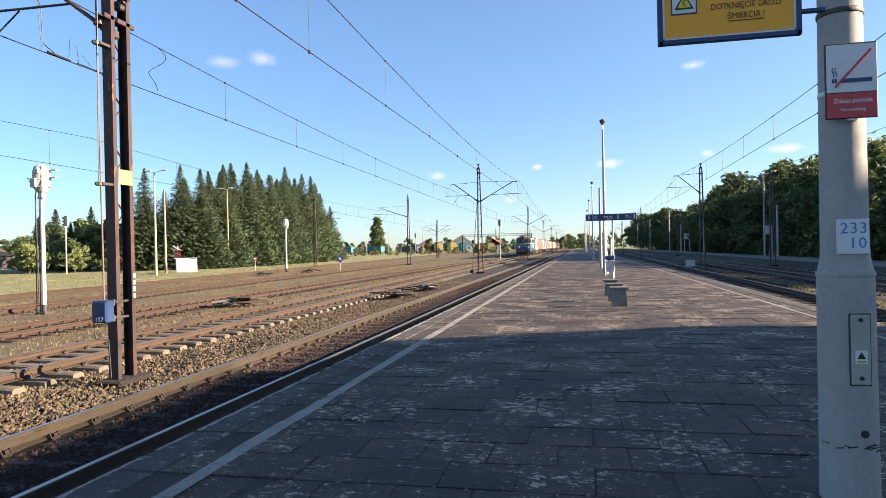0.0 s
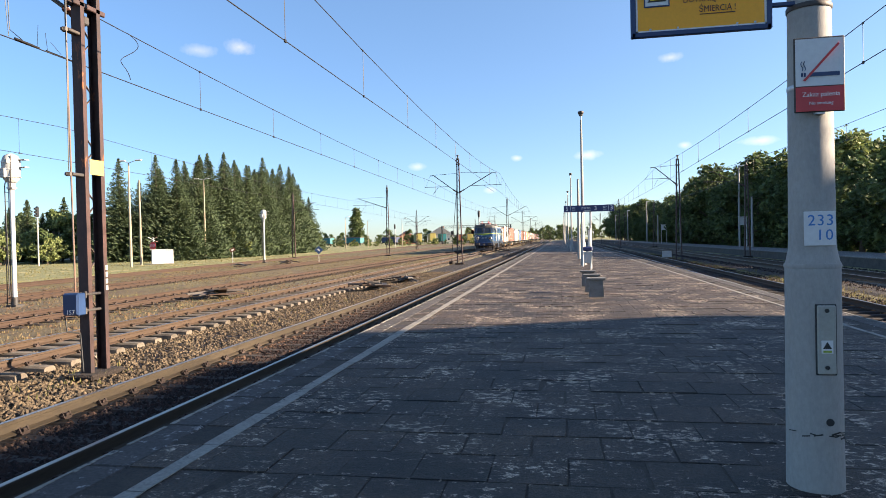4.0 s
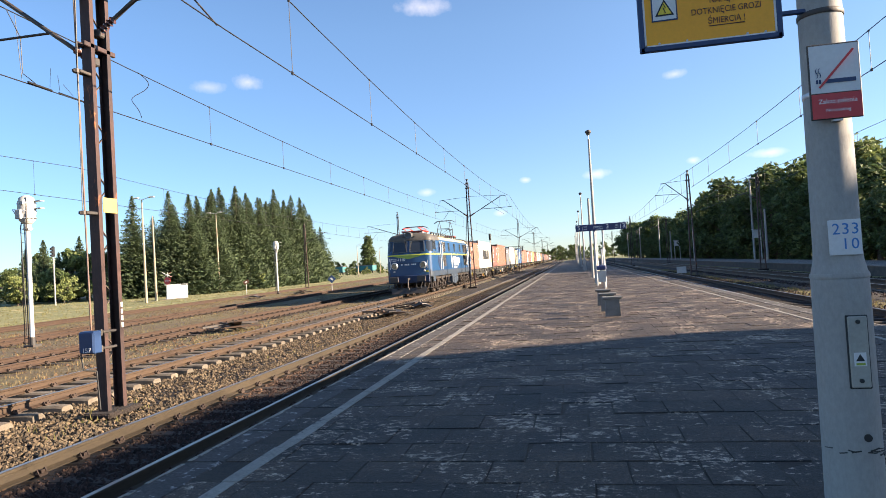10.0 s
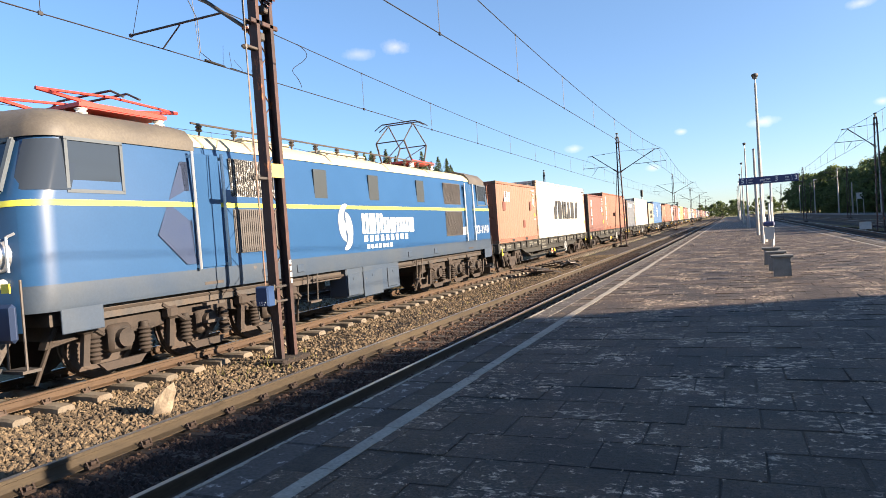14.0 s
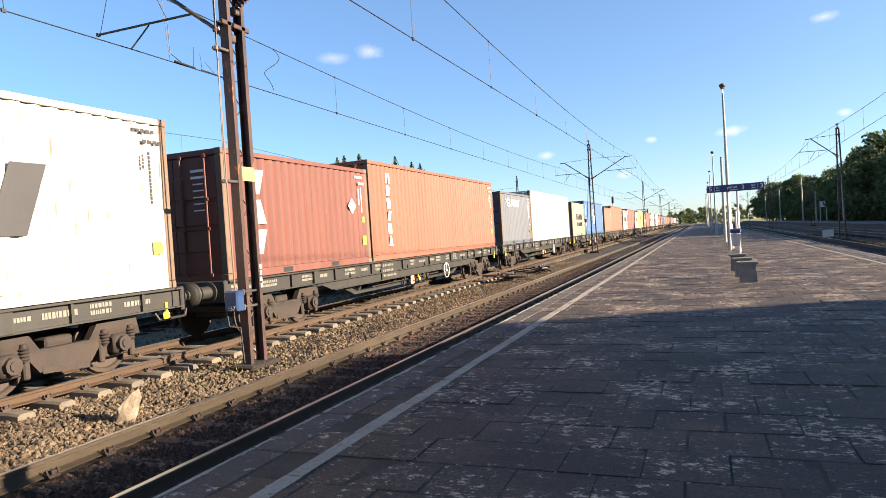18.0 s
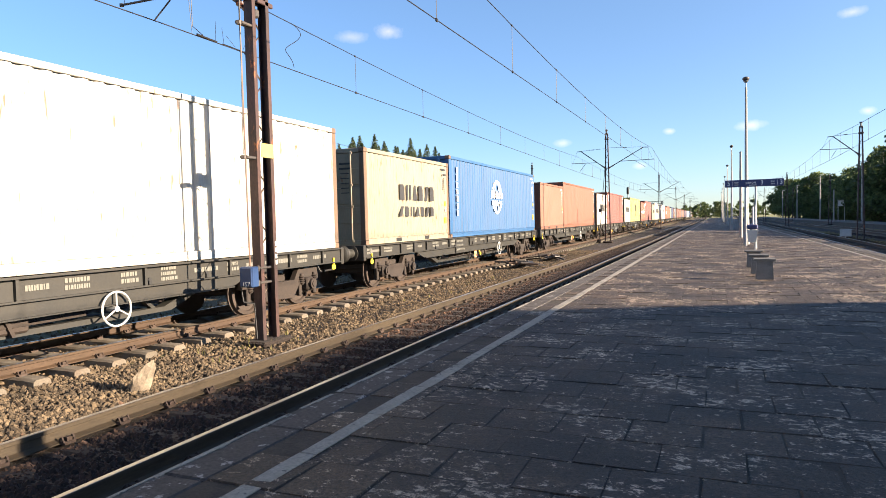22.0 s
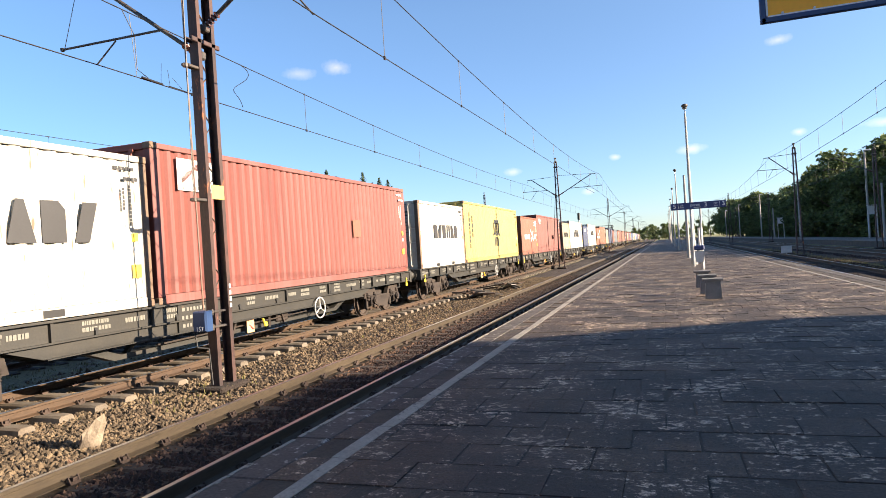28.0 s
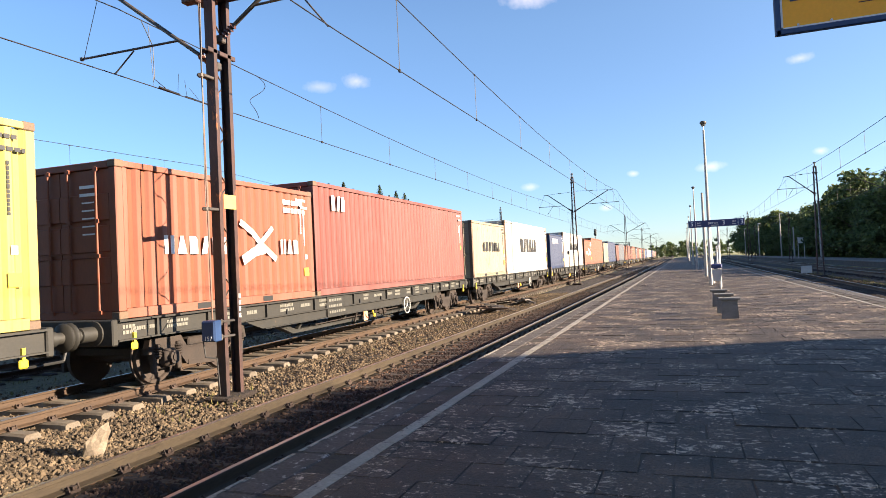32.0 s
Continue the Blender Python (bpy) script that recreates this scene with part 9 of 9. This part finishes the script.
def house(x, y, turn, w, d, eaves, ridge, wall, roof, label, hip=0.0, windows=((-0.22, 0.5), (0.22, 0.5)), z=-0.6, rafters=False):
    th = thing("house", label, "house", at=pose(x, y, z, 0, 0, turn))
    g = Geo().box((0, 0, eaves / 2), (w, d, eaves))
    part("wall", g, M[wall], th)
    if not hip:
        for s in (-1, 1):
            g = Geo().add([(-w / 2, s * d / 2, eaves), (w / 2, s * d / 2, eaves), (0, s * d / 2, ridge), (-w / 2, s * (d / 2 - 0.2), eaves), (w / 2, s * (d / 2 - 0.2), eaves), (0, s * (d / 2 - 0.2), ridge)], [(0, 1, 2), (5, 4, 3), (0, 2, 5, 3), (1, 4, 5, 2)])
            part("gable", g, M[wall], th)
    o, t = 0.5, 0.18
    k = hip
    A = [(-w / 2 - o, -d / 2 - o, eaves - 0.15), (w / 2 + o, -d / 2 - o, eaves - 0.15), (w / 2 + o, d / 2 + o, eaves - 0.15), (-w / 2 - o, d / 2 + o, eaves - 0.15), (0, -d / 2 - o + k, ridge), (0, d / 2 + o - k, ridge)]
    B = [(a, b, c + t) for a, b, c in A]
    part("roof", Geo().add(A + B, [(6, 7, 10), (7, 8, 11, 10), (8, 9, 11), (9, 6, 10, 11), (0, 4, 1), (1, 4, 5, 2), (2, 5, 3), (3, 5, 4, 0), (0, 1, 7, 6), (1, 2, 8, 7), (2, 3, 9, 8), (3, 0, 6, 9)]), M[roof], th)
    part("chimney", Geo().box((w * 0.12, d * 0.1, ridge + 0.1), (0.6, 0.6, 1.4), 0.03), M["brick"], th)
    for fx, fz in windows:
        for s in (-1, 1):
            win = part("window", Geo().box((fx * w, s * (d / 2 + 0.01), eaves * fz), (1.1, 0.06, 1.3)), M["white_paint"], th)
            part("pane", Geo().box((fx * w, s * (d / 2 + 0.045), eaves * fz), (0.9, 0.02, 1.1)), M["glass"], win)
    for fy in (-0.25, 0.25):
        for s in (-1, 1):
            win = part("window", Geo().box((s * (w / 2 + 0.01), fy * d, eaves * 0.5), (0.06, 1.1, 1.3)), M["white_paint"], th)
            part("pane", Geo().box((s * (w / 2 + 0.045), fy * d, eaves * 0.5), (0.02, 0.9, 1.1)), M["glass"], win)
    if rafters:
        for kk in range(9):
            yy = -d / 2 - o + (d + 2 * o) * kk / 8
            part("rafter", Geo().bar((-w / 2 - o, yy, eaves + 0.08), (0, yy, ridge + 0.22), 0.12, 0.1).bar((w / 2 + o, yy, eaves + 0.08), (0, yy, ridge + 0.22), 0.12, 0.1), M["sleeper"], th)
    return th


house(-147, 121, 52, 9.0, 11.0, 4.2, 8.4, "plaster", "roof_tile", "pale yellow house with an unfinished battened roof", rafters=True, windows=((-0.2, 1.15), (0.1, 1.15)))
house(-131, 121, 48, 11.0, 13.0, 2.9, 6.0, "roof_dark", "roof_dark", "low house with a wide dark hipped roof", hip=4.5)
house(-108, 141, 40, 9.0, 10.0, 3.0, 6.4, "plaster", "roof_tile", "red-roofed house behind the trees", hip=2.0)
house(-90, 108, 45, 8.0, 10.0, 3.0, 6.2, "plaster", "roof_dark", "dark-roofed house behind bushes", hip=2.0)
house(-72, 395, 10, 16, 26, 5, 10, "plaster", "grey_paint", "pale shed with a grey pitched roof across the yard", windows=((-0.3, 0.5), (0, 0.5), (0.3, 0.5)))
house(-100, 420, 20, 12, 16, 4, 8, "brick", "roof_tile", "small brick house across the yard")
house(-56, 430, 0, 12, 20, 4.5, 8.5, "plaster", "roof_tile", "pale railway building across the yard")
# unseen building, added behind the opposite platform; its roof shades the main platform
house(29.2, -8.8, 0, 9.4, 44.0, 7.1, 10.72, "plaster", "roof_tile", "long unseen building with a hipped tile roof, added to shade the platform", hip=2.2, z=0.0)


# ---- far rolling stock in the yard ----
def parked_wagon(x, y, turn, paint, l, h, label):
    th = thing("parked_wagon", label, "freight wagon", at=pose(x, y, -0.35, 0, 0, turn), group="parked wagons in the yard")
    part("body", Geo().box((0, 0, 1.2 + h / 2), (2.8, l, h), 0.1), PAINT[paint], th)
    part("roof", Geo().pull([(-1.4, 1.2 + h), (1.4, 1.2 + h), (0.8, 1.5 + h), (-0.8, 1.5 + h)], (0, -l / 2, 0), (0, l / 2, 0), (1, 0, 0), (0, 0, 1)), M["steel_dark"], th)
    part("frame", Geo().box((0, 0, 1.05), (2.5, l + 0.6, 0.3)), M["wagon"], th)
    for s in (-1, 1):
        part("door", Geo().box((s * 1.41, 0, 1.25 + h / 2), (0.05, l * 0.3, h * 0.85)), PAINT[paint], th)
        for yy in (-l * 0.3, l * 0.3):
            part("wheel", Geo().turned([(0.05, -0.06), (0.46, -0.05), (0.46, 0.05), (0.05, 0.06)], (s * 0.75, yy, 0.5), "x", 14), M["wheel"], th, smooth=40)
    return th


container_paint("teal", (0.01, 0.152, 0.162), (0.015, 0.126, 0.137), 0.75)
for x, y, turn, p, l, h, lab in ((-112, 300, 60, "teal", 12, 2.6, "teal covered wagon parked in the yard"), (-99, 306, 60, "teal", 12, 2.6, "second teal wagon parked in the yard"), (-82, 312, 60, "dark_blue", 10, 2.4, "dark blue parked wagon"), (-69, 315, 20, "yellow", 10, 4.0, "yellow maintenance vehicle parked in the yard"), (-63, 320, 20, "yellow", 9, 4.0, "yellow track machine in the yard"), (-58, 322, 20, "teal", 9, 3.6, "teal box wagon in the yard"), (-50, 326, 15, "orange_red", 9, 3.0, "orange maintenance wagon in the yard"), (-46, 335, 12, "yellow", 10, 3.4, "yellow work wagon in the yard"), (-39, 340, 12, "cream", 10, 3.2, "pale parked van in the yard"), (-33, 345, 10, "green", 10, 3.4, "green parked wagon in the yard"), (-30, 352, 10, "orange_red", 10, 3.2, "orange parked wagon in the yard")):
    parked_wagon(x, y, turn, p, l, h, lab)

paving()
motions()
